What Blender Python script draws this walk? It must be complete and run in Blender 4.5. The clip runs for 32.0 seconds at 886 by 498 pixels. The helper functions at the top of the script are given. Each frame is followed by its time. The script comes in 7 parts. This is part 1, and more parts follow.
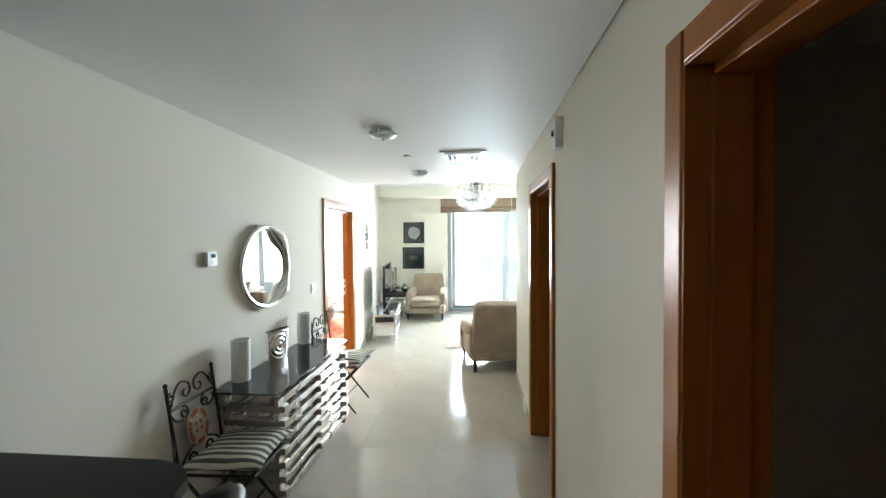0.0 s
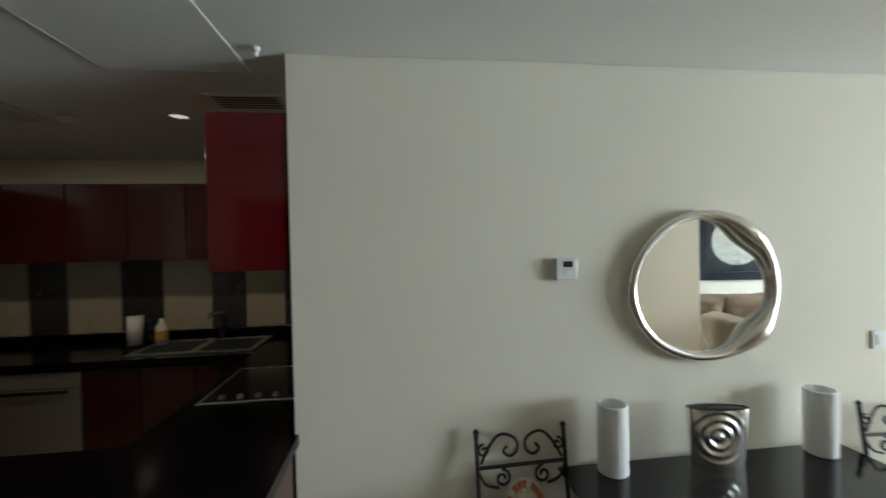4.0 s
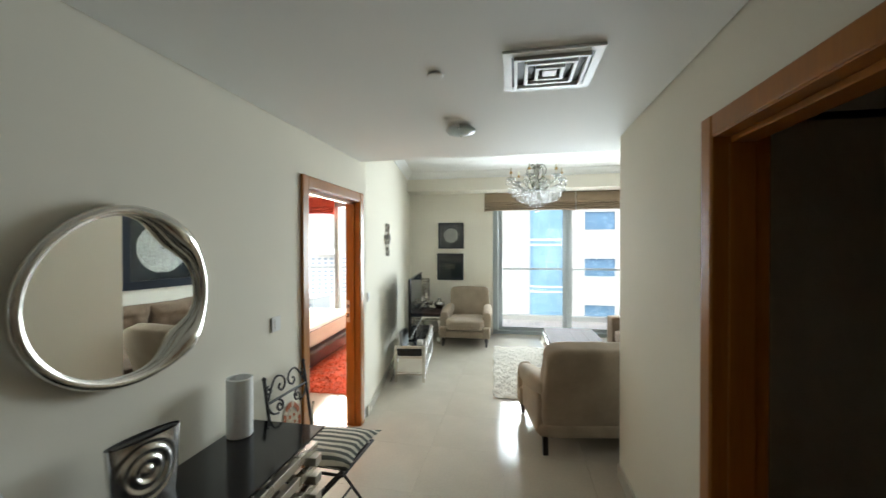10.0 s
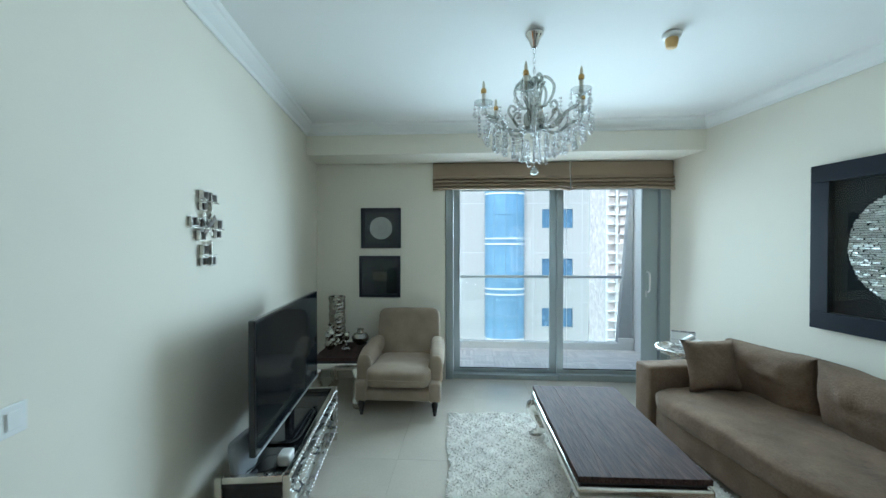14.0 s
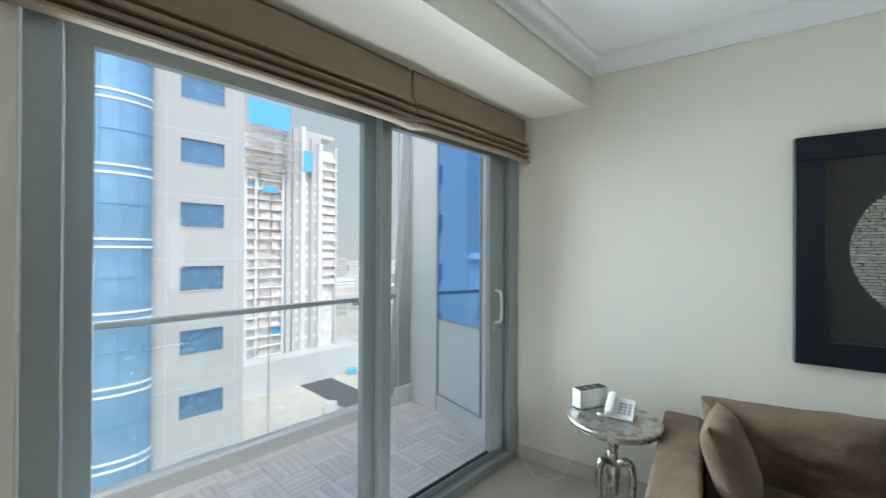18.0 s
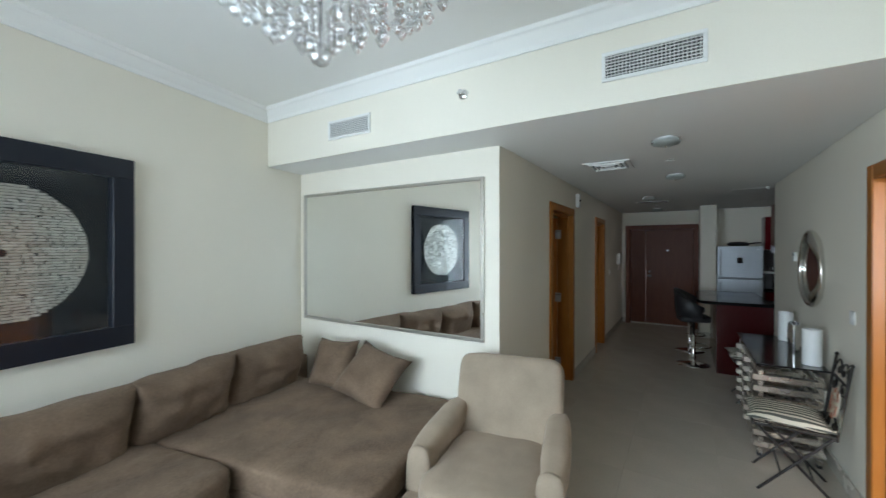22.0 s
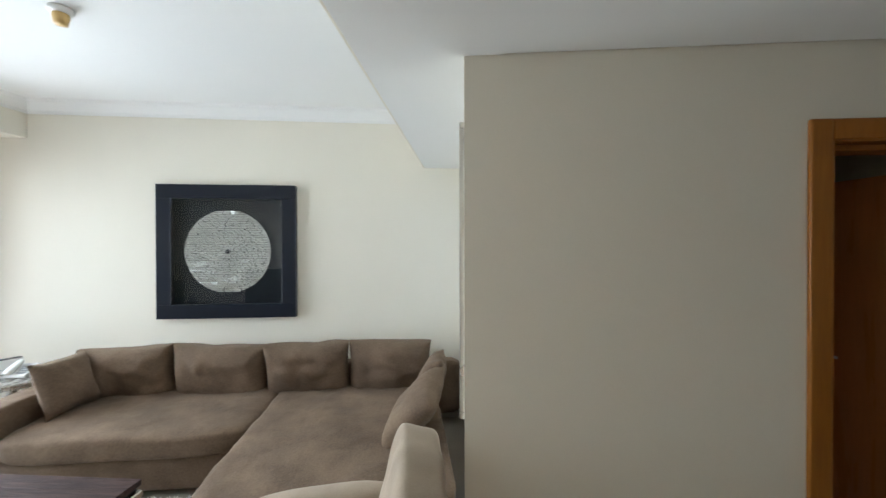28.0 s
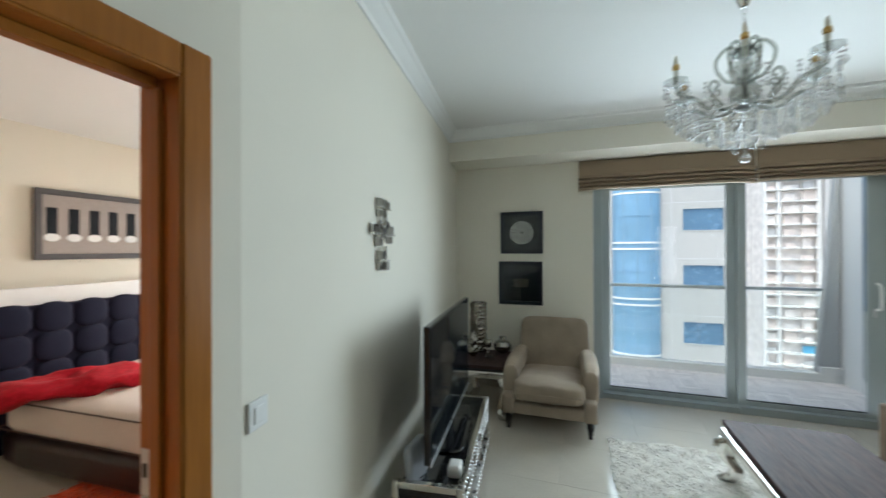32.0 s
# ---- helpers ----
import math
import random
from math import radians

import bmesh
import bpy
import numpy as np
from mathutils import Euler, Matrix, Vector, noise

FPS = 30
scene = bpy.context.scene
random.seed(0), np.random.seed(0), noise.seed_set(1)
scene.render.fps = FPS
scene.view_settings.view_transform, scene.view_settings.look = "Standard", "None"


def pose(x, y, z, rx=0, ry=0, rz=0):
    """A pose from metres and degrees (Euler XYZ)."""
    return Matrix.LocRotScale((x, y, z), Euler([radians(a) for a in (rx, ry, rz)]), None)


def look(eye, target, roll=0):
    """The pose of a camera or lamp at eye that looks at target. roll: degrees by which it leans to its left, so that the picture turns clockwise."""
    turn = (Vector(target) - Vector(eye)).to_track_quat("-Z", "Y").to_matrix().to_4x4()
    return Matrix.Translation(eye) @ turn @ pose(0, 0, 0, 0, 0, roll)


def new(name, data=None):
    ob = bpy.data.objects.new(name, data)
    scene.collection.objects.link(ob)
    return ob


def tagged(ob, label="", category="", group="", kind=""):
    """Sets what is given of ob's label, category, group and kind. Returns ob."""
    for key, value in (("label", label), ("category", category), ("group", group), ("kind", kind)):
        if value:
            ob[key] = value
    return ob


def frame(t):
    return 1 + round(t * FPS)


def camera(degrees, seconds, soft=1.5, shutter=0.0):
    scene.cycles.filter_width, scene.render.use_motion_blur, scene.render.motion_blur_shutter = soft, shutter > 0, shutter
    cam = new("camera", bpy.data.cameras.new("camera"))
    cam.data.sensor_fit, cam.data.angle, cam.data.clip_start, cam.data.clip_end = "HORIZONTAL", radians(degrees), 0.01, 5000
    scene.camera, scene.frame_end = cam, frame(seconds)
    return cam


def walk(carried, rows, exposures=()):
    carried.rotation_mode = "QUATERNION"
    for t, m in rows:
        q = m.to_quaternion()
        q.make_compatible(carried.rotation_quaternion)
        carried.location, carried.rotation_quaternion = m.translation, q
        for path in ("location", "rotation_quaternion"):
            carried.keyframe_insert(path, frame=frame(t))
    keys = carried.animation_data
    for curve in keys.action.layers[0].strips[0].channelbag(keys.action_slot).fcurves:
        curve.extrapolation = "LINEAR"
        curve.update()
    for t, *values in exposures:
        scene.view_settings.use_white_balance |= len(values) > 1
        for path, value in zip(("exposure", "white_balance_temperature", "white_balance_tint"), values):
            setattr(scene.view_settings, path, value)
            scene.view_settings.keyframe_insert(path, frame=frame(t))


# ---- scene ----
cam = camera(97.2, 32.0, soft=1.4, shutter=0.3)

PATH = [
    (0, (1.652, 0.379, 1.658), (1.481, 2.371, 1.61), -0.4),
    (0.5, (1.68, 0.69, 1.66), (1.399, 2.669, 1.616), -0.3),
    (1, (1.654, 1.001, 1.662), (1.215, 2.952, 1.617), -0.2),
    (1.5, (1.665, 1.238, 1.653), (0.984, 3.118, 1.611), -0.4),
    (2, (1.655, 1.407, 1.653), (0.677, 3.151, 1.613), -0.5),
    (2.5, (1.592, 1.594, 1.638), (0.284, 3.107, 1.611), -0.8),
    (3, (1.544, 1.777, 1.637), (-0.062, 2.97, 1.613), -0.9),
    (3.5, (1.535, 1.915, 1.648), (-0.3, 2.71, 1.624), -0.9),
    (4, (1.562, 1.967, 1.663), (-0.424, 2.202, 1.635), -1.2),
    (4.5, (1.563, 1.951, 1.683), (-0.419, 1.688, 1.65), -1.4),
    (5, (1.57, 1.92, 1.69), (-0.36, 1.40, 1.655), -1.4),
    (5.5, (1.583, 1.89, 1.69), (-0.23, 1.046, 1.66), -1.3),
    (6, (1.595, 1.885, 1.685), (-0.11, 0.83, 1.663), -1.1),
    (6.5, (1.604, 1.908, 1.678), (-0.001, 0.715, 1.663), -0.9),
    (7, (1.578, 1.964, 1.669), (-0.233, 1.114, 1.658), -0.8),
    (7.5, (1.539, 2.032, 1.659), (-0.43, 1.683, 1.644), -0.8),
    (8, (1.523, 2.128, 1.656), (-0.445, 2.483, 1.647), -0.7),
    (8.5, (1.478, 2.177, 1.658), (-0.267, 3.154, 1.624), 0.2),
    (9, (1.446, 2.179, 1.656), (0.078, 3.638, 1.63), -0.0),
    (9.5, (1.409, 2.14, 1.638), (0.587, 3.964, 1.619), 0.0),
    (10, (1.396, 2.101, 1.637), (1.031, 4.068, 1.619), -0.1),
    (10.5, (1.398, 2.107, 1.635), (1.3, 4.104, 1.619), -0.2),
    (11, (1.428, 2.236, 1.626), (1.421, 4.236, 1.613), -0.4),
    (11.5, (1.467, 2.508, 1.642), (1.46, 4.508, 1.618), -0.2),
    (12, (1.409, 2.869, 1.63), (1.365, 4.869, 1.604), -0.1),
    (12.5, (1.363, 3.291, 1.632), (1.268, 5.289, 1.605), 0.1),
    (13, (1.327, 3.781, 1.634), (1.199, 5.776, 1.603), 0.0),
    (13.5, (1.278, 4.23, 1.63), (1.135, 6.225, 1.603), 0.0),
    (14, (1.245, 4.69, 1.622), (1.121, 6.686, 1.6), 0.0),
    (14.5, (1.213, 5.14, 1.612), (1.126, 7.138, 1.596), 0.0),
    (15, (1.182, 5.59, 1.602), (1.162, 7.59, 1.59), -0.1),
    (15.5, (1.153, 6.028, 1.593), (1.231, 8.026, 1.585), -0.1),
    (16, (1.073, 6.463, 1.6), (1.338, 8.446, 1.596), -0.2),
    (16.5, (1.024, 6.894, 1.606), (1.564, 8.82, 1.595), -0.0),
    (17, (0.984, 7.256, 1.621), (1.805, 9.079, 1.607), 0.1),
    (17.5, (0.946, 7.525, 1.618), (2.062, 9.184, 1.61), 0.1),
    (18, (1.009, 7.736, 1.595), (2.46, 9.112, 1.602), 0.3),
    (18.5, (1.023, 7.882, 1.609), (2.745, 8.9, 1.604), 0.3),
    (19, (1.003, 8.024, 1.631), (2.92, 8.596, 1.631), 0.1),
    (19.5, (0.98, 8.109, 1.62), (2.979, 8.188, 1.621), 0.2),
    (20, (0.946, 8.117, 1.659), (2.908, 7.726, 1.644), 0.1),
    (20.5, (0.928, 8.083, 1.64), (2.744, 7.244, 1.639), 0.1),
    (21, (0.925, 8.029, 1.645), (2.52, 6.823, 1.638), 0.0),
    (21.5, (0.934, 7.923, 1.634), (2.266, 6.431, 1.634), -0.1),
    (22, (0.939, 7.75, 1.633), (1.99, 6.049, 1.627), -0.0),
    (22.5, (0.997, 7.513, 1.626), (1.764, 5.665, 1.623), -0.2),
    (23, (1.024, 7.223, 1.628), (1.491, 5.278, 1.618), -0.2),
    (23.5, (1.004, 6.902, 1.628), (1.252, 4.917, 1.625), -0.5),
    (24, (0.986, 6.589, 1.62), (1.167, 4.597, 1.614), -0.4),
    (24.5, (0.976, 6.256, 1.64), (1.134, 4.263, 1.629), -0.5),
    (25, (0.962, 5.95, 1.645), (1.235, 3.969, 1.637), -0.4),
    (25.5, (0.937, 5.71, 1.652), (1.49, 3.788, 1.646), -0.3),
    (26, (0.902, 5.53, 1.659), (1.93, 3.814, 1.655), -0.3),
    (26.5, (0.86, 5.38, 1.664), (2.422, 4.131, 1.663), -0.3),
    (27, (0.812, 5.153, 1.622), (2.664, 4.4, 1.659), 0.3),
    (27.5, (0.695, 5.092, 1.643), (2.677, 4.822, 1.628), -0.0),
    (28, (0.571, 5.001, 1.649), (2.565, 5.154, 1.635), -0.1),
    (28.5, (0.587, 4.924, 1.664), (2.532, 5.387, 1.652), -0.1),
    (29, (0.673, 4.889, 1.674), (2.484, 5.736, 1.652), -0.1),
    (29.5, (0.797, 4.908, 1.641), (2.344, 6.176, 1.629), -0.1),
    (30, (0.919, 4.9, 1.641), (2.133, 6.489, 1.632), -0.4),
    (30.5, (1.012, 4.871, 1.667), (1.83, 6.696, 1.652), -0.3),
    (31, (1.025, 4.825, 1.659), (1.401, 6.789, 1.651), -0.3),
    (31.5, (1.0, 4.802, 1.655), (0.863, 6.798, 1.65), -0.1),
    (32, (0.91, 4.785, 1.62), (0.221, 6.662, 1.627), -0.2),
]
EXPOSURES = [
    (0, 1.75, 5850, 5), (1, 1.3, 6150, 5), (2, 0.88, 6230, 6), (3, 0.88, 6200, 7), (4, 1.28, 6000, 5), (6.5, 2.05, 6000, 9), (7, 2.15, 6020, 9), (8, 1.98, 6000, 9),
    (9, 0.67, 6300, 9), (10, 0.62, 6280, 6), (11, 0.5, 6200, 6), (12, 0.4, 6300, 4), (12.5, 0.3, 5950, 2), (13, 0.0, 5400, -1), (13.5, -0.08, 5050, -5), (15.5, 0.05, 5950, 3),
    (16, -0.15, 5900, 3), (17, -0.32, 6000, 4), (18, -0.28, 5800, 5), (19, -0.45, 5750, 5), (20, -0.43, 5700, 4), (21, -0.26, 5800, 5), (22, -0.06, 5750, 7), (22.5, -0.05, 5550, 2),
    (23, -0.13, 5100, -6), (24, 0.1, 4850, -12), (24.5, 0.13, 4850, -10), (26.5, 0.72, 6000, 10), (27, 0.72, 6150, 12), (28, 0.38, 6000, 12), (29, -0.03, 6200, 9), (30, -0.21, 6000, 5), (31, -0.18, 5900, 7), (32, -0.2, 5800, 4),
]
walk(cam, [(t, look(eye, target, roll)) for t, eye, target, roll in PATH], EXPOSURES)

# ---- world, sun and window light ----
world = bpy.data.worlds.new("sky")
scene.world = world
world.use_nodes = True
sky = world.node_tree.nodes.new("ShaderNodeTexSky")
sky.sky_type = "NISHITA"
sky.sun_disc = False
sky.sun_elevation = radians(58)
sky.sun_rotation = radians(200)
sky.air_density, sky.dust_density = 1.0, 5.0
world.node_tree.links.new(sky.outputs[0], world.node_tree.nodes["Background"].inputs[0])
world.node_tree.nodes["Background"].inputs[1].default_value = 0.33


def lamp(name, kind, m, energy, colour, **more):
    data = bpy.data.lights.new(name, kind)
    data.energy, data.color = energy, colour
    for key, value in more.items():
        if key == "size_x":
            data.shape, data.size = "RECTANGLE", value
        elif key == "size_y":
            data.size_y = value
        elif key == "angle":
            data.angle = value
        elif key == "spread":
            data.spread = value
    ob = new(name, data)
    ob.matrix_world = m
    return ob


lamp("sun", "SUN", look((-14, -30, 52), (0, 0, 0)), 0.5, (1.0, 0.95, 0.87), angle=radians(0.6))
lamp("window_light", "AREA", look((2.27, 9.40, 1.50), (1.75, 4.0, 1.15)), 80, (0.88, 0.96, 1.0), size_x=2.34, size_y=1.62, spread=radians(124))
# added fill lamp at the sill, imitates balcony floor bounce on the bulkhead
lamp("balcony_bounce_fill", "AREA", look((2.25, 9.40, 0.12), (2.25, 9.1, 2.5)), 7, (0.97, 0.98, 1.0), size_x=2.4, size_y=0.16, spread=radians(80))
lamp("bedroom_window_light", "AREA", look((-2.3, 10.2, 1.6), (-0.1, 5.0, 0.8)), 190, (1.0, 0.86, 0.78), size_x=1.6, size_y=1.8, spread=radians(125))


for x, y in ((-0.76, 0.79), (-0.70, -0.46)):
    lamp("downlight_glow", "AREA", look((x, y, 2.388), (x, y - 0.001, 0)), 1.15, (1.0, 0.80, 0.55), size_x=0.08, size_y=0.08)


# ---- materials ----
def material(name, colour, rough=0.5, metal=0.0, grain=0.0, scale=40.0, bump=0.0, spot=0.0, spot_scale=3.0, stretch=(1, 1, 1), vary=0.0, coat=0.0, sheen=0.0, rough_vary=0.05, crease=0.0):
    mat = bpy.data.materials.new(name)
    mat.use_nodes = True
    nodes, links = mat.node_tree.nodes, mat.node_tree.links
    bsdf = nodes["Principled BSDF"]
    bsdf.inputs["Roughness"].default_value = rough
    bsdf.inputs["Metallic"].default_value = metal
    bsdf.inputs["Coat Weight"].default_value = coat
    bsdf.inputs["Coat Roughness"].default_value = 0.08
    if sheen:
        bsdf.inputs["Sheen Weight"].default_value = sheen
        bsdf.inputs["Sheen Roughness"].default_value = 0.5
        bsdf.inputs["Sheen Tint"].default_value = (1.0, 0.86, 0.72, 1)
    coords = nodes.new("ShaderNodeTexCoord")
    mapping = nodes.new("ShaderNodeMapping")
    mapping.inputs["Scale"].default_value = stretch
    links.new(coords.outputs["Object"], mapping.inputs[0])
    fine = nodes.new("ShaderNodeTexNoise")
    fine.inputs["Scale"].default_value = scale
    fine.inputs["Detail"].default_value = 5
    links.new(mapping.outputs[0], fine.inputs[0])
    broad = nodes.new("ShaderNodeTexNoise")
    broad.inputs["Scale"].default_value = spot_scale
    broad.inputs["Detail"].default_value = 3
    links.new(mapping.outputs[0], broad.inputs[0])

    def shade(source, amount, before):
        ramp = nodes.new("ShaderNodeMapRange")
        ramp.inputs["From Min"].default_value, ramp.inputs["From Max"].default_value = 0.3, 0.7
        ramp.inputs["To Min"].default_value, ramp.inputs["To Max"].default_value = 1 - amount, 1 + amount
        links.new(source, ramp.inputs[0])
        mix = nodes.new("ShaderNodeVectorMath")
        mix.operation = "SCALE"
        if before is None:
            mix.inputs[0].default_value = colour
        else:
            links.new(before, mix.inputs[0])
        links.new(ramp.outputs[0], mix.inputs["Scale"])
        return mix.outputs[0]

    out = None
    if grain:
        out = shade(fine.outputs[0], grain, out)
    if spot:
        out = shade(broad.outputs[0], spot, out)
    if vary:
        info = nodes.new("ShaderNodeObjectInfo")
        ramp = nodes.new("ShaderNodeMapRange")
        ramp.inputs["To Min"].default_value, ramp.inputs["To Max"].default_value = 0.3, 0.7
        links.new(info.outputs["Random"], ramp.inputs[0])
        out = shade(ramp.outputs[0], vary, out)
    if out is None:
        bsdf.inputs["Base Color"].default_value = (*colour, 1)
    else:
        links.new(out, bsdf.inputs["Base Color"])
    if rough_vary:
        ramp = nodes.new("ShaderNodeMapRange")
        ramp.inputs["From Min"].default_value, ramp.inputs["From Max"].default_value = 0.3, 0.7
        ramp.inputs["To Min"].default_value, ramp.inputs["To Max"].default_value = max(0, rough - rough_vary), rough + rough_vary
        links.new(broad.outputs[0], ramp.inputs[0])
        links.new(ramp.outputs[0], bsdf.inputs["Roughness"])
    if bump:
        node = nodes.new("ShaderNodeBump")
        node.inputs["Strength"].default_value = bump
        node.inputs["Distance"].default_value = 0.01
        links.new(fine.outputs[0], node.inputs["Height"])
        links.new(node.outputs[0], bsdf.inputs["Normal"])
        if crease:
            folds = nodes.new("ShaderNodeTexNoise")
            folds.inputs["Scale"].default_value, folds.inputs["Detail"].default_value, folds.inputs["Distortion"].default_value = 3.2, 2.0, 0.5
            links.new(mapping.outputs[0], folds.inputs[0])
            soft_bump = nodes.new("ShaderNodeBump")
            soft_bump.inputs["Strength"].default_value, soft_bump.inputs["Distance"].default_value = crease, 0.06
            links.new(folds.outputs[0], soft_bump.inputs["Height"])
            links.new(soft_bump.outputs[0], node.inputs["Normal"])
    return mat


def glass(name, tint=(1, 1, 1), rough=0.0, ior=1.45):
    mat = bpy.data.materials.new(name)
    mat.use_nodes = True
    bsdf = mat.node_tree.nodes["Principled BSDF"]
    bsdf.inputs["Base Color"].default_value = (*tint, 1)
    bsdf.inputs["Roughness"].default_value = rough
    bsdf.inputs["IOR"].default_value = ior
    bsdf.inputs["Transmission Weight"].default_value = 1.0
    return mat


def pane_glass(name, tint, rough=0.0, sheen=0.025):
    """Thin clear glazing: straight-through light with a mirror sheen."""
    mat = bpy.data.materials.new(name)
    mat.use_nodes = True
    nodes, links = mat.node_tree.nodes, mat.node_tree.links
    nodes.remove(nodes["Principled BSDF"])
    clear = nodes.new("ShaderNodeBsdfTransparent")
    clear.inputs[0].default_value = (*tint, 1)
    gloss = nodes.new("ShaderNodeBsdfGlossy")
    gloss.inputs["Roughness"].default_value = rough
    facing = nodes.new("ShaderNodeLayerWeight")
    facing.inputs[0].default_value = 0.5
    power = nodes.new("ShaderNodeMath")
    power.operation = "POWER"
    power.inputs[1].default_value = 4.0
    fres = nodes.new("ShaderNodeMath")
    fres.operation = "MULTIPLY_ADD"
    fres.inputs[1].default_value, fres.inputs[2].default_value = 0.6, sheen
    links.new(facing.outputs["Facing"], power.inputs[0])
    links.new(power.outputs[0], fres.inputs[0])
    mix = nodes.new("ShaderNodeMixShader")
    links.new(fres.outputs[0], mix.inputs[0])
    links.new(clear.outputs[0], mix.inputs[1])
    links.new(gloss.outputs[0], mix.inputs[2])
    links.new(mix.outputs[0], nodes["Material Output"].inputs[0])
    return mat


PAINT = material("wall_paint", (0.812, 0.774, 0.668), 0.75, grain=0.012, scale=220, bump=0.05, spot=0.02, spot_scale=0.9)
CEILING = material("ceiling_paint", (0.84, 0.84, 0.81), 0.6, grain=0.01, scale=200, bump=0.04, spot=0.015, spot_scale=0.8)
for flat in (PAINT, CEILING):
    flat.node_tree.nodes["Principled BSDF"].inputs["Specular IOR Level"].default_value = 0.06
TILE = material("polished_tile", (0.53, 0.485, 0.405), 0.13, grain=0.03, scale=60, spot=0.05, spot_scale=2.5, vary=0.015, rough_vary=0.02)
TILE.node_tree.nodes["Principled BSDF"].inputs["Specular IOR Level"].default_value = 0.33
GROUT = material("grout", (0.47, 0.44, 0.375), 0.8, grain=0.1, scale=90)
SKIRT = material("skirting_tile", (0.62, 0.59, 0.51), 0.25, grain=0.03, scale=60)
WOOD = material("brown_veneer", (0.34, 0.130, 0.020), 0.33, grain=0.08, scale=14, bump=0.05, spot=0.1, spot_scale=2, stretch=(7, 7, 0.5), coat=0.04)
LEAF = material("orange_veneer", (0.50, 0.195, 0.055), 0.3, grain=0.05, scale=12, bump=0.04, spot=0.08, spot_scale=2, stretch=(6, 6, 0.5), coat=0.12)
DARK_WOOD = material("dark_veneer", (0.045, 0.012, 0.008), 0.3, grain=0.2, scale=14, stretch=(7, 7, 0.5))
ENTRY_WOOD = material("entrance_veneer", (0.14, 0.050, 0.028), 0.36, grain=0.12, scale=12, stretch=(6, 6, 0.5), spot=0.08)
for veneer, gloss in ((WOOD, 0.25), (LEAF, 0.3), (ENTRY_WOOD, 0.12)):
    veneer.node_tree.nodes["Principled BSDF"].inputs["Specular IOR Level"].default_value = gloss
ALU = material("window_aluminium", (0.36, 0.40, 0.40), 0.42, metal=0.35, grain=0.03, scale=120)
PICTURE_GLASS = pane_glass("picture_glass", (0.96, 0.97, 0.97), 0.0, 0.03)
GLASS = pane_glass("window_glass", (0.97, 0.99, 0.985), 0.0, 0.005)
WHITE = material("white_plastic", (0.78, 0.78, 0.75), 0.35, grain=0.01)
STEEL = material("brushed_steel", (0.55, 0.56, 0.57), 0.3, metal=1.0, grain=0.05, scale=90, stretch=(1, 1, 14))
CHROME = material("chrome", (0.78, 0.78, 0.77), 0.07, metal=1.0, rough_vary=0.02)
BLACK = material("black_gloss", (0.012, 0.012, 0.014), 0.12, grain=0.1)
BLACK_MATT = material("black_matt", (0.015, 0.015, 0.017), 0.5, grain=0.15)
IRON = material("wrought_iron", (0.025, 0.022, 0.02), 0.45, metal=0.6, grain=0.25, scale=60, bump=0.1)
MIRROR = material("mirror_glass", (0.93, 0.95, 0.95), 0.0, metal=1.0, rough_vary=0.0)


# ---- building helpers ----
def box(bm, x0, x1, y0, y1, z0, z1, bevel=0.0, segments=2):
    made = bmesh.ops.create_cube(bm, size=1.0)["verts"]
    for v in made:
        v.co = Vector(((x0 + x1) / 2 + v.co.x * (x1 - x0), (y0 + y1) / 2 + v.co.y * (y1 - y0), (z0 + z1) / 2 + v.co.z * (z1 - z0)))
    if bevel:
        edges = {e for v in made for e in v.link_edges}
        bmesh.ops.bevel(bm, geom=list(edges), offset=bevel, segments=segments, affect="EDGES", profile=0.5)
    return bm


def boxed(x0, x1, y0, y1, z0, z1, bevel=0.0, segments=2):
    return box(bmesh.new(), x0, x1, y0, y1, z0, z1, bevel, segments)


def prism(bm, points, z0, z1):
    low = [bm.verts.new((x, y, z0)) for x, y in points]
    high = [bm.verts.new((x, y, z1)) for x, y in points]
    n = len(points)
    bm.faces.new(low[::-1]), bm.faces.new(high)
    for a in range(n):
        b = (a + 1) % n
        bm.faces.new((low[a], low[b], high[b], high[a]))
    bmesh.ops.recalc_face_normals(bm, faces=bm.faces)
    return bm


def lathe(bm, profile, steps=24, centre=(0, 0)):
    rings = []
    for r, z in profile:
        if r < 1e-5:
            rings.append([bm.verts.new((centre[0], centre[1], z))])
        else:
            rings.append([bm.verts.new((centre[0] + r * math.cos(a), centre[1] + r * math.sin(a), z)) for a in (2 * math.pi * k / steps for k in range(steps))])
    for low, high in zip(rings, rings[1:]):
        for k in range(steps):
            j = (k + 1) % steps
            if len(low) == 1 and len(high) > 1:
                bm.faces.new((low[0], high[j], high[k]))
            elif len(high) == 1 and len(low) > 1:
                bm.faces.new((low[k], low[j], high[0]))
            elif len(low) > 1:
                bm.faces.new((low[k], low[j], high[j], high[k]))
    bmesh.ops.recalc_face_normals(bm, faces=bm.faces)
    return bm


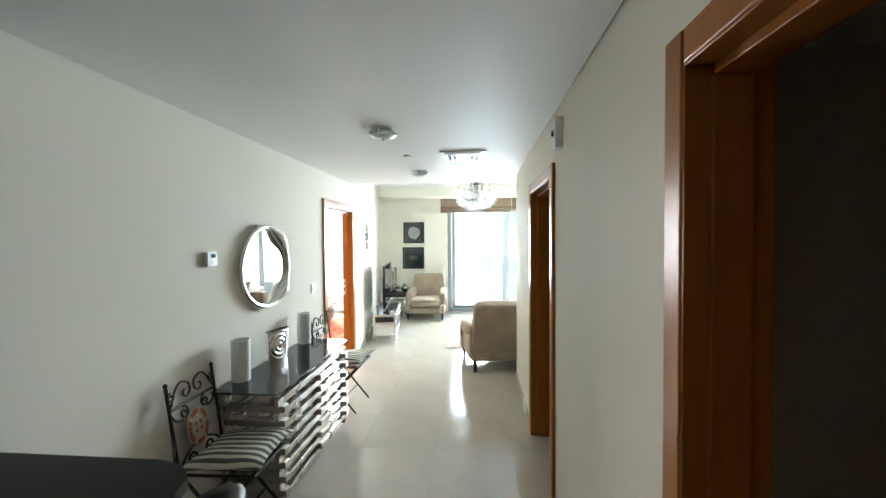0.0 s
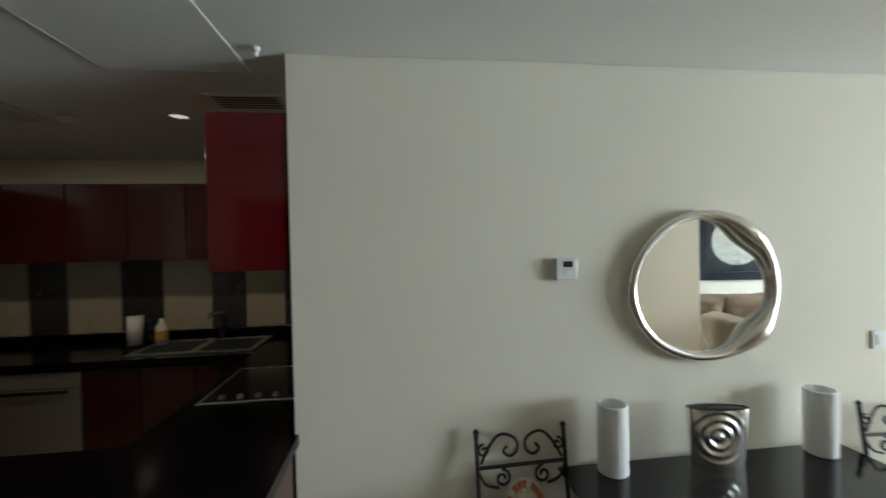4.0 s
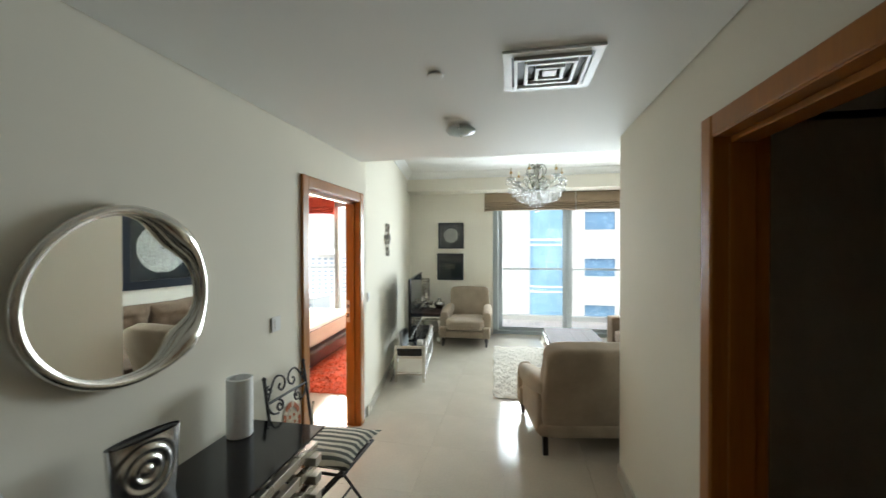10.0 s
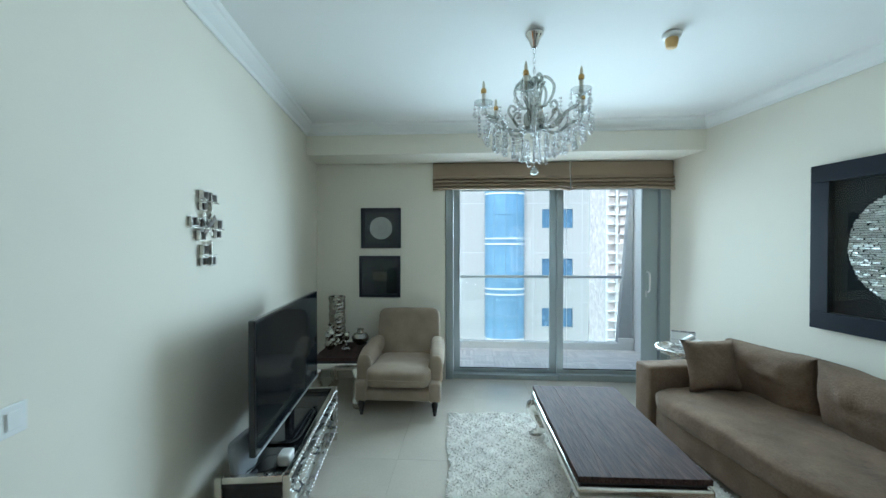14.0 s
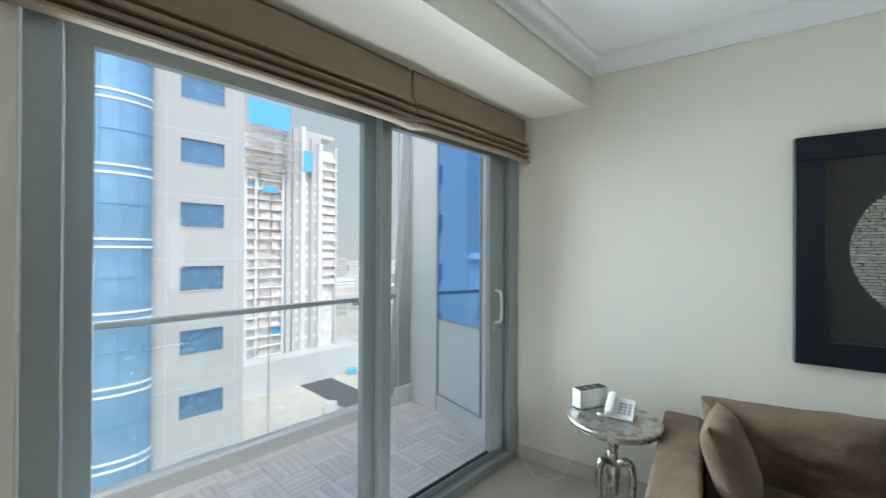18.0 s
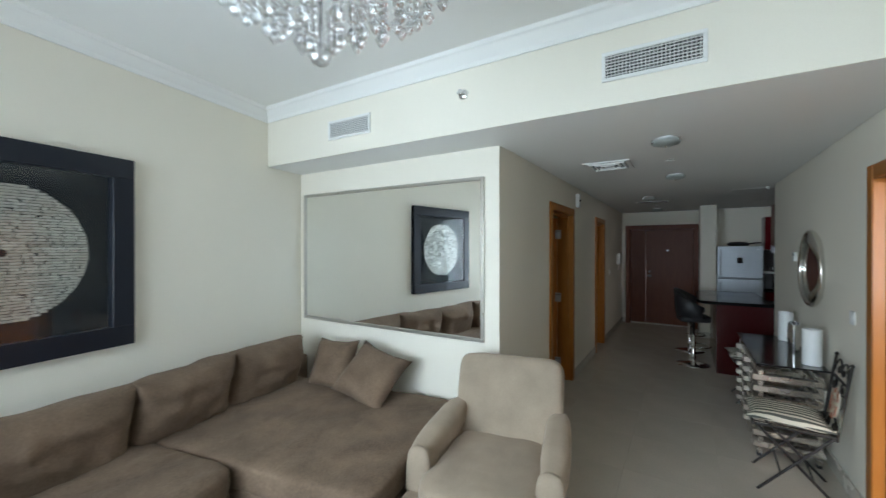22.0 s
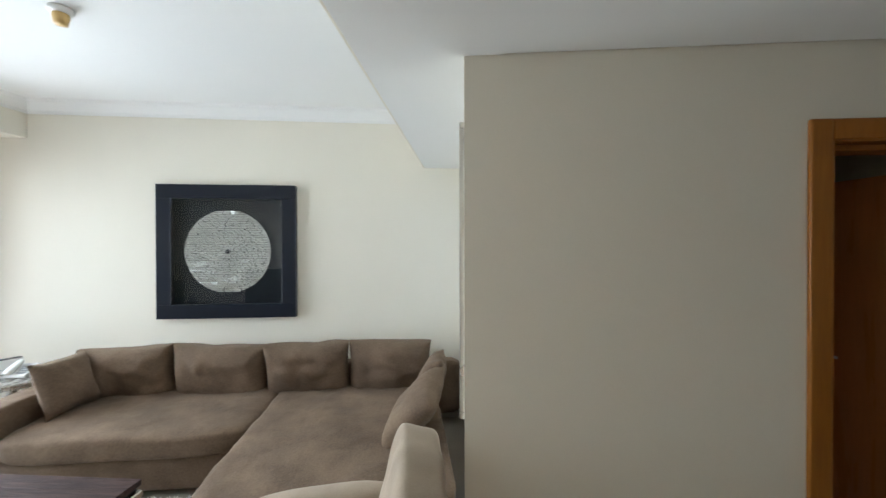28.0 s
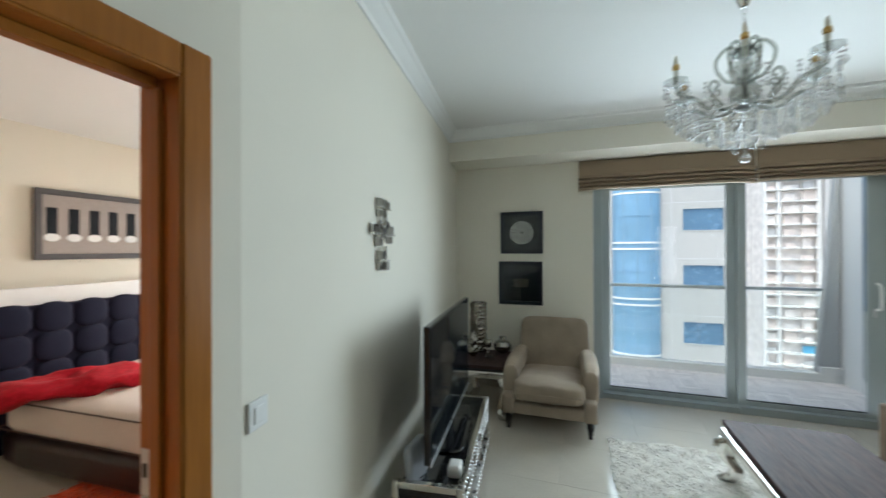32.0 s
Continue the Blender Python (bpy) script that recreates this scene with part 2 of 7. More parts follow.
def tube(bm, path, radius, sides=8, closed=False):
    path = [Vector(p) for p in path]
    n = len(path)
    rings, side = [], None
    for a, p in enumerate(path):
        before, after = path[a - 1] if a or closed else p, path[(a + 1) % n] if a < n - 1 or closed else p
        ahead = (after - before).normalized()
        if side is None:
            side = ahead.orthogonal().normalized()
        side = (side - ahead * side.dot(ahead)).normalized()
        up = ahead.cross(side)
        r = radius[a] if isinstance(radius, (list, tuple)) else radius
        rings.append([bm.verts.new(p + r * (math.cos(t) * side + math.sin(t) * up)) for t in (2 * math.pi * k / sides for k in range(sides))])
    pairs = list(zip(rings, rings[1:])) + ([(rings[-1], rings[0])] if closed else [])
    for low, high in pairs:
        for k in range(sides):
            j = (k + 1) % sides
            bm.faces.new((low[k], low[j], high[j], high[k]))
    if not closed:
        bm.faces.new(rings[0][::-1]), bm.faces.new(rings[-1])
    bmesh.ops.recalc_face_normals(bm, faces=bm.faces)
    return bm


def curved(points, n=5):
    """A smooth line through the points, n steps to a stretch."""
    p = [Vector(q) for q in points]
    p = [2 * p[0] - p[1]] + p + [2 * p[-1] - p[-2]]
    out = []
    for a in range(1, len(p) - 2):
        for k in range(n):
            t = k / n
            out.append(0.5 * (2 * p[a] + (p[a + 1] - p[a - 1]) * t + (2 * p[a - 1] - 5 * p[a] + 4 * p[a + 1] - p[a + 2]) * t * t + (3 * p[a] - p[a - 1] - 3 * p[a + 1] + p[a + 2]) * t ** 3))
    return out + [p[-2]]


def mesh_of(name, bm, mat, smooth=False):
    data = bpy.data.meshes.new(name)
    bm.to_mesh(data)
    bm.free()
    data.materials.append(mat)
    if smooth:
        data.polygons.foreach_set("use_smooth", [True] * len(data.polygons))
        data.update()
    return data


def part(name, bm, mat, parent=None, label="", smooth=False, m=None):
    ob = new(name, mesh_of(name, bm, mat, smooth) if isinstance(bm, bmesh.types.BMesh) else bm)
    if parent is not None:
        ob.parent = parent
    if m is not None:
        ob.matrix_basis = m
    if label:
        tagged(ob, label)
    return ob


def thing(name, label, category, m=None, group="", kind=""):
    ob = new(name)
    ob.empty_display_size = 0.1
    if m is not None:
        ob.matrix_basis = m
    return tagged(ob, label, category, group, kind)


def single(name, bm, mat, label, category, m=None, group="", kind="", smooth=False):
    ob = part(name, bm, mat, smooth=smooth, m=m)
    return tagged(ob, label, category, group, kind)


def structure(name, bm, mat, label="", category="wall"):
    return tagged(part(name, bm, mat), label, category, "", "structure")


# ---- structure: floor ----
LEAN_L, LEAN_R = 0.158, 0.1745
HALL, HIGH = 2.40, 2.92


def left_x(y):
    return -(y - 5.62) * LEAN_L


def right_x(y):
    return 3.70 - (y - 8.89) * LEAN_R


floor = structure("floor", boxed(-3.9, 4.6, -1.9, 9.40, -0.25, -0.004), GROUT, "polished cream porcelain floor with fine grout joints", "floor")
tile_mesh = mesh_of("floor_tile", boxed(0, 0.5988, 0, 0.5988, -0.004, 0.0), TILE)
for a in range(-6, 8):
    for b in range(19):
        x, y = 0.12 + a * 0.6, 8.80 - b * 0.6
        if x + 0.6 > right_x(max(y, 4.9)) + 0.75 or (y < 4.2 and x > 3.7):
            continue
        part("tile", tile_mesh, TILE, floor, m=Matrix.Translation((x, y, 0)))

# ---- structure: walls ----
bm = bmesh.new()
box(bm, -0.10, 0, 1.56, 4.54, 0, 3.0)
box(bm, -0.10, 0, 5.435, 5.62, 0, 3.0)
box(bm, -0.10, 0, 4.54, 5.435, 2.035, 3.0)
wall_west = structure("wall_west", bm, PAINT, "cream painted hall wall")
bm = prism(bmesh.new(), [(0, 5.62), (left_x(9.55), 9.55), (left_x(9.55) - 0.15, 9.55), (-0.15, 5.62)], 0, 3.05)
structure("wall_living_west", bm, PAINT, "cream painted living room wall leaning off the hall line")
bm = prism(bmesh.new(), [(right_x(9.555), 9.555), (right_x(4.88), 4.88), (right_x(4.88) + 0.2, 4.88), (right_x(9.555) + 0.2, 9.555)], 0, 3.05)
structure("wall_living_east", bm, PAINT, "cream painted wall behind the sofa")
structure("wall_mirror", boxed(2.12, 4.42, 4.88, 5.035, 0, 3.0), PAINT, "cream wall that carries the long mirror")
bm = bmesh.new()
box(bm, 2.12, 2.27, 3.69, 4.88, 0, 3.0)
box(bm, 2.12, 2.27, 1.28, 2.83, 0, 3.0)
box(bm, 2.12, 2.27, -1.77, 0.63, 0, 3.0)
box(bm, 2.12, 2.27, 2.83, 3.69, 2.035, 3.0)
box(bm, 2.12, 2.27, 0.63, 1.28, 2.035, 3.0)
structure("wall_east", bm, PAINT, "cream painted hall wall with two doorways")
bm = bmesh.new()
box(bm, -2.1, 0.77, -1.92, -1.77, 0, 3.0)
box(bm, 1.95, 2.27, -1.92, -1.77, 0, 3.0)
box(bm, 0.77, 1.95, -1.92, -1.77, 2.035, 3.0)
structure("wall_entrance", bm, PAINT, "cream wall round the entrance door")
structure("pillar", boxed(0.445, 0.69, -1.77, -0.78, 0, 2.46), PAINT, "cream painted pier beside the fridge")
structure("wall_kitchen_south", boxed(-2.08, 0.445, -1.77, -1.60, 0, 2.46), PAINT, "cream kitchen wall")
structure("wall_kitchen_west", boxed(-2.08, -1.93, -1.60, 1.56, 0, 2.46), PAINT, "cream kitchen wall")
structure("wall_kitchen_north", boxed(-2.08, -0.15, 1.56, 1.71, 0, 2.46), PAINT, "cream kitchen wall")
bm = bmesh.new()
box(bm, left_x(9.45) - 0.1, 0.98, 9.37, 9.56, 0, 3.05)
box(bm, 0.98, 3.64, 9.37, 9.56, 2.42, 3.05)
structure("wall_window", bm, PAINT, "cream wall beside the balcony door")

# ---- structure: ceilings ----
bm = boxed(0.007, 2.113, -1.763, 4.88, HALL, 2.5)
tagged(part("ceiling_hall", bm, CEILING), "white painted low ceiling of the hall", "ceiling", "", "structure")
structure("beam_face", boxed(0.007, right_x(5.2) + 0.1, 5.4605, 5.47, HALL + 0.0005, 2.98), PAINT, "cream painted face of the dropped beam", "beam")
bm = boxed(0.007, right_x(5.2) + 0.1, 4.88, 5.46, HALL, 2.98)
tagged(part("ceiling_beam", bm, CEILING), "white painted dropped beam between hall and living room", "ceiling", "", "structure")
bm = boxed(-2.08, 0.007, -1.763, 1.56, HALL, 2.5)
tagged(part("ceiling_kitchen", bm, CEILING), "white painted low ceiling of the kitchen", "ceiling", "", "structure")
bm = boxed(left_x(9.4) - 0.1, 4.5, 5.47, 9.40, HIGH, 3.0)
tagged(part("ceiling_living", bm, CEILING), "white painted living room ceiling", "ceiling", "", "structure")
structure("roof_slab", boxed(-4.2, 4.8, -2.2, 9.58, 3.05, 3.25), CEILING, "concrete slab above", "ceiling")
bm = prism(bmesh.new(), [(left_x(8.88), 8.88), (right_x(8.88), 8.88), (right_x(9.37), 9.37), (left_x(9.37), 9.37)], 2.60, HIGH)
structure("bulkhead", bm, PAINT, "cream bulkhead above the balcony door", "bulkhead")


def cornice(name, a, b, inward):
    a, b, inward = Vector((*a, 0)), Vector((*b, 0)), Vector((*inward, 0)).normalized()
    profile = [(0, -0.11), (0.012, -0.11), (0.02, -0.085), (0.045, -0.06), (0.07, -0.03), (0.085, -0.022), (0.095, 0.0), (0, 0.0)]
    bm = bmesh.new()
    ends = [[bm.verts.new(p + inward * u + Vector((0, 0, HIGH + v))) for u, v in profile] for p in (a, b)]
    n = len(profile)
    for k in range(n):
        j = (k + 1) % n
        bm.faces.new((ends[0][k], ends[0][j], ends[1][j], ends[1][k]))
    bm.faces.new(ends[0]), bm.faces.new(ends[1][::-1])
    bmesh.ops.recalc_face_normals(bm, faces=bm.faces)
    return structure(name, bm, CEILING, "white moulded plaster cornice", "cornice")


cornice("cornice", (left_x(8.87), 8.877), (right_x(8.87), 8.877), (0, -1))
cornice("cornice", (left_x(5.47), 5.473), (right_x(5.47), 5.473), (0, 1))
cornice("cornice", (left_x(5.475) + 0.003, 5.475), (left_x(8.876) + 0.003, 8.876), (1, 0.158))
cornice("cornice", (right_x(5.475) - 0.003, 5.475), (right_x(8.876) - 0.003, 8.876), (-1, -0.1745))


def skirting(name, a, b, out, height=0.10, depth=0.012):
    a, b, out = Vector(a), Vector(b), Vector(out).normalized() * depth
    bm = prism(bmesh.new(), [tuple(a), tuple(b), tuple(b + out), tuple(a + out)], 0.0, height)
    return structure(name, bm, SKIRT, "cream tile skirting", "skirting")


skirting("baseboard", (0.002, 1.57), (0.002, 4.455), (1, 0))
skirting("baseboard", (left_x(5.62) + 0.002, 5.62), (left_x(9.36) + 0.002, 9.36), (1, 0.158))
skirting("baseboard", (right_x(5.04) - 0.002, 5.04), (right_x(9.4) - 0.002, 9.4), (-1, -0.1745))
skirting("baseboard", (2.135, 5.037), (right_x(5.04) - 0.02, 5.037), (0, 1))
skirting("baseboard", (2.118, 3.775), (2.118, 5.03), (-1, 0))
skirting("baseboard", (2.118, 1.365), (2.118, 2.745), (-1, 0))
skirting("baseboard", (2.118, -1.75), (2.118, 0.545), (-1, 0))
skirting("baseboard", (left_x(9.36) + 0.02, 9.368), (0.97, 9.368), (0, -1))
skirting("baseboard", (0.692, -1.76), (0.692, -0.79), (1, 0))
skirting("baseboard", (0.45, -0.778), (0.69, -0.778), (0, 1))
skirting("baseboard", (2.04, -1.768), (2.118, -1.768), (0, 1))


# ---- doorways ----
def doorway(name, m, width, label, wood, depth=0.15, height=2.035):
    """Frame of an opening in local x (0..width) with the wall from y = 0 back to -depth."""
    top = tagged(thing(name, label, "door frame", m, kind="structure"))
    w = 0.078
    for x0, x1, n in ((-w, 0.0, "jamb"), (width, width + w, "jamb")):
        bm = boxed(x0, x1, 0.001, 0.022, 0, height + w, 0.006)
        part("casing", bm, wood, top)
        s = 0.006 if x0 < 0 else -0.006
        xa = 0.0 if x0 < 0 else width
        part(n, boxed(min(xa, xa + s), max(xa, xa + s), -depth - 0.02, 0.018, 0, height, 0.002), wood, top)
        part("stop", boxed(min(xa + s, xa + s * 3.0), max(xa + s, xa + s * 3.0), -depth + 0.03, -0.035, 0, height - 0.03, 0.003), wood, top)
        part("casing", boxed(x0, x1, -depth - 0.022, -depth - 0.001, 0, height + w, 0.006), wood, top)
    part("head_casing", boxed(-0.0, width, 0.001, 0.020, height, height + w, 0.006), wood, top)
    part("head_casing", boxed(-0.0, width, -depth - 0.020, -depth - 0.001, height, height + w, 0.006), wood, top)
    part("head", boxed(0.006, width - 0.006, -depth - 0.02, 0.018, height - 0.006, height, 0.002), wood, top)
    part("head_stop", boxed(0.019, width - 0.019, -depth + 0.03, -0.035, height - 0.03, height - 0.0065, 0.003), wood, top)
    return top


def hinge(parent, m):
    h = part("hinge", boxed(-0.035, 0.035, -0.003, 0.003, -0.055, 0.055, 0.001), STEEL, parent, "steel butt hinge", m=m)
    bm = tube(bmesh.new(), [(0, 0.006, -0.055), (0, 0.006, 0.055)], 0.008, 10)
    part("knuckle", bm, STEEL, h)
    return h


def lever(parent, m):
    h = part("door_handle", lathe(bmesh.new(), [(0, 0), (0.026, 0), (0.026, 0.008), (0.012, 0.01), (0.01, 0.045), (0, 0.045)], 16), STEEL, parent, "brushed steel lever handle", True, m)
    part("lever", tube(bmesh.new(), [(0, 0, 0.04), (0.03, 0, 0.046), (0.12, 0, 0.046)], [0.009, 0.009, 0.008], 8), STEEL, h, smooth=True)
    part("keyhole_rose", lathe(bmesh.new(), [(0, 0), (0.02, 0), (0.02, 0.006), (0, 0.006)], 14), STEEL, h, m=Matrix.Translation((0, -0.09, 0)))
    return h


def leaf_door(name, m, width, label, wood, grooves=True, height=2.0, hinges=True, handle=True):
    """Leaf from the hinge at x = 0 to x = width, its faces at y = -0.04 and 0."""
    top = thing(name, label, "door", m, kind="structure")
    if grooves:
        cuts = [0, 0.48, 1.0, 1.52, height]
        for a, b in zip(cuts, cuts[1:]):
            part("panel", boxed(0.0, width, -0.04, 0, a + 0.004, b - 0.002, 0.002, 1), wood, top)
        part("core", boxed(0.004, width - 0.004, -0.036, -0.004, 0.005, height - 0.004), DARK_WOOD, top)
    else:
        part("panel", boxed(0.0, width, -0.04, 0, 0.004, height, 0.002, 1), wood, top)
    if hinges:
        for z in (0.22, 1.02, 1.80):
            hinge(top, pose(-0.008, 0.004, z))
    if handle:
        lever(top, pose(width - 0.07, 0, 1.03, -90, 0, 180))
        lever(top, pose(width - 0.07, -0.04, 1.03, 90, 0, 180))
    return top


bedroom_frame = doorway("door_1", pose(0, 5.435, 0, 0, 0, -90), 0.895, "brown wooden frame of the open bedroom door", WOOD, 0.10)
strike = part("strike_plate", boxed(0.0062, 0.0075, -0.115, -0.085, 0.94, 1.14, 0.0005, 1), STEEL, bedroom_frame, "steel strike plate with two slots")
for z in (0.985, 1.07):
    part("slot", boxed(0.0076, 0.0082, -0.108, -0.092, z, z + 0.035), BLACK_MATT, strike)
leaf_door("door_1_leaf", pose(-0.115, 4.575, 0, 0, 0, 178), 0.835, "open orange-brown bedroom door with four grooved panels", LEAF, height=2.03)
doorway("door_2", pose(2.12, 2.83, 0, 0, 0, 90), 0.86, "brown wooden frame of an open doorway", WOOD)
leaf_door("door_2_leaf", pose(2.285, 2.868, 0, 0, 0, 12), 0.80, "open orange-brown door swung into a dark room", LEAF, grooves=False)
doorway("door_3", pose(2.12, 0.63, 0, 0, 0, 90), 0.65, "brown wooden frame of a dark doorway", WOOD)
# the unlit room's shade is put into this leaf's dark colour
leaf_door("door_3_leaf", pose(2.285, 0.665, 0, 0, 0, 40), 0.59, "door swung into an unlit room, darkened brown for its shade", DARK_WOOD, grooves=False)
doorway("door_4", pose(0.77, -1.77, 0, 0, 0, 180) @ Matrix.Translation((-1.18, 0, 0)), 1.18, "brown frame of the entrance door", ENTRY_WOOD)
leaf = thing("door_4_leaf", "closed brown one-and-a-half leaf entrance door", "door", pose(0, -1.80, 0), kind="structure")
part("panel", boxed(0.778, 1.655, -0.04, 0, 0.006, 2.027, 0.003, 1), ENTRY_WOOD, leaf)
part("side_panel", boxed(1.658, 1.942, -0.04, 0, 0.006, 2.027, 0.003, 1), ENTRY_WOOD, leaf)
lever(leaf, pose(1.58, 0, 1.03, -90, 0, 180))
part("peephole", lathe(bmesh.new(), [(0, 0), (0.015, 0), (0.013, 0.008), (0, 0.008)], 16), STEEL, leaf, "bright steel door viewer", m=pose(1.24, 0, 1.58, -90, 0, 0))
part("threshold", boxed(0.80, 1.92, 0.0, 0.10, 0.001, 0.012, 0.003), SKIRT, leaf, "pale stone threshold")

# ---- dark rooms behind the hall doors ----
for name, x0, x1, y0, y1 in (("store", 2.27, 3.9, 2.3, 4.88), ("bath", 2.27, 3.9, -0.2, 2.15)):
    structure("wall_" + name, boxed(x1, x1 + 0.1, y0, y1, 0, 2.6), PAINT, "plain painted wall of an unlit room")
    structure("wall_" + name + "_south", boxed(x0, x1 + 0.1, y0 - 0.1, y0, 0, 2.6), PAINT, "plain painted wall of an unlit room")
    if name == "bath":
        structure("wall_bath_north", boxed(x0, x1 + 0.1, y1, y1 + 0.1, 0, 2.6), PAINT, "plain painted wall of an unlit room")
    structure("ceiling_" + name, boxed(x0, x1, y0, y1, 2.45, 2.6), CEILING, "plain ceiling of an unlit room", "ceiling")

# ---- bedroom shell ----
structure("wall_bedroom_west", prism(bmesh.new(), [(-3.42, 3.6), (-3.60, 8.95), (-3.75, 8.95), (-3.57, 3.6)], 0, 3.05), PAINT, "pale cream bedroom wall")
structure("wall_bedroom_south", boxed(-3.75, -0.15, 3.5, 3.6, 0, 3.05), PAINT, "pale cream bedroom wall")
bm = bmesh.new()
box(bm, -3.7, -3.45, 8.9, 9.1, 0, 3.05)
box(bm, -3.45, -0.9, 8.9, 9.1, 2.45, 3.05)
box(bm, -0.9, -0.55, 8.9, 9.1, 0, 3.05)
structure("wall_bedroom_north", bm, PAINT, "cream bedroom wall round the window")
structure("ceiling_bedroom", prism(bmesh.new(), [(-3.7, 3.55), (-0.10, 3.55), (-0.10, 5.62), (left_x(8.95) - 0.08, 8.95), (-3.7, 8.95)], 2.70, 2.8), CEILING, "white bedroom ceiling", "ceiling")
structure("bulkhead_bedroom", boxed(-3.58, -0.68, 8.35, 8.9, 2.53, 2.70), PAINT, "cream bulkhead over the bedroom window", "bulkhead")

# ---- soft shapes ----
def soft(sx, sy, sz, power=6.0, cuts=7, lump=0.0, seed=0):
    """A stuffed block of those half sizes about the origin."""
    bm = bmesh.new()
    bmesh.ops.create_cube(bm, size=2.0)
    bmesh.ops.subdivide_edges(bm, edges=bm.edges[:], cuts=cuts, use_grid_fill=True)
    for v in bm.verts:
        p = v.co
        k = (abs(p.x) ** power + abs(p.y) ** power + abs(p.z) ** power) ** (1 / power)
        p = p / k
        q = Vector((p.x * sx, p.y * sy, p.z * sz))
        if lump:
            n = noise.noise_vector(q * 7.0 + Vector((seed * 3.1, seed, 0)))
            q += n * lump
        v.co = q
    return bm


def pillow(w, h, t, seed=0, n=12):
    """A square cushion in x and z, plump in y."""
    bm = bmesh.new()
    grid = {}
    for side in (1, -1):
        for a in range(n + 1):
            for b in range(n + 1):
                u, v = 2 * a / n - 1, 2 * b / n - 1
                edge = a in (0, n) or b in (0, n)
                if edge and (0, a, b) in grid:
                    grid[side, a, b] = grid[0, a, b]
                    continue
                puff = max(0.0, (1 - u ** 4) * (1 - v ** 4)) ** 0.55
                pinch = 1 - 0.05 * (1 - u * u) - 0.05 * (1 - v * v)
                p = Vector((u * w / 2 * (1 - 0.06 * (1 - v * v)) * pinch, side * t / 2 * puff, v * h / 2 * (1 - 0.06 * (1 - u * u)) * pinch))
                p += noise.noise_vector(p * 9 + Vector((seed, seed * 2.0, side))) * 0.008
                if edge:
                    p.y = 0
                vert = bm.verts.new(p)
                grid[side, a, b] = vert
                if edge:
                    grid[0, a, b] = vert
    for side in (1, -1):
        for a in range(n):
            for b in range(n):
                face = [grid[side, a, b], grid[side, a + 1, b], grid[side, a + 1, b + 1], grid[side, a, b + 1]]
                bm.faces.new(face if side < 0 else face[::-1])
    bmesh.ops.recalc_face_normals(bm, faces=bm.faces)
    return bm


def block_cushion(w, h, t, seed=0, n=14):
    """A box cushion in x and z with square corners and a gusset, plump in y."""
    bm = bmesh.new()
    grid = {}
    for side in (1, -1):
        for a in range(n + 1):
            for b in range(n + 1):
                u, v = math.sin(math.pi / 2 * (2 * a / n - 1)), math.sin(math.pi / 2 * (2 * b / n - 1))
                puff = max(0.0, (1 - u ** 4) * (1 - v ** 4)) ** 0.55
                p = Vector((u * w / 2 * (1 - 0.05 * (1 - v * v)), side * t / 2 * (0.20 + 0.80 * puff), v * h / 2 * (1 - 0.075 * (1 - u * u))))
                rim = max(abs(u), abs(v)) ** 4
                p += noise.noise_vector(p * 5 + Vector((seed * 3.3, seed * 2.0, 0.4 * side))) * (0.024 - 0.013 * rim)
                p.y += 0.034 * noise.noise(Vector((p.x * 9, p.z * 13, seed + side))) * (1 - rim)
                p.y += 0.010 * noise.noise(Vector((p.x * 34, p.z * 22, seed - side))) * (1 - rim)
                grid[side, a, b] = bm.verts.new(p)
    rim = [(a, 0) for a in range(n)] + [(n, b) for b in range(n)] + [(a, n) for a in range(n, 0, -1)] + [(0, b) for b in range(n, 0, -1)]
    for side in (1, -1):
        for a in range(n):
            for b in range(n):
                bm.faces.new([grid[side, a, b], grid[side, a + 1, b], grid[side, a + 1, b + 1], grid[side, a, b + 1]])
    middle = [bm.verts.new((grid[1, a, b].co + grid[-1, a, b].co) / 2 * 1.02) for a, b in rim]
    for k in range(len(rim)):
        j = (k + 1) % len(rim)
        for side in (1, -1):
            bm.faces.new([grid[(side, *rim[k])], grid[(side, *rim[j])], middle[j], middle[k]])
    bmesh.ops.recalc_face_normals(bm, faces=bm.faces)
    return bm


TAUPE = material("taupe_velvet", (0.168, 0.118, 0.080), 0.9, grain=0.14, scale=75, bump=0.35, spot=0.26, spot_scale=4, sheen=0.09, crease=0.55)
BEIGE = material("beige_velvet", (0.33, 0.262, 0.19), 0.85, grain=0.05, scale=120, bump=0.15, spot=0.15, spot_scale=5, sheen=0.3, crease=0.18)
TAUPE.node_tree.nodes["Principled BSDF"].inputs["Specular IOR Level"].default_value = 0.15
TURNED = material("ebonised_wood", (0.018, 0.013, 0.011), 0.3, grain=0.2)
PLANK = material("dark_rough_plank", (0.054, 0.033, 0.029), 0.68, grain=0.45, scale=9, bump=0.75, spot=0.25, spot_scale=4, stretch=(9, 0.8, 9), vary=0.12)
PLANK.node_tree.nodes["Principled BSDF"].inputs["Specular IOR Level"].default_value = 0.14
PEWTER = material("antiqued_silver_leaf", (0.50, 0.48, 0.44), 0.27, metal=0.9, grain=0.12, scale=9, spot=0.22, spot_scale=14, bump=0.06, rough_vary=0.10)
SILVER = material("polished_silver", (0.70, 0.68, 0.63), 0.2, metal=1.0, grain=0.04, scale=30, rough_vary=0.05)
HAMMER = material("hammered_silver", (0.36, 0.34, 0.30), 0.2, metal=1.0, grain=0.1, scale=50, bump=0.3)
NAVY = material("black_navy_frame", (0.008, 0.011, 0.019), 0.3, grain=0.02, rough_vary=0.0)
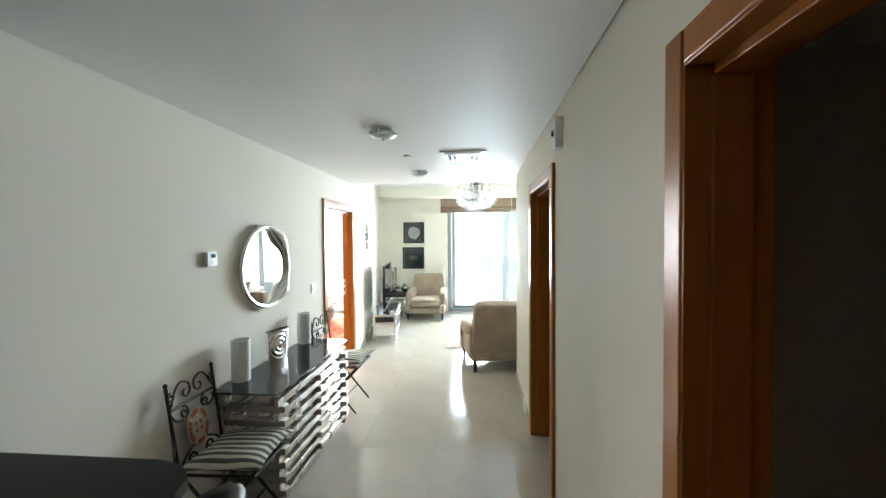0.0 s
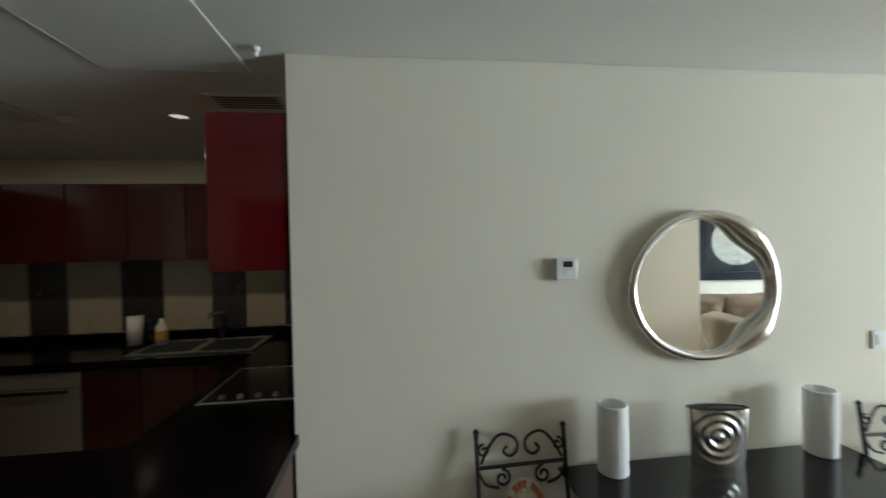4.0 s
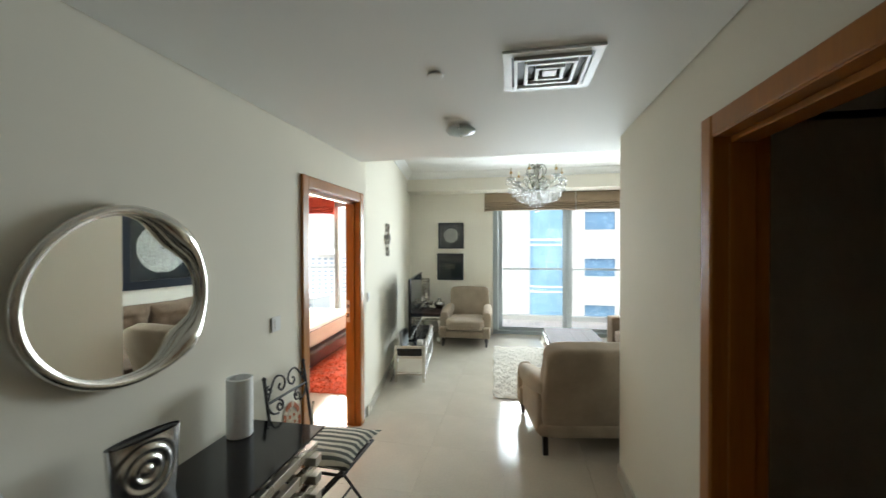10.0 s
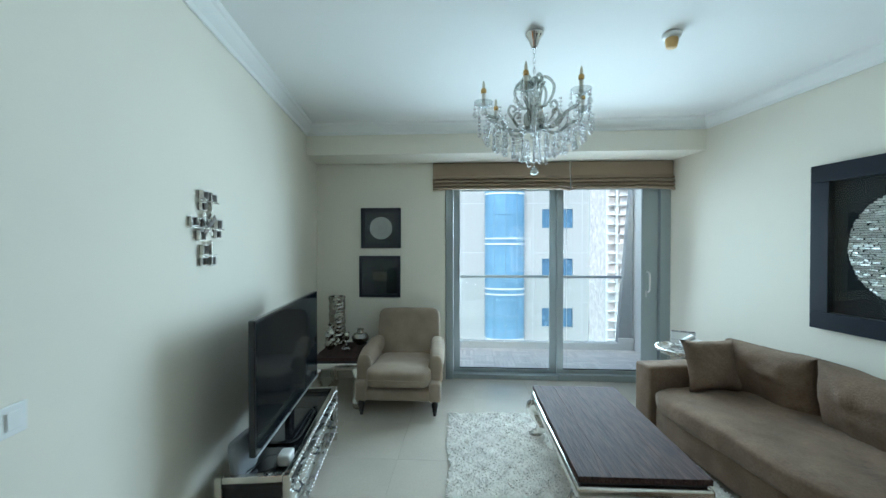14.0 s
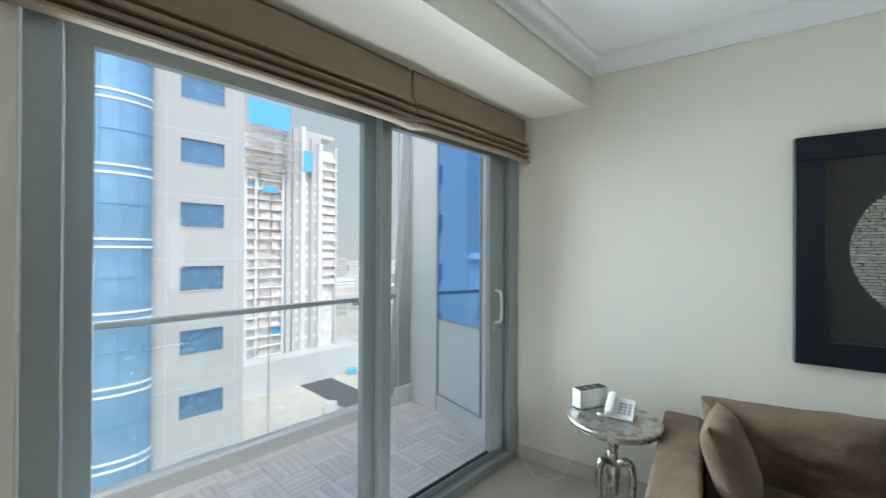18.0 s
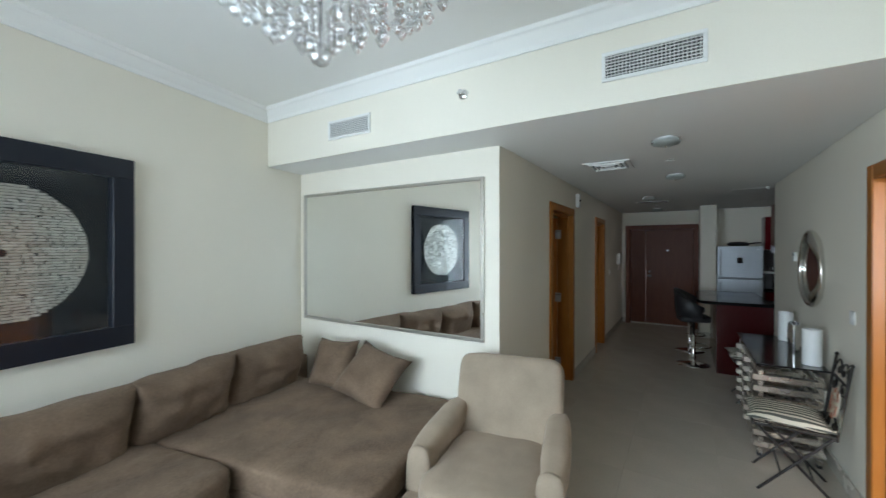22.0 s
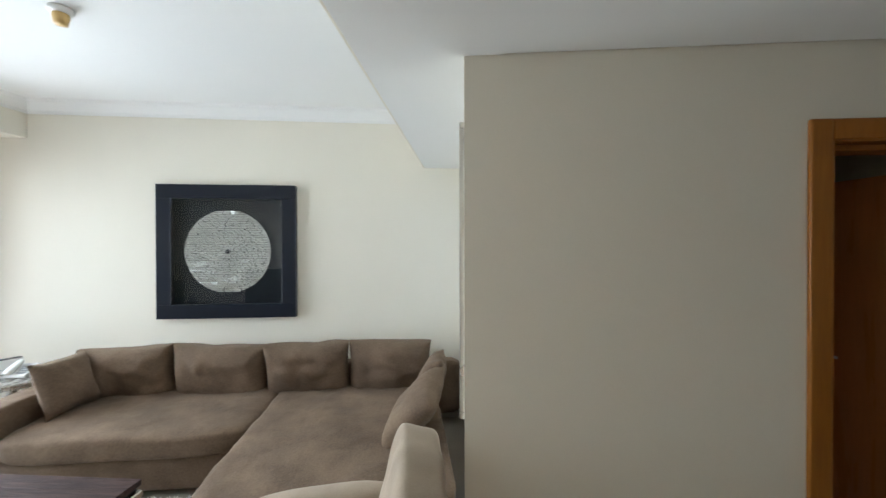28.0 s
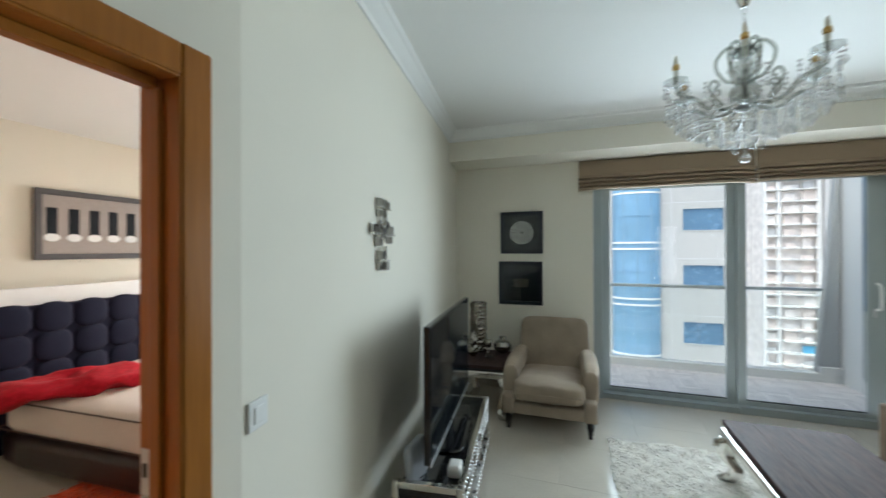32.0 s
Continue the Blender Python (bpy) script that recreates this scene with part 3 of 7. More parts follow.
NAVY.node_tree.nodes["Principled BSDF"].inputs["Specular IOR Level"].default_value = 0.33
MOUNT = material("charcoal_mount", (0.014, 0.017, 0.021), 0.6, grain=0.12, scale=200)
MOUNT.node_tree.nodes["Principled BSDF"].inputs["Specular IOR Level"].default_value = 0.12
LEAFSILVER = material("silver_leaf_chips", (0.56, 0.55, 0.50), 0.36, metal=0.7, grain=0.16, scale=160, bump=0.1, stretch=(0.6, 1, 2))
CHAMP = material("champagne_frame", (0.52, 0.50, 0.45), 0.3, metal=0.85, grain=0.04, scale=60)
SHAG = material("white_shag", (0.88, 0.855, 0.80), 0.95, grain=0.06, scale=70, spot=0.08, spot_scale=8, sheen=0.3)
LINEN = material("taupe_blind_cloth", (0.31, 0.235, 0.16), 0.8, grain=0.08, scale=260, bump=0.15, spot=0.05)
CRYSTAL = pane_glass("cut_crystal", (0.90, 0.92, 0.93), 0.08, 0.14)
CREAM_CANDLE = material("candle_sleeve", (0.62, 0.60, 0.52), 0.4, grain=0.02)
PORCELAIN_BULB = material("pale_bulb_glass", (0.66, 0.60, 0.46), 0.2, grain=0.02)
BRASS = material("brass_bulb_cap", (0.55, 0.36, 0.12), 0.25, metal=0.8)
SCREEN = material("tv_screen", (0.006, 0.008, 0.010), 0.06, grain=0.05, rough_vary=0.01)
SCREEN.node_tree.nodes["Principled BSDF"].inputs["Specular IOR Level"].default_value = 0.14
GREY_PLASTIC = material("grey_plastic", (0.30, 0.32, 0.34), 0.35, grain=0.03)

# ---- corner sofa ----
SOFA = pose(right_x(5.06), 5.06, 0, 0, 0, 9.9)
sofa = thing("corner_sofa", "taupe velvet corner sofa with chaise against the cream walls", "sofa", SOFA)
part("chaise_base", soft(0.94, 0.655, 0.135, 14, 7), TAUPE, sofa, smooth=True, m=pose(-0.945, 0.995, 0.175))
part("chaise_cushion", soft(0.945, 0.66, 0.085, 13, 13, 0.012, 1), TAUPE, sofa, smooth=True, m=pose(-0.955, 0.995, 0.355))
part("seat_base", soft(0.52, 0.79, 0.135, 14, 7), TAUPE, sofa, smooth=True, m=pose(-0.53, 2.43, 0.175))
part("seat_cushion", soft(0.54, 0.775, 0.09, 7, 11, 0.013, 2), TAUPE, sofa, smooth=True, m=pose(-0.575, 2.425, 0.36))
part("arm", boxed(-0.53, 0.53, -0.10, 0.10, -0.275, 0.275, 0.022, 4), TAUPE, sofa, smooth=True, m=pose(-0.54, 3.31, 0.325))
part("backrest", soft(0.085, 1.64, 0.25, 14, 9, 0.004), TAUPE, sofa, smooth=True, m=pose(-0.10, 1.71, 0.35))
for k, y in enumerate((0.73, 1.43, 2.14, 2.86)):
    part("back_cushion", block_cushion((0.70, 0.69, 0.735, 0.69)[k], 0.47, 0.31, 5 + k, 26), TAUPE, sofa, smooth=True, m=pose(-0.285, y, 0.60, (1.5, -1, 2, -2)[k], (-13, -16, -11, -14)[k], (-3, 3, -2, 4)[k]) @ pose(0, 0, 0, 0, 0, 90))
for x, y in ((-1.80, 0.45), (-1.80, 1.55), (-0.1, 0.45), (-1.0, 3.3), (-0.1, 3.3), (-1.0, 1.75)):
    part("leg", lathe(bmesh.new(), [(0, 0), (0.018, 0), (0.022, 0.05), (0, 0.05)], 12), CHROME, sofa, "short steel leg", m=Matrix.Translation((x, y, 0)))
tagged(part("cushion", pillow(0.44, 0.42, 0.17, 3), TAUPE, smooth=True, m=SOFA @ pose(-0.60, 3.10, 0.635, -20, 0, -6)), "taupe velvet scatter cushion leaning on the sofa arm", "cushion", "sofa scatter cushions")
tagged(part("cushion", pillow(0.46, 0.44, 0.18, 8), TAUPE, smooth=True, m=pose(3.567, 5.335, 0.615, 26, 3, 3)), "taupe velvet scatter cushion leaning on the mirror wall", "cushion", "sofa scatter cushions")
tagged(part("cushion", pillow(0.55, 0.48, 0.19, 11), TAUPE, smooth=True, m=pose(3.09, 5.38, 0.605, 44, -10, -4)), "taupe velvet scatter cushion slumped on the chaise", "cushion", "sofa scatter cushions")


# ---- armchairs ----
def armchair(m, label):
    top = thing("armchair", label, "armchair", m, "beige armchairs")
    part("seat_frame", soft(0.385, 0.42, 0.062, 10, 7), BEIGE, top, smooth=True, m=pose(0, 0.0, 0.195))
    bm = soft(0.300, 0.425, 0.088, 6, 14, 0.010, 2)
    for v in bm.verts:
        k = min(1.0, max(0.0, (v.co.y - 0.20) / 0.07))
        v.co.x *= 1 + 0.05 * k * k * (3 - 2 * k)
        v.co.z += 0.014 * (1 - (v.co.x / 0.3) ** 2) * (1 - (v.co.y / 0.43) ** 2) * (1 if v.co.z > 0 else 0)
    part("seat_cushion", bm, BEIGE, top, smooth=True, m=pose(0, 0.050, 0.340, 2, 0, 0))
    part("backrest", soft(0.352, 0.095, 0.350, 8, 14, 0.008, 3), BEIGE, top, smooth=True, m=pose(0, -0.400, 0.545, 15, 0, 0))
    for s in (1, -1):
        part("arm_panel", soft(0.05, 0.33, 0.155, 8, 7), BEIGE, top, smooth=True, m=pose(s * 0.338, -0.05, 0.33))
        part("arm", soft(0.077, 0.36, 0.085, 3.0, 11, 0.005, 4), BEIGE, top, smooth=True, m=pose(s * 0.347, -0.06, 0.497, -6, 0, -s * 3))
        part("front_post", soft(0.056, 0.10, 0.088, 9, 7, 0.002, 5), BEIGE, top, smooth=True, m=pose(s * 0.352, 0.325, 0.222))
        part("arm_front", soft(0.072, 0.03, 0.150, 3.2, 8, 0.002, 6), BEIGE, top, smooth=True, m=pose(s * 0.352, 0.275, 0.390, 4, 0, 0))
    part("piping", tube(bmesh.new(), [(-0.295, 0.470, 0.352), (0.0, 0.477, 0.355), (0.295, 0.470, 0.352)], 0.005, 6), BEIGE, top)
    turned = [(0, 0.0), (0.015, 0.0), (0.018, 0.015), (0.014, 0.028), (0.026, 0.042), (0.019, 0.05), (0.030, 0.085), (0.032, 0.11), (0.024, 0.116), (0.035, 0.128), (0.035, 0.145), (0, 0.145)]
    for x in (0.345, -0.345):
        part("leg", lathe(bmesh.new(), turned, 14), TURNED, top, "turned black front leg", True, pose(x * 1.02, 0.385, 0))
        part("leg", prism(bmesh.new(), [(-0.02, -0.02), (0.02, -0.02), (0.02, 0.02), (-0.02, 0.02)], 0, 0.15), TURNED, top, "square black back leg", m=pose(x * 0.93, -0.38, 0, -6, 0, 0))
    return top


armchair(pose(1.88, 5.665, 0, 0, 0, 9.5), "beige velvet armchair with rolled arms, its back to the hall")
armchair(pose(0.583, 8.745, 0, 0, 0, 180.5), "beige velvet armchair with rolled arms beside the balcony door")


# ---- low tables with silver frames ----
def plank_table(name, m, sx, sy, height, label, planks, group=""):
    top = thing(name, label, "table", m, group)
    w = 2 * sx / planks
    for k in range(planks):
        part("plank", boxed(-sx + k * w + 0.0003, -sx + (k + 1) * w - 0.0003, -sy, sy, height - 0.032, height, 0.0012, 1), PLANK, top)
    part("tray_edge", boxed(-sx + 0.015, sx - 0.015, -sy + 0.015, sy - 0.015, height - 0.05, height - 0.033, 0.003), BLACK_MATT, top)
    part("apron", boxed(-sx - 0.012, sx + 0.012, -sy - 0.012, sy + 0.012, height - 0.125, height - 0.052, 0.02, 3), SILVER, top, "polished silver apron", True)
    for a in (1, -1):
        for b in (1, -1):
            bm = bmesh.new()
            path = [(0, height - 0.10), (0.035, height - 0.15), (0.045, height - 0.20), (0.02, height - 0.27), (-0.015, 0.10), (-0.01, 0.05), (0.03, 0.0)]
            half = [0.055, 0.06, 0.055, 0.042, 0.036, 0.042, 0.05]
            rings = []
            for (u, z), r in zip(path, half):
                x, y = a * (sx - 0.05 + u), b * (sy - 0.05 + u)
                rings.append([bm.verts.new((x + p * r, y + q * r, z)) for p, q in ((1, 0.55), (0.55, 1), (-0.55, 1), (-1, 0.55), (-1, -0.55), (-0.55, -1), (0.55, -1), (1, -0.55))])
            for low, high in zip(rings, rings[1:]):
                for k in range(8):
                    bm.faces.new((low[k], low[(k + 1) % 8], high[(k + 1) % 8], high[k]))
            bm.faces.new(rings[0]), bm.faces.new(rings[-1][::-1])
            bmesh.ops.recalc_face_normals(bm, faces=bm.faces)
            part("leg", bm, SILVER, top, "curved polished silver leg", True)
    return top


plank_table("coffee_table", pose(2.15, 7.40, 0.022, 0, 0, 0.8), 0.34, 0.655, 0.40, "dark plank coffee table with a curved silver frame, on the rug", 4)
plank_table("end_table", pose(-0.065, 8.79, 0, 0, 0, 4), 0.235, 0.315, 0.50, "dark plank end table on a curved silver frame in the corner", 3)

# ---- rug ----
rug = thing("shag_rug", "white deep-pile shag rug under the coffee table", "rug", pose(2.02, 7.39, 0, 0, 0, 3))
part("backing", boxed(-0.88, 0.88, -1.03, 1.03, 0.001, 0.012, 0.004), SHAG, rug)
rng = np.random.default_rng(4)
verts, faces = [], []
for k in range(30000):
    x, y = rng.uniform(-0.9, 0.9), rng.uniform(-1.05, 1.05)
    x, y = x + 0.012 * math.sin(9 * y), y + 0.012 * math.sin(11 * x)
    a, lean, h, w = rng.uniform(0, 6.3), rng.uniform(0.012, 0.034), rng.uniform(0.020, 0.030) + 0.007 * math.sin(31 * x) * math.sin(29 * y), rng.uniform(0.010, 0.016)
    base = len(verts)
    for t in range(3):
        verts.append((x + w * math.cos(a + 2.1 * t), y + w * math.sin(a + 2.1 * t), 0.010))
    b = rng.uniform(0, 6.3)
    verts.append((x + lean * math.cos(b), y + lean * math.sin(b), h))
    faces += [(base, base + 1, base + 3), (base + 1, base + 2, base + 3), (base + 2, base, base + 3)]
data = bpy.data.meshes.new("fleece")
data.from_pydata(verts, [], faces)
data.materials.append(SHAG)
tagged(part("fleece", data, SHAG, rug), kind="stuff")

# ---- television and console ----
TVM = pose(0.306, 6.622, 0, 0, 0, 97.9)
console = thing("tv_console", "mirrored silver television console with studded edges", "console", TVM)
L = 1.265
part("body", boxed(0.03, L - 0.03, 0.03, 0.29, 0.10, 0.375, 0.004), MIRROR, console, "mirrored carcass")
part("top", boxed(0.0, L, 0.0, 0.31, 0.38, 0.405, 0.004), BLACK, console, "black glass top")
for x in (0.0, L - 0.035):
    for y in (-0.03, 0.305):
        part("leg", boxed(x, x + 0.035, y, y + 0.035, 0, 0.44, 0.004), SILVER, console)
    part("end_rail", boxed(x, x + 0.035, 0.006, 0.304, 0.405, 0.44, 0.004), SILVER, console)
    part("end_rail", boxed(x, x + 0.035, 0.006, 0.304, 0.085, 0.11, 0.004), SILVER, console)
for x in (0.006, L - 0.029):
    part("mid_rail", boxed(x, x + 0.023, 0.006, 0.304, 0.285, 0.315, 0.003), SILVER, console)
    part("upper_panel", boxed(x + 0.008, x + 0.014, 0.006, 0.304, 0.316, 0.404), BLACK, console, "dark glass end panel")
    part("lower_panel", boxed(x + 0.008, x + 0.014, 0.006, 0.304, 0.111, 0.284), MIRROR, console, "mirrored end panel")
part("edge_rail", boxed(0.036, L - 0.036, -0.028, 0.004, 0.405, 0.44, 0.004), SILVER, console)
part("mid_rail", boxed(0.036, L - 0.036, -0.026, 0.004, 0.305, 0.335, 0.004), PEWTER, console)
# thin black strip paints the shadow below the console top
part("shelf_shadow", boxed(0.036, L - 0.036, 0.001, 0.006, 0.336, 0.379), BLACK, console, "black strip for the shade under the top")
part("edge_rail", boxed(0.036, L - 0.036, -0.028, 0.004, 0.085, 0.11, 0.004), PEWTER, console)
for k in range(3):
    d = part("drawer", boxed(0.045 + k * 0.393, 0.43 + k * 0.393, 0.008, 0.028, 0.12, 0.30, 0.004), MIRROR, console, "mirrored drawer front")
    part("handle", tube(bmesh.new(), [(0.19 + k * 0.393, 0.008, 0.25), (0.20 + k * 0.393, -0.02, 0.23), (0.27 + k * 0.393, -0.02, 0.23), (0.28 + k * 0.393, 0.008, 0.25)], 0.006, 6), BLACK_MATT, d)
bm = bmesh.new()
for k in range(30):
    for z in (0.423, 0.320, 0.098):
        lathe(bm, [(0.010, 0), (0.007, 0.006), (0, 0.009)], 7, (0.05 + k * 0.04, z))
for x in (0.0175, L - 0.0175):
    for k in range(8):
        lathe(bm, [(0.010, 0), (0.007, 0.006), (0, 0.009)], 7, (x, 0.05 + 0.05 * k))
for v in bm.verts:
    v.co = Vector((v.co.x, -0.0285 - v.co.z, v.co.y))
tagged(part("studs", bm, CHROME, console, "rows of chrome studs", True), kind="stuff")

tv = thing("television", "flat black television on a swivel foot on the console", "television", pose(0.172, 6.60, 0.0, 0, 0, 97.9))
part("bezel", boxed(0, 1.285, 0.0, 0.035, 0.535, 1.235, 0.006), BLACK, tv)
part("screen", boxed(0.018, 1.267, -0.002, 0.0, 0.562, 1.217), SCREEN, tv, "dark glossy screen")
part("bottom_trim", boxed(0.0, 1.285, -0.006, -0.0005, 0.530, 0.540, 0.002), STEEL, tv)
part("back_box", boxed(0.28, 1.0, 0.036, 0.075, 0.57, 1.02, 0.015), BLACK_MATT, tv)
part("neck", boxed(0.60, 0.69, 0.01, 0.05, 0.42, 0.535, 0.006), BLACK, tv)
part("foot", soft(0.26, 0.12, 0.008, 6, 5), BLACK, tv, smooth=True, m=pose(0.645, 0.02, 0.414))
router = thing("router", "upright grey plastic router beside the television", "router", pose(0.06, 6.70, 0.4062, 0, -8, 80))
part("body", soft(0.085, 0.022, 0.105, 8, 6), GREY_PLASTIC, router, smooth=True, m=pose(0, 0, 0.108))
part("foot", boxed(-0.05, 0.05, -0.03, 0.03, 0, 0.012, 0.004), GREY_PLASTIC, router)
speaker = thing("media_box", "small white media box on the console", "media box", pose(0.235, 6.80, 0.4062, 0, 0, 98))
part("body", soft(0.05, 0.035, 0.03, 8, 5), WHITE, speaker, smooth=True, m=pose(0, 0, 0.031))
part("cable", tube(bmesh.new(), [(0.04, 0.03, 0.03), (0.0, 0.10, 0.04), (-0.08, 0.16, 0.012), (-0.12, 0.2, 0.008)], 0.003, 6), BLACK_MATT, speaker)
cable = single("power_cable", tube(bmesh.new(), [(-0.03, 6.60, 0.20), (-0.06, 6.58, 0.05), (-0.075, 6.56, 0.012), (-0.08, 6.72, 0.008), (-0.105, 6.9, 0.3)], 0.004, 6), BLACK_MATT, "thin black power cable behind the console", "cable")

# ---- ornaments on the end table ----
def hammered(name, m, profile, label, category, amount=0.012, steps=28):
    bm = bmesh.new()
    fine = []
    for (r0, z0), (r1, z1) in zip(profile, profile[1:]):
        n = max(1, int(abs(z1 - z0) / 0.018))
        fine += [(r0 + (r1 - r0) * k / n, z0 + (z1 - z0) * k / n) for k in range(n)]
    fine.append(profile[-1])
    lathe(bm, fine, steps)
    for v in bm.verts:
        r = math.hypot(v.co.x, v.co.y)
        if r < 1e-4:
            continue
        n = noise.noise(Vector((v.co.x * 30, v.co.y * 30, v.co.z * 44))) * amount
        v.co.x, v.co.y = v.co.x * (1 + n / r), v.co.y * (1 + n / r)
    return single(name, bm, HAMMER, label, category, m)


hammered("tall_vase", pose(-0.225, 9.02, 0.501, 0, 0, 14), [(0, 0), (0.088, 0), (0.088, 0.54), (0.080, 0.54), (0.078, 0.48), (0, 0.47)], "tall hammered silver cylinder vase on the end table", "vase", 0.016, 44)
hammered("twisted_vase", pose(-0.225, 8.79, 0.501), [(0, 0), (0.03, 0), (0.055, 0.05), (0.05, 0.12), (0.055, 0.17), (0.03, 0.22), (0.018, 0.25), (0.024, 0.27), (0, 0.265)], "small crumpled silver bottle vase", "vase", 0.02)
hammered("round_pot", pose(0.045, 9.01, 0.501), [(0, 0), (0.035, 0), (0.09, 0.045), (0.098, 0.085), (0.07, 0.125), (0.036, 0.135), (0.034, 0.165), (0.042, 0.175), (0.03, 0.172), (0, 0.15)], "round embossed silver pot on the end table", "pot", 0.004)
goblet = thing("tealight_holder", "silver mesh tealight holder on a stem", "candle holder", pose(-0.09, 8.93, 0.501))
part("bowl", lathe(bmesh.new(), [(0.03, 0.07), (0.036, 0.11), (0.034, 0.15), (0.031, 0.15), (0.027, 0.075), (0, 0.07)], 18), HAMMER, goblet, smooth=True)
part("stem", lathe(bmesh.new(), [(0, 0), (0.028, 0), (0.008, 0.015), (0.006, 0.065), (0, 0.07)], 14), HAMMER, goblet, smooth=True)
single("ashtray", lathe(bmesh.new(), [(0, 0), (0.045, 0), (0.055, 0.025), (0.05, 0.026), (0.04, 0.01), (0, 0.009)], 20), CRYSTAL, "clear glass dish on the end table", "dish", pose(-0.045, 8.78, 0.501), smooth=True)

# ---- round side table with telephone ----
side = thing("side_table", "round antiqued silver pedestal table beside the sofa arm", "side table", pose(3.335, 8.575, 0))
part("tabletop", lathe(bmesh.new(), [(0, 0.585), (0.225, 0.585), (0.243, 0.592), (0.246, 0.602), (0.24, 0.606), (0.255, 0.612), (0.257, 0.626), (0.25, 0.633), (0.235, 0.634), (0.23, 0.631), (0, 0.631)], 48), PEWTER, side, smooth=True)
part("column", lathe(bmesh.new(), [(0, 0.17), (0.012, 0.17), (0.028, 0.20), (0.034, 0.25), (0.036, 0.36), (0.030, 0.40), (0.019, 0.415), (0.026, 0.425), (0.018, 0.44), (0.031, 0.475), (0.034, 0.51), (0.026, 0.545), (0.017, 0.56), (0.024, 0.567), (0.05, 0.584), (0, 0.584)], 24), PEWTER, side, smooth=True)
for k in range(3):
    a = 0.6 + k * 2.094
    path = curved([(r * math.cos(a), r * math.sin(a), z) for r, z in ((0.015, 0.37), (0.07, 0.40), (0.10, 0.36), (0.105, 0.27), (0.10, 0.17), (0.125, 0.08), (0.175, 0.030), (0.225, 0.017))], 3)
    part("leg", tube(bmesh.new(), path, [0.026 - 0.012 * (q / (len(path) - 1)) for q in range(len(path))], 10), PEWTER, side, "curved silver cabriole leg", smooth=True)
org = single("organiser_box", boxed(-0.105, 0.105, -0.036, 0.036, 0, 0.112, 0.003), WHITE, "white desk organiser box with black compartments", "organiser", pose(3.41, 8.745, 0.636, 0, 0, -25))
for k in range(6):
    x, y = -0.101 + 0.0695 * (k % 3), -0.0335 + 0.0345 * (k // 3)
    part("compartment", boxed(x, x + 0.063, y, y + 0.0325, 0.1105, 0.1135), BLACK_MATT, org, "black compartment")
part("stripe", boxed(-0.1055, 0.1055, -0.0365, 0.0365, 0.036, 0.038), GREY_PLASTIC, org)
phone = thing("telephone", "white corded desk telephone on the side table", "telephone", pose(3.325, 8.545, 0.635, 0, 0, -81))
bm = prism(bmesh.new(), [(0.0, 0.0), (0.14, 0.0), (0.14, 0.075), (0.12, 0.08), (0.0, 0.016)], -0.075, 0.075)
for v in bm.verts:
    v.co = Vector((v.co.z, v.co.x, v.co.y))
bmesh.ops.recalc_face_normals(bm, faces=bm.faces)
part("base", bm, WHITE, phone)
face = pose(0, 0.002, 0.0175, 28.1, 0, 0)
bm = bmesh.new()
for b in range(4):
    for a in range(3):
        box(bm, -0.005 + a * 0.024, 0.013 + a * 0.024, 0.02 + b * 0.022, 0.032 + b * 0.022, 0.0, 0.004)
part("keys", bm, GREY_PLASTIC, phone, "grey number keys", m=face)
part("handset", soft(0.024, 0.08, 0.018, 4, 6), WHITE, phone, smooth=True, m=face @ pose(-0.048, 0.066, 0.022))
part("cord", tube(bmesh.new(), [(-0.06 - 0.05 * k / 40 + 0.008 * math.cos(k * 1.6), -0.012 - 0.02 * math.sin(k / 40 * 3.1), 0.012 + 0.006 * math.sin(k * 1.6)) for k in range(41)], 0.003, 5), WHITE, phone)
single("telephone_cable", tube(bmesh.new(), [(3.44, 8.83, 0.635), (3.5, 8.86, 0.35), (3.58, 9.0, 0.02), (3.50, 9.05, 0.006), (3.45, 9.15, 0.006), (3.52, 9.3, 0.05), (3.57, 9.35, 0.4)], 0.0025, 5), WHITE, "thin white telephone cable hanging to the floor", "cable")


# ---- pictures ----
def square_picture(name, m, size, border, label, depth=0.03):
    top = thing(name, label, "picture", m)
    h = size / 2
    for x0, x1, z0, z1 in ((-h, h, h - border, h), (-h, h, -h, -h + border), (-h, -h + border, -h + border, h - border), (h - border, h, -h + border, h - border)):
        part("frame_rail", boxed(x0, x1, 0, depth, z0, z1, 0.003, 1), NAVY, top)
    part("mount", boxed(-h + border, h - border, 0, 0.006, -h + border, h - border), MOUNT, top)
    pane = part("glass", boxed(-h + border, h - border, depth - 0.008, depth - 0.005, -h + border, h - border), PICTURE_GLASS, top)
    pane.visible_shadow = False
    return top


def ring(bm, r0, r1, y0, y1, steps, cx=0.0, cz=0.0):
    for s in range(steps):
        a, b = 2 * math.pi * s / steps, 2 * math.pi * (s + 1) / steps
        co = [(cx + r * math.cos(t), y, cz + r * math.sin(t)) for t in (a, b) for r in (r0, r1) for y in (y0, y1)]
        v = [bm.verts.new(c) for c in co]
        bm.faces.new((v[1], v[3], v[7], v[5])), bm.faces.new((v[2], v[6], v[7], v[3])), bm.faces.new((v[0], v[1], v[5], v[4]))
    return bm


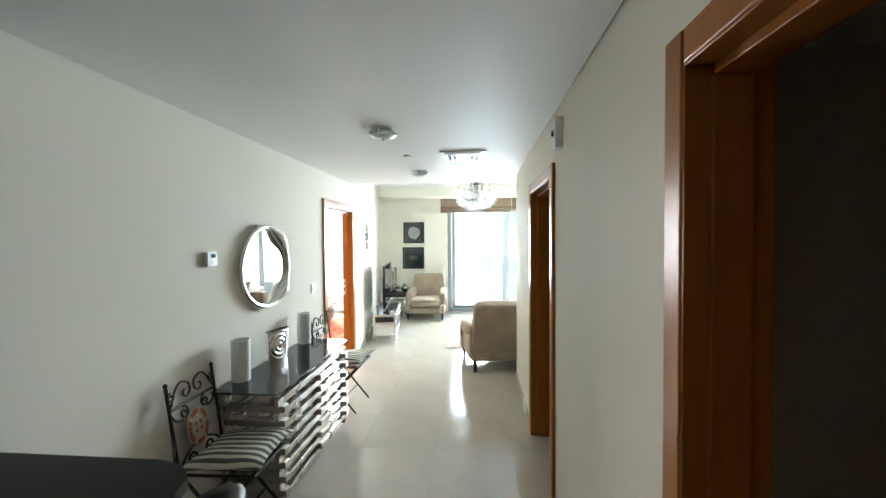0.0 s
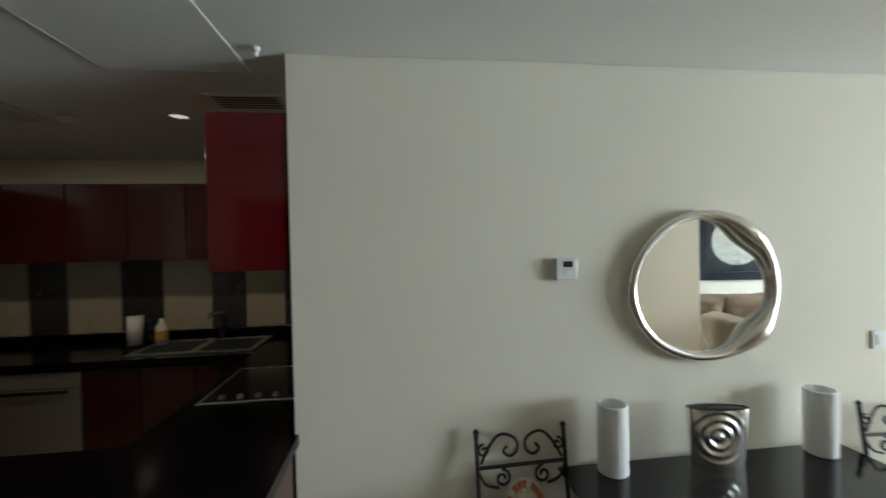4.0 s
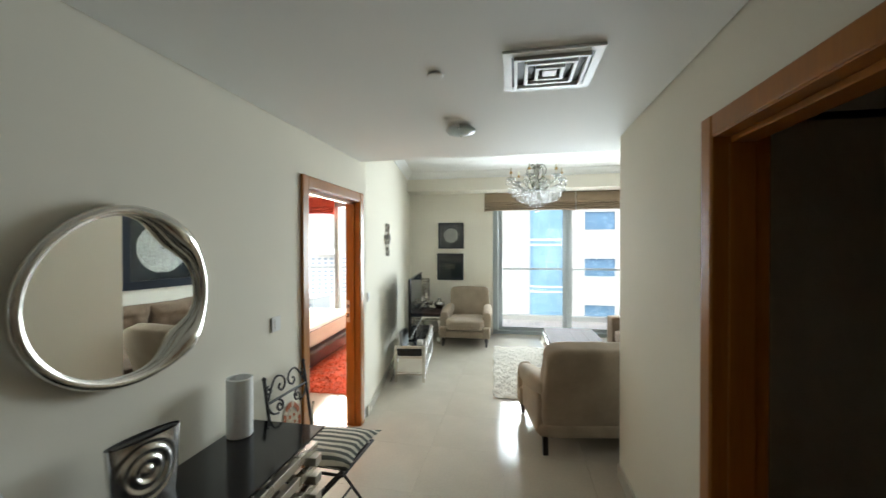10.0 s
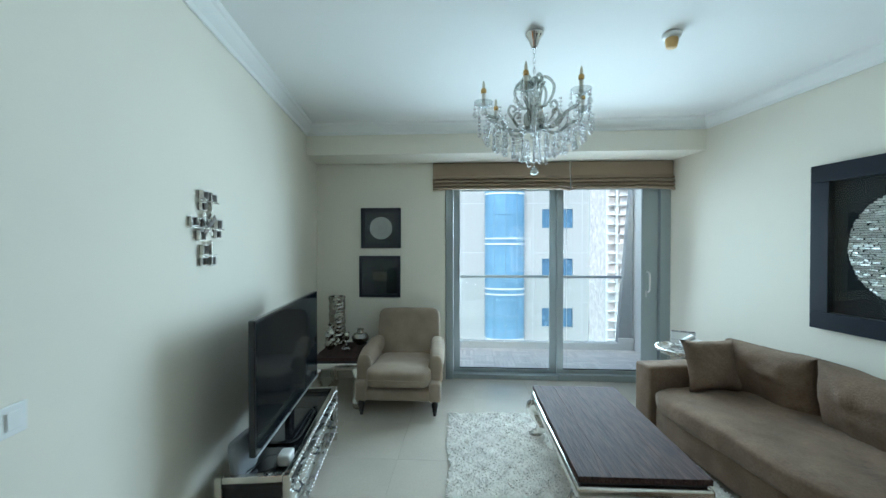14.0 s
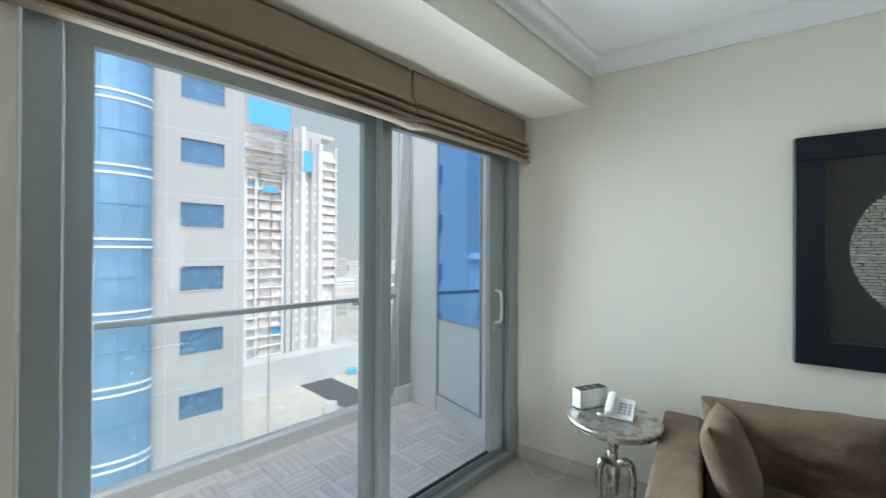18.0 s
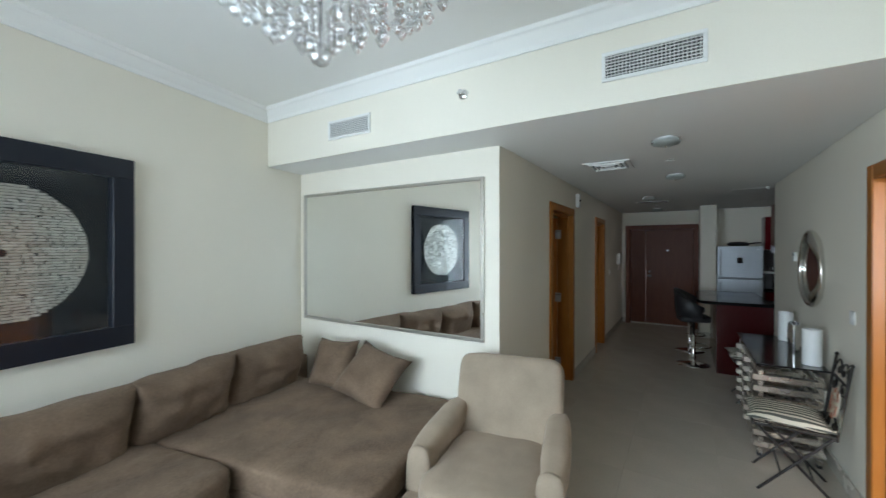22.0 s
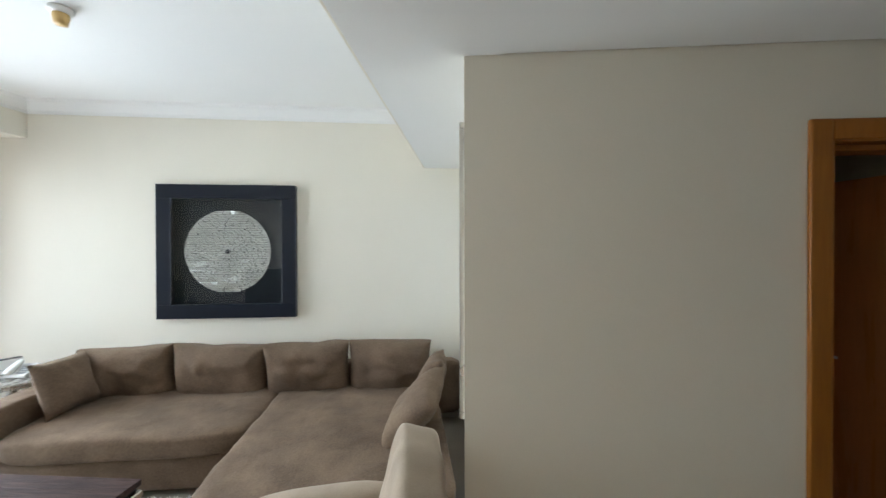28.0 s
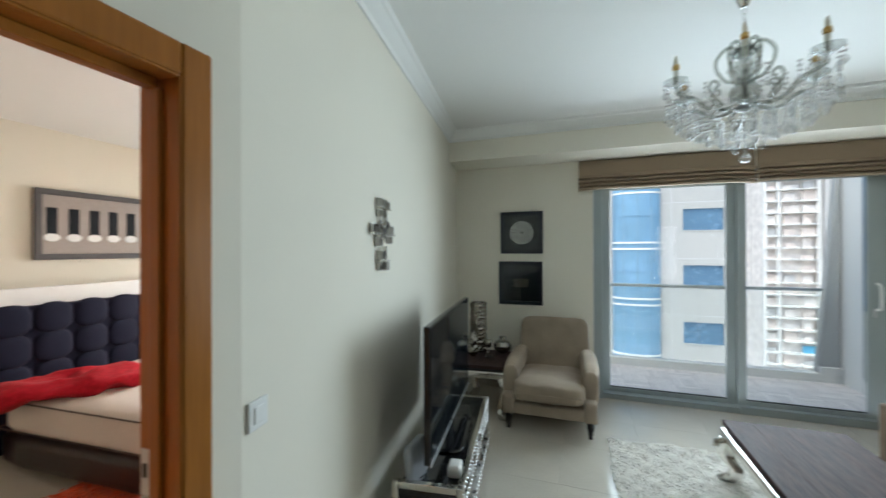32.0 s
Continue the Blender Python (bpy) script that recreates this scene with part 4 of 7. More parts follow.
big = square_picture("large_picture", pose(right_x(7.22), 7.225, 1.605, 0, 0, 99.9), 1.205, 0.125, "large black-framed picture of a silver disc above the sofa", 0.06)
bm = bmesh.new()
rng = np.random.default_rng(9)
rows = 46
for k in range(rows):
    z = -0.37 + 0.74 * (k + 0.5) / rows
    half = math.sqrt(max(0.0, 0.378 ** 2 - z * z))
    x = -half
    while x < half:
        w = rng.uniform(0.03, 0.075)
        x1 = min(half, x + w)
        if x1 - x > 0.006:
            y = rng.uniform(0.013, 0.021)
            t, q, d = rng.uniform(-0.005, 0.005), rng.uniform(-0.004, 0.006), rng.uniform(-0.0015, 0.0015)
            a = [bm.verts.new(p) for p in ((x, y + t, z - 0.0070 + d), (x1 - 0.004, y - t, z - 0.0070 - d), (x1 - 0.003, y - t - q, z + 0.0066 - d), (x, y + t - q, z + 0.0066 + d))]
            bm.faces.new(a)
        x = x1
part("disc_back", ring(bmesh.new(), 0.0, 0.376, 0.0065, 0.009, 64, 0.008), MOUNT, big, "dark backing disc")
part("silver_disc", bm, LEAFSILVER, big, "disc of small silver leaf chips", m=Matrix.Translation((0.008, 0, 0)))
part("disc_eye", lathe(bmesh.new(), [(0.022, 0), (0.018, 0.006), (0, 0.007)], 20), BLACK_MATT, big, m=pose(0.008, 0.024, 0, -90, 0, 0))

first = square_picture("small_picture", pose(0.204, 9.368, 1.822, 0, 0, 180), 0.485, 0.045, "black-framed picture of a beaded silver medallion", 0.03)
bm = bmesh.new()
ring(bm, 0.035, 0.05, 0.0065, 0.014, 24)
ring(bm, 0.02, 0.028, 0.0065, 0.012, 20)
for r in (0.071, 0.100, 0.131):
    ring(bm, r - 0.0025, r + 0.0025, 0.0065, 0.012, 48)
for k in range(40):
    a = 2 * math.pi * (k + 0.5) / 40
    ring(bm, 0.002, 0.0075, 0.0065, 0.013, 8, 0.124 * math.cos(a), 0.124 * math.sin(a))
    ring(bm, 0.001, 0.005, 0.0065, 0.012, 6, 0.093 * math.cos(a), 0.093 * math.sin(a))
for k in range(26):
    a = 2 * math.pi * k / 26
    ring(bm, 0.006, 0.012, 0.0065, 0.013, 8, 0.115 * math.cos(a), 0.115 * math.sin(a))
    if k % 2:
        ring(bm, 0.007, 0.013, 0.0065, 0.013, 8, 0.085 * math.cos(a), 0.085 * math.sin(a))
        ring(bm, 0.004, 0.01, 0.0065, 0.012, 8, 0.062 * math.cos(a), 0.062 * math.sin(a))
part("medallion", bm, LEAFSILVER, first, "silver beaded medallion")
second = square_picture("small_picture", pose(0.190, 9.368, 1.238, 0, 0, 180), 0.50, 0.04, "black-framed picture of a small woven silver panel", 0.03)
THREAD = material("dull_gold_thread", (0.20, 0.175, 0.12), 0.5, metal=0.3, grain=0.2)
for k in range(8):
    part("thread_row", boxed(-0.085 - 0.004 * (k % 2), 0.085, 0.0065, 0.010, 0.042 - k * 0.0125, 0.047 - k * 0.0125), THREAD, second)

# ---- long wall mirror ----
mirror = thing("wall_mirror", "long rectangular mirror in a thin champagne frame above the chaise", "mirror", pose(3.272, 5.037, 1.543))
for x0, x1, z0, z1 in ((-1.032, 1.032, 0.608, 0.637), (-1.032, 1.032, -0.637, -0.608), (-1.032, -1.003, -0.608, 0.608), (1.003, 1.032, -0.608, 0.608)):
    part("frame_rail", boxed(x0, x1, 0, 0.022, z0, z1, 0.006), CHAMP, mirror)
part("mirror_glass", boxed(-1.003, 1.003, 0.001, 0.010, -0.608, 0.608), MIRROR, mirror)

# ---- wall ornament of small metal squares ----
deco = thing("wall_ornament", "ornament of dark mirrored and silver squares on the living room wall", "wall art", pose(left_x(6.72), 6.72, 1.715, 0, 0, -81))
BRONZE = material("smoked_mirror_square", (0.22, 0.20, 0.19), 0.2, metal=0.8, grain=0.1)
# open boxes with a bright rim: across to the viewer's right, then up
boxes = ((-0.041, 0.170), (0.055, 0.162), (-0.045, 0.110), (-0.138, 0.025), (-0.068, 0.022), (0.117, 0.022), (0.113, -0.034), (-0.072, -0.045), (-0.033, -0.120), (-0.036, -0.182), (0.042, -0.182))
rng = np.random.default_rng(2)
for u, z in boxes:
    w, h, d = rng.uniform(0.027, 0.033), rng.uniform(0.021, 0.026), rng.uniform(0.020, 0.032)
    sq = part("box_back", boxed(-u - w, -u + w, 0.004, 0.008, z - h, z + h), BRONZE, deco, "dark mirrored square")
    for x0, x1, z0, z1 in ((-w, w, h - 0.003, h), (-w, w, -h, -h + 0.003), (-w, -w + 0.003, -h + 0.003, h - 0.003), (w - 0.003, w, -h + 0.003, h - 0.003)):
        part("rim", boxed(-u + x0, -u + x1, 0.0085, d, z + z0, z + z1), CHAMP, sq)
for u0, u1, z in ((-0.10, 0.095, 0.138), (-0.20, 0.155, -0.007), (-0.09, 0.07, -0.152)):
    part("cross_bar", boxed(-u1, -u0, 0.012, 0.034, z - 0.004, z + 0.004, 0.001, 1), SILVER, deco)
for z0, z1 in ((0.045, 0.19), (-0.205, -0.07)):
    part("spine", boxed(-0.012, -0.002, 0.010, 0.036, z0, z1, 0.001, 1), SILVER, deco)
for turn in (38, -52):
    part("ribbon", boxed(-0.075, 0.075, 0.014, 0.020, -0.016, 0.016, 0.002, 1), BRONZE if turn > 0 else SILVER, deco, "curled metal ribbon", m=pose(0, 0.012 if turn > 0 else 0, 0.015, 0, turn, 0))

# ---- chandelier ----
BEADS = pane_glass("crystal_beads", (0.98, 0.985, 0.985), 0.16, 0.40)
SMOKY = pane_glass("twisted_glass", (0.68, 0.69, 0.66), 0.22, 0.12)
DISH = pane_glass("pressed_glass", (0.82, 0.83, 0.82), 0.35, 0.03)
CH = pose(1.655, 7.13, 0)
chand = thing("chandelier", "crystal chandelier with candle arms hanging from a chrome chain", "chandelier", CH)
part("canopy", lathe(bmesh.new(), [(0, HIGH - 0.095), (0.012, HIGH - 0.094), (0.02, HIGH - 0.085), (0.035, HIGH - 0.045), (0.05, HIGH - 0.022), (0.058, HIGH - 0.012), (0.058, HIGH - 0.001), (0, HIGH - 0.001)], 28), CHROME, chand, smooth=True)
for k in range(6):
    pts = [(0.009 * math.cos(a), 0.0, 0.019 * math.sin(a)) for a in (2 * math.pi * j / 12 for j in range(12))]
    part("chain_link", tube(bmesh.new(), pts, 0.0025, 6, True), CHROME, chand, smooth=True, m=pose(0, 0, HIGH - 0.11 - 0.03 * k, 0, 0, 90 * (k % 2)))
part("column", lathe(bmesh.new(), [(0, 2.30), (0.02, 2.31), (0.05, 2.34), (0.066, 2.38), (0.062, 2.42), (0.03, 2.46), (0.02, 2.5), (0.042, 2.54), (0.02, 2.57), (0.03, 2.61), (0.015, 2.65), (0, 2.652)], 20), SMOKY, chand, "turned glass column", True)
part("hub", lathe(bmesh.new(), [(0, 2.31), (0.03, 2.312), (0.05, 2.325), (0.03, 2.338), (0, 2.34)], 24), material("hub_nickel", (0.30, 0.30, 0.29), 0.45, metal=0.8), chand, "dull nickel hub", True)
part("rod", tube(bmesh.new(), [(0, 0, 2.2), (0, 0, 2.72)], 0.005, 8), CHROME, chand)


def strand(n):
    """A string of n small beads that ends in a cut drop, hanging from the origin."""
    profile = [(0, 0.0)]
    for k in range(n):
        z = -0.021 * k
        r, h = (0.016, 0.044) if k == n - 1 else (0.0105, 0.0175)
        profile += [(0.0012, z - 0.0005), (r * 0.8, z - h * 0.35), (r, z - h * 0.55), (r * 0.6, z - h * 0.8), (0.0012, z - h)]
    return mesh_of("crystal_strand", lathe(bmesh.new(), profile + [(0, profile[-1][1] - 0.0005)], 7), BEADS)


STRANDS = {n: strand(n) for n in (3, 4, 5, 6)}
R, zc = 0.32, 2.455
for k in range(6):
    a = 2 * math.pi * k / 6 + 0.22
    c, s = math.cos(a), math.sin(a)
    pts = [(0.03, 2.345), (0.08, 2.325), (0.13, 2.318), (0.18, 2.335), (0.22, 2.375), (0.26, 2.392), (0.30, 2.405), (R, zc - 0.005)]
    arm = part("arm", tube(bmesh.new(), curved([(r * c, r * s, z) for r, z in pts]), 0.0105, 8), SMOKY, chand, "clear twisted glass arm", True)
    curl = [(0.10, 2.34), (0.14, 2.39), (0.165, 2.43), (0.15, 2.465), (0.125, 2.46), (0.122, 2.44), (0.137, 2.432)]
    part("scroll", tube(bmesh.new(), curved([(r * c, r * s, z) for r, z in curl]), 0.008, 7), SMOKY, arm, "curled glass scroll", True)
    part("dish", lathe(bmesh.new(), [(0, zc - 0.008), (0.02, zc - 0.008), (0.052, zc + 0.012), (0.058, zc + 0.024), (0.055, zc + 0.024), (0.02, zc - 0.003), (0, zc - 0.003)], 18, (R * c, R * s)), DISH, arm, "pressed glass dish", True)
    part("candle", lathe(bmesh.new(), [(0, zc), (0.0115, zc), (0.0115, zc + 0.08), (0, zc + 0.08)], 12, (R * c, R * s)), CREAM_CANDLE, arm, "grey candle sleeve", True)
    part("collar", lathe(bmesh.new(), [(0.0116, zc + 0.074), (0.016, zc + 0.080), (0.0165, zc + 0.096), (0.013, zc + 0.104), (0.009, zc + 0.106), (0, zc + 0.106)], 12, (R * c, R * s)), BRASS, arm, "brass bulb collar", True)
    part("bulb", lathe(bmesh.new(), [(0.008, zc + 0.1065), (0.0095, zc + 0.115), (0.008, zc + 0.13), (0.0025, zc + 0.152), (0, zc + 0.153)], 12, (R * c, R * s)), PORCELAIN_BULB, arm, "pale pointed candle bulb", True)
    for j in range(5):
        b = a + 2 * math.pi * j / 5
        part("crystal_strand", STRANDS[3], BEADS, arm, m=Matrix.Translation((R * c + 0.054 * math.cos(b), R * s + 0.054 * math.sin(b), zc + 0.01)))
    lyre = [(0.03, 2.46), (0.075, 2.475), (0.11, 2.53), (0.118, 2.585), (0.09, 2.63), (0.055, 2.645), (0.035, 2.62), (0.05, 2.60), (0.066, 2.612)]
    turn = a + math.pi / 6
    part("scroll", tube(bmesh.new(), curved([(r * math.cos(turn), r * math.sin(turn), z) for r, z in lyre]), 0.009, 7), SMOKY, chand, "curled glass scroll of the crown", True)
rings = ((0.34, 2.40, 19, 4), (0.295, 2.365, 21, 5), (0.245, 2.345, 20, 6), (0.185, 2.32, 16, 6), (0.125, 2.30, 11, 6), (0.07, 2.265, 6, 6))
for n, (rad, z, count, beads) in enumerate(rings):
    for k in range(count):
        a = 2 * math.pi * k / count + n
        part("crystal_strand", STRANDS[beads], BEADS, chand, m=Matrix.Translation((rad * math.cos(a), rad * math.sin(a), z + 0.012 * math.sin(3 * a))))
part("finial", lathe(bmesh.new(), [(0, 2.05), (0.018, 2.058), (0.026, 2.072), (0.018, 2.09), (0.006, 2.098), (0.004, 2.2), (0, 2.2)], 14), BEADS, chand, "crystal ball finial", True)

# ---- ceiling and wall fittings of the living room ----
det = thing("heat_detector", "white ceiling detector with a yellow dust cap", "detector", pose(2.50, 7.19, HIGH))
part("base", lathe(bmesh.new(), [(0, -0.001), (0.055, -0.001), (0.055, -0.018), (0.045, -0.03), (0, -0.03)], 24), WHITE, det, smooth=True)
part("cap", lathe(bmesh.new(), [(0.036, -0.031), (0.038, -0.045), (0.03, -0.085), (0, -0.087)], 20), material("yellow_cap", (0.62, 0.42, 0.16), 0.4), det, "yellowed plastic dust cap", True)


def grille(name, m, w, h, nx, nz, label):
    top = thing(name, label, "air grille", m)
    part("backing", boxed(-w / 2 + 0.012, w / 2 - 0.012, 0.001, 0.004, -h / 2 + 0.012, h / 2 - 0.012), BLACK_MATT, top)
    for x0, x1, z0, z1 in ((-w / 2, w / 2, h / 2 - 0.02, h / 2), (-w / 2, w / 2, -h / 2, -h / 2 + 0.02), (-w / 2, -w / 2 + 0.02, -h / 2 + 0.02, h / 2 - 0.02), (w / 2 - 0.02, w / 2, -h / 2 + 0.02, h / 2 - 0.02)):
        part("frame_rail", boxed(x0, x1, 0, 0.012, z0, z1, 0.002, 1), WHITE, top)
    for k in range(nz):
        z = -h / 2 + 0.02 + (h - 0.04) * (k + 0.5) / nz
        part("slat", boxed(-w / 2 + 0.02, w / 2 - 0.02, -0.003, 0.003, -0.0012, 0.0012) if nx else boxed(-w / 2 + 0.02, w / 2 - 0.02, -0.007, 0.007, -0.001, 0.001), WHITE, top, m=pose(0, 0.009, z, 12 if nx else 24, 0, 0))
    if nx:
        upright = mesh_of("cross_bar", boxed(-0.002, 0.002, 0.0041, 0.0075, -h / 2 + 0.02, h / 2 - 0.02), WHITE)
        for k in range(nx):
            part("cross_bar", upright, WHITE, top, m=Matrix.Translation((-w / 2 + 0.02 + (w - 0.04) * (k + 0.5) / nx, 0, 0)))
    return top


grille("air_grille", pose(3.236, 5.471, 2.603), 0.46, 0.155, 0, 8, "white slatted air grille on the beam above the mirror")
grille("air_grille", pose(1.084, 5.471, 2.612), 0.48, 0.158, 24, 7, "white egg-crate return air grille on the beam")
spr = thing("sprinkler", "chrome side-wall sprinkler on the beam", "sprinkler", pose(2.19, 5.471, 2.65, -90, 0, 0))
part("rose", lathe(bmesh.new(), [(0, 0), (0.036, 0), (0.03, 0.008), (0.012, 0.012), (0, 0.012)], 20), CHROME, spr, smooth=True)
part("head", lathe(bmesh.new(), [(0.01, 0.012), (0.009, 0.03), (0.014, 0.04), (0.022, 0.044), (0, 0.046)], 16), CHROME, spr, smooth=True)


def switch(m, label, w=0.085):
    top = thing("light_switch", label, "switch", m)
    part("plate", boxed(-w / 2, w / 2, 0, 0.009, -0.043, 0.043, 0.003), WHITE, top)
    part("rocker", boxed(-w / 4, w / 4, 0.0092, 0.013, -0.025, 0.025, 0.002), WHITE, top)
    return top


switch(pose(left_x(5.68) + 0.001, 5.68, 1.14, 0, 0, -81), "white light switch beside the bedroom door")
switch(pose(0.001, 4.183, 1.176, 0, 0, -90), "white light switch on the hall wall")


# ---- balcony door, blinds ----
win = thing("window_1", "grey aluminium sliding balcony door with two tall panes", "window", pose(0, 9.50, 0), kind="structure")
part("frame_post", boxed(0.985, 1.075, -0.12, 0.06, 0, 2.42, 0.004), ALU, win)
part("frame_post", boxed(3.50, 3.66, -0.10, 0.06, 0, 2.42, 0.004), ALU, win)
part("window_sill", boxed(1.075, 3.50, -0.09, 0.06, 0, 0.055, 0.004), ALU, win)
part("frame_head", boxed(1.075, 3.50, -0.09, 0.06, 2.34, 2.42, 0.004), ALU, win)


def sash(x0, x1, y0, low, name, edge=0.085):
    s = part(name, boxed(x0, x0 + 0.075, y0, y0 + 0.045, low, 2.34, 0.004), ALU, win, "grey aluminium sash")
    part("stile", boxed(x1 - edge, x1, y0, y0 + 0.045, low, 2.34, 0.004), ALU, s)
    part("rail", boxed(x0 + 0.075, x1 - edge, y0 + 0.001, y0 + 0.044, low, low + 0.045, 0.003), ALU, s)
    part("rail", boxed(x0 + 0.075, x1 - edge, y0 + 0.001, y0 + 0.044, 2.28, 2.34, 0.003), ALU, s)
    part("gasket", boxed(x0 + 0.075, x1 - edge, y0 + 0.012, y0 + 0.034, low + 0.045, low + 0.053), BLACK_MATT, s)
    pane = part("pane", boxed(x0 + 0.07, x1 - edge + 0.005, y0 + 0.019, y0 + 0.027, low + 0.04, 2.29), GLASS, s)
    pane.visible_shadow = False
    return s


sash(1.08, 2.33, 0.0, 0.055, "fixed_sash")
slider = sash(2.32, 3.49, -0.055, 0.075, "sliding_sash", 0.175)
part("kick_rail", boxed(2.33, 3.56, -0.105, -0.056, 0.002, 0.075, 0.006), ALU, win)
part("pull_handle", tube(bmesh.new(), curved([(3.372, -0.055, 1.065), (3.372, -0.10, 1.078), (3.372, -0.112, 1.11), (3.372, -0.115, 1.185), (3.372, -0.112, 1.26), (3.372, -0.10, 1.292), (3.372, -0.055, 1.305)], 3), 0.011, 10), WHITE, slider, "white bow handle", True)
part("lock_plate", boxed(3.345, 3.365, -0.062, -0.0555, 1.0, 1.08, 0.002), STEEL, slider)
part("edge_strip", boxed(3.30, 3.312, -0.0585, -0.0552, 0.08, 2.335, 0.001), ALU, slider)


def roman_blind(m, w, h, cloth, label, folds=4, cords=True):
    """Local x 0..w, hanging down from z = 0, face towards -y."""
    top = thing("roman_blind", label, "blind", m, "roman blinds")
    profile = [(0.0, 0.0), (-0.012, -0.02), (-0.018, -h * 0.5)]
    z = -h * 0.5
    step = h * 0.5 / folds
    for k in range(folds):
        z -= step
        profile += [(-0.036 - 0.008 * (k % 2), z + step * 0.55), (-0.046 - 0.008 * (k % 2), z + step * 0.15), (-0.040, z + step * 0.02), (-0.006, z)]
    profile += [(0.010, z + 0.01), (0.012, -0.01)]
    n, cols = len(profile), 28
    bm = bmesh.new()
    rows = []
    for c in range(cols + 1):
        x = w * c / cols
        row = []
        for k, (y, zz) in enumerate(profile):
            wave = noise.noise(Vector((x * 2.2, zz * 9, w))) * (0.016 if 0 < k < n - 2 else 0)
            sag = 0.022 * (math.exp(-(w - x) / 0.10) + 0.6 * math.exp(-x / 0.08)) * max(0.0, -zz / h) ** 2
            row.append(bm.verts.new((x, y + wave - 0.4 * sag, zz + 0.45 * wave - sag)))
        rows.append(row)
    for a, b in zip(rows, rows[1:]):
        for k in range(n):
            j = (k + 1) % n
            bm.faces.new((a[k], b[k], b[j], a[j]))
    bm.faces.new(rows[0][::-1]), bm.faces.new(rows[-1])
    bmesh.ops.recalc_face_normals(bm, faces=bm.faces)
    part("cloth", bm, cloth, top)
    part("headrail", boxed(0.01, w - 0.01, 0.012, 0.04, -0.04, -0.002, 0.002), WHITE, top)
    if cords:
        part("cord", tube(bmesh.new(), [(w - 0.012, 0.066, -0.05), (w - 0.012, 0.070, -1.3), (w - 0.006, 0.066, -2.45)], 0.002, 5), WHITE, top)
    return top


roman_blind(pose(0.835, 9.355, 2.598), 1.602, 0.325, LINEN, "raised taupe roman blind in folds over the balcony door")
roman_blind(pose(2.459, 9.355, 2.598), 1.15, 0.325, LINEN, "raised taupe roman blind in folds over the balcony door")

# ---- hall: wavy round mirror ----
wave = thing("round_mirror", "round mirror in a wavy polished silver frame on the hall wall", "mirror", pose(0.001, 3.282, 1.455, 0, 0, -90))
outline, radii = [], []
for k in range(72):
    a = 2 * math.pi * k / 72
    lower = math.exp(-(((a - 3.93 + math.pi) % (2 * math.pi) - math.pi) / 0.30) ** 2)
    upper = math.exp(-(((a - 2.25 + math.pi) % (2 * math.pi) - math.pi) / 0.42) ** 2)
    r = 1.0 + 0.015 * math.cos(3 * a + 1)
    s = r - 0.05 * lower - 0.075 * upper
    outline.append((0.335 * s * math.cos(a), 0.028 + 0.012 * (lower + upper), 0.308 * s * math.sin(a)))
    radii.append(0.018 + 0.024 * lower + 0.026 * upper)
part("frame", tube(bmesh.new(), outline, radii, 12, True), SILVER, wave, "wavy polished silver frame", True)
part("mirror_glass", lathe(bmesh.new(), [(0, 0.004), (0.325, 0.004), (0.325, 0.014), (0, 0.014)], 48), MIRROR, wave, m=Matrix.Diagonal((1, 1, 0.91, 1)) @ pose(0, 0, 0, -90, 0, 0))

# ---- hall: slatted console ----
hall_table = thing("console_table", "black glass console table on a stacked silver slat base", "console table", pose(0, 0, 0))
part("top", boxed(0.04, 0.46, 2.60, 3.90, 0.728, 0.74, 0.003), BLACK, hall_table, "black glass top")
GREIGE = material("brushed_nickel_slat", (0.50, 0.46, 0.40), 0.28, metal=0.85, grain=0.06, scale=60)
long_slat = mesh_of("slat", boxed(0, 0.03, 2.64, 3.86, 0, 0.042, 0.002, 1), GREIGE)
short_slat = mesh_of("slat", boxed(0.05, 0.475, 0, 0.055, 0, 0.042, 0.002, 1), GREIGE)
for k in range(8):
    z = 0.03 + k * 0.0872
    for x in (0.07, 0.415):
        part("long_slat", long_slat, GREIGE, hall_table, m=Matrix.Translation((x, 0, z)))
    if k < 7:
        for y in (2.66, 3.22, 3.785):
            part("cross_slat", short_slat, GREIGE, hall_table, m=Matrix.Translation((0, y, z + 0.0437)))
for x, y in ((0.07, 2.66), (0.42, 2.66), (0.07, 3.8), (0.42, 3.8)):
    part("foot", boxed(x, x + 0.03, y, y + 0.04, 0, 0.03), BLACK_MATT, hall_table)

PORCELAIN = material("white_porcelain", (0.87, 0.88, 0.87), 0.35, grain=0.015)
for x, y in ((0.105, 2.805), (0.11, 3.74)):
    bm = bmesh.new()
    lathe(bm, [(0, 0), (0.055, 0), (0.058, 0.004), (0.058, 0.268), (0.056, 0.272), (0.050, 0.272), (0.048, 0.22), (0, 0.215)], 36)
    for v in bm.verts:
        r = math.hypot(v.co.x, v.co.y)
        if r > 0.054:
            a = math.atan2(v.co.y, v.co.x)
            v.co.x, v.co.y = v.co.x * (1 + 0.006 * (round(a * 18 / math.pi) % 2)), v.co.y * (1 + 0.006 * (round(a * 18 / math.pi) % 2))
    single("candle_vase", bm, PORCELAIN, "tall plain white cylinder vase on the console", "vase", pose(x, y, 0.741), "white cylinder vases")
vase = thing("ripple_vase", "flat silver vase with concentric ripples on the console", "vase", pose(0.125, 3.245, 0.741, 0, 0, -100))
bm = bmesh.new()
n = 44
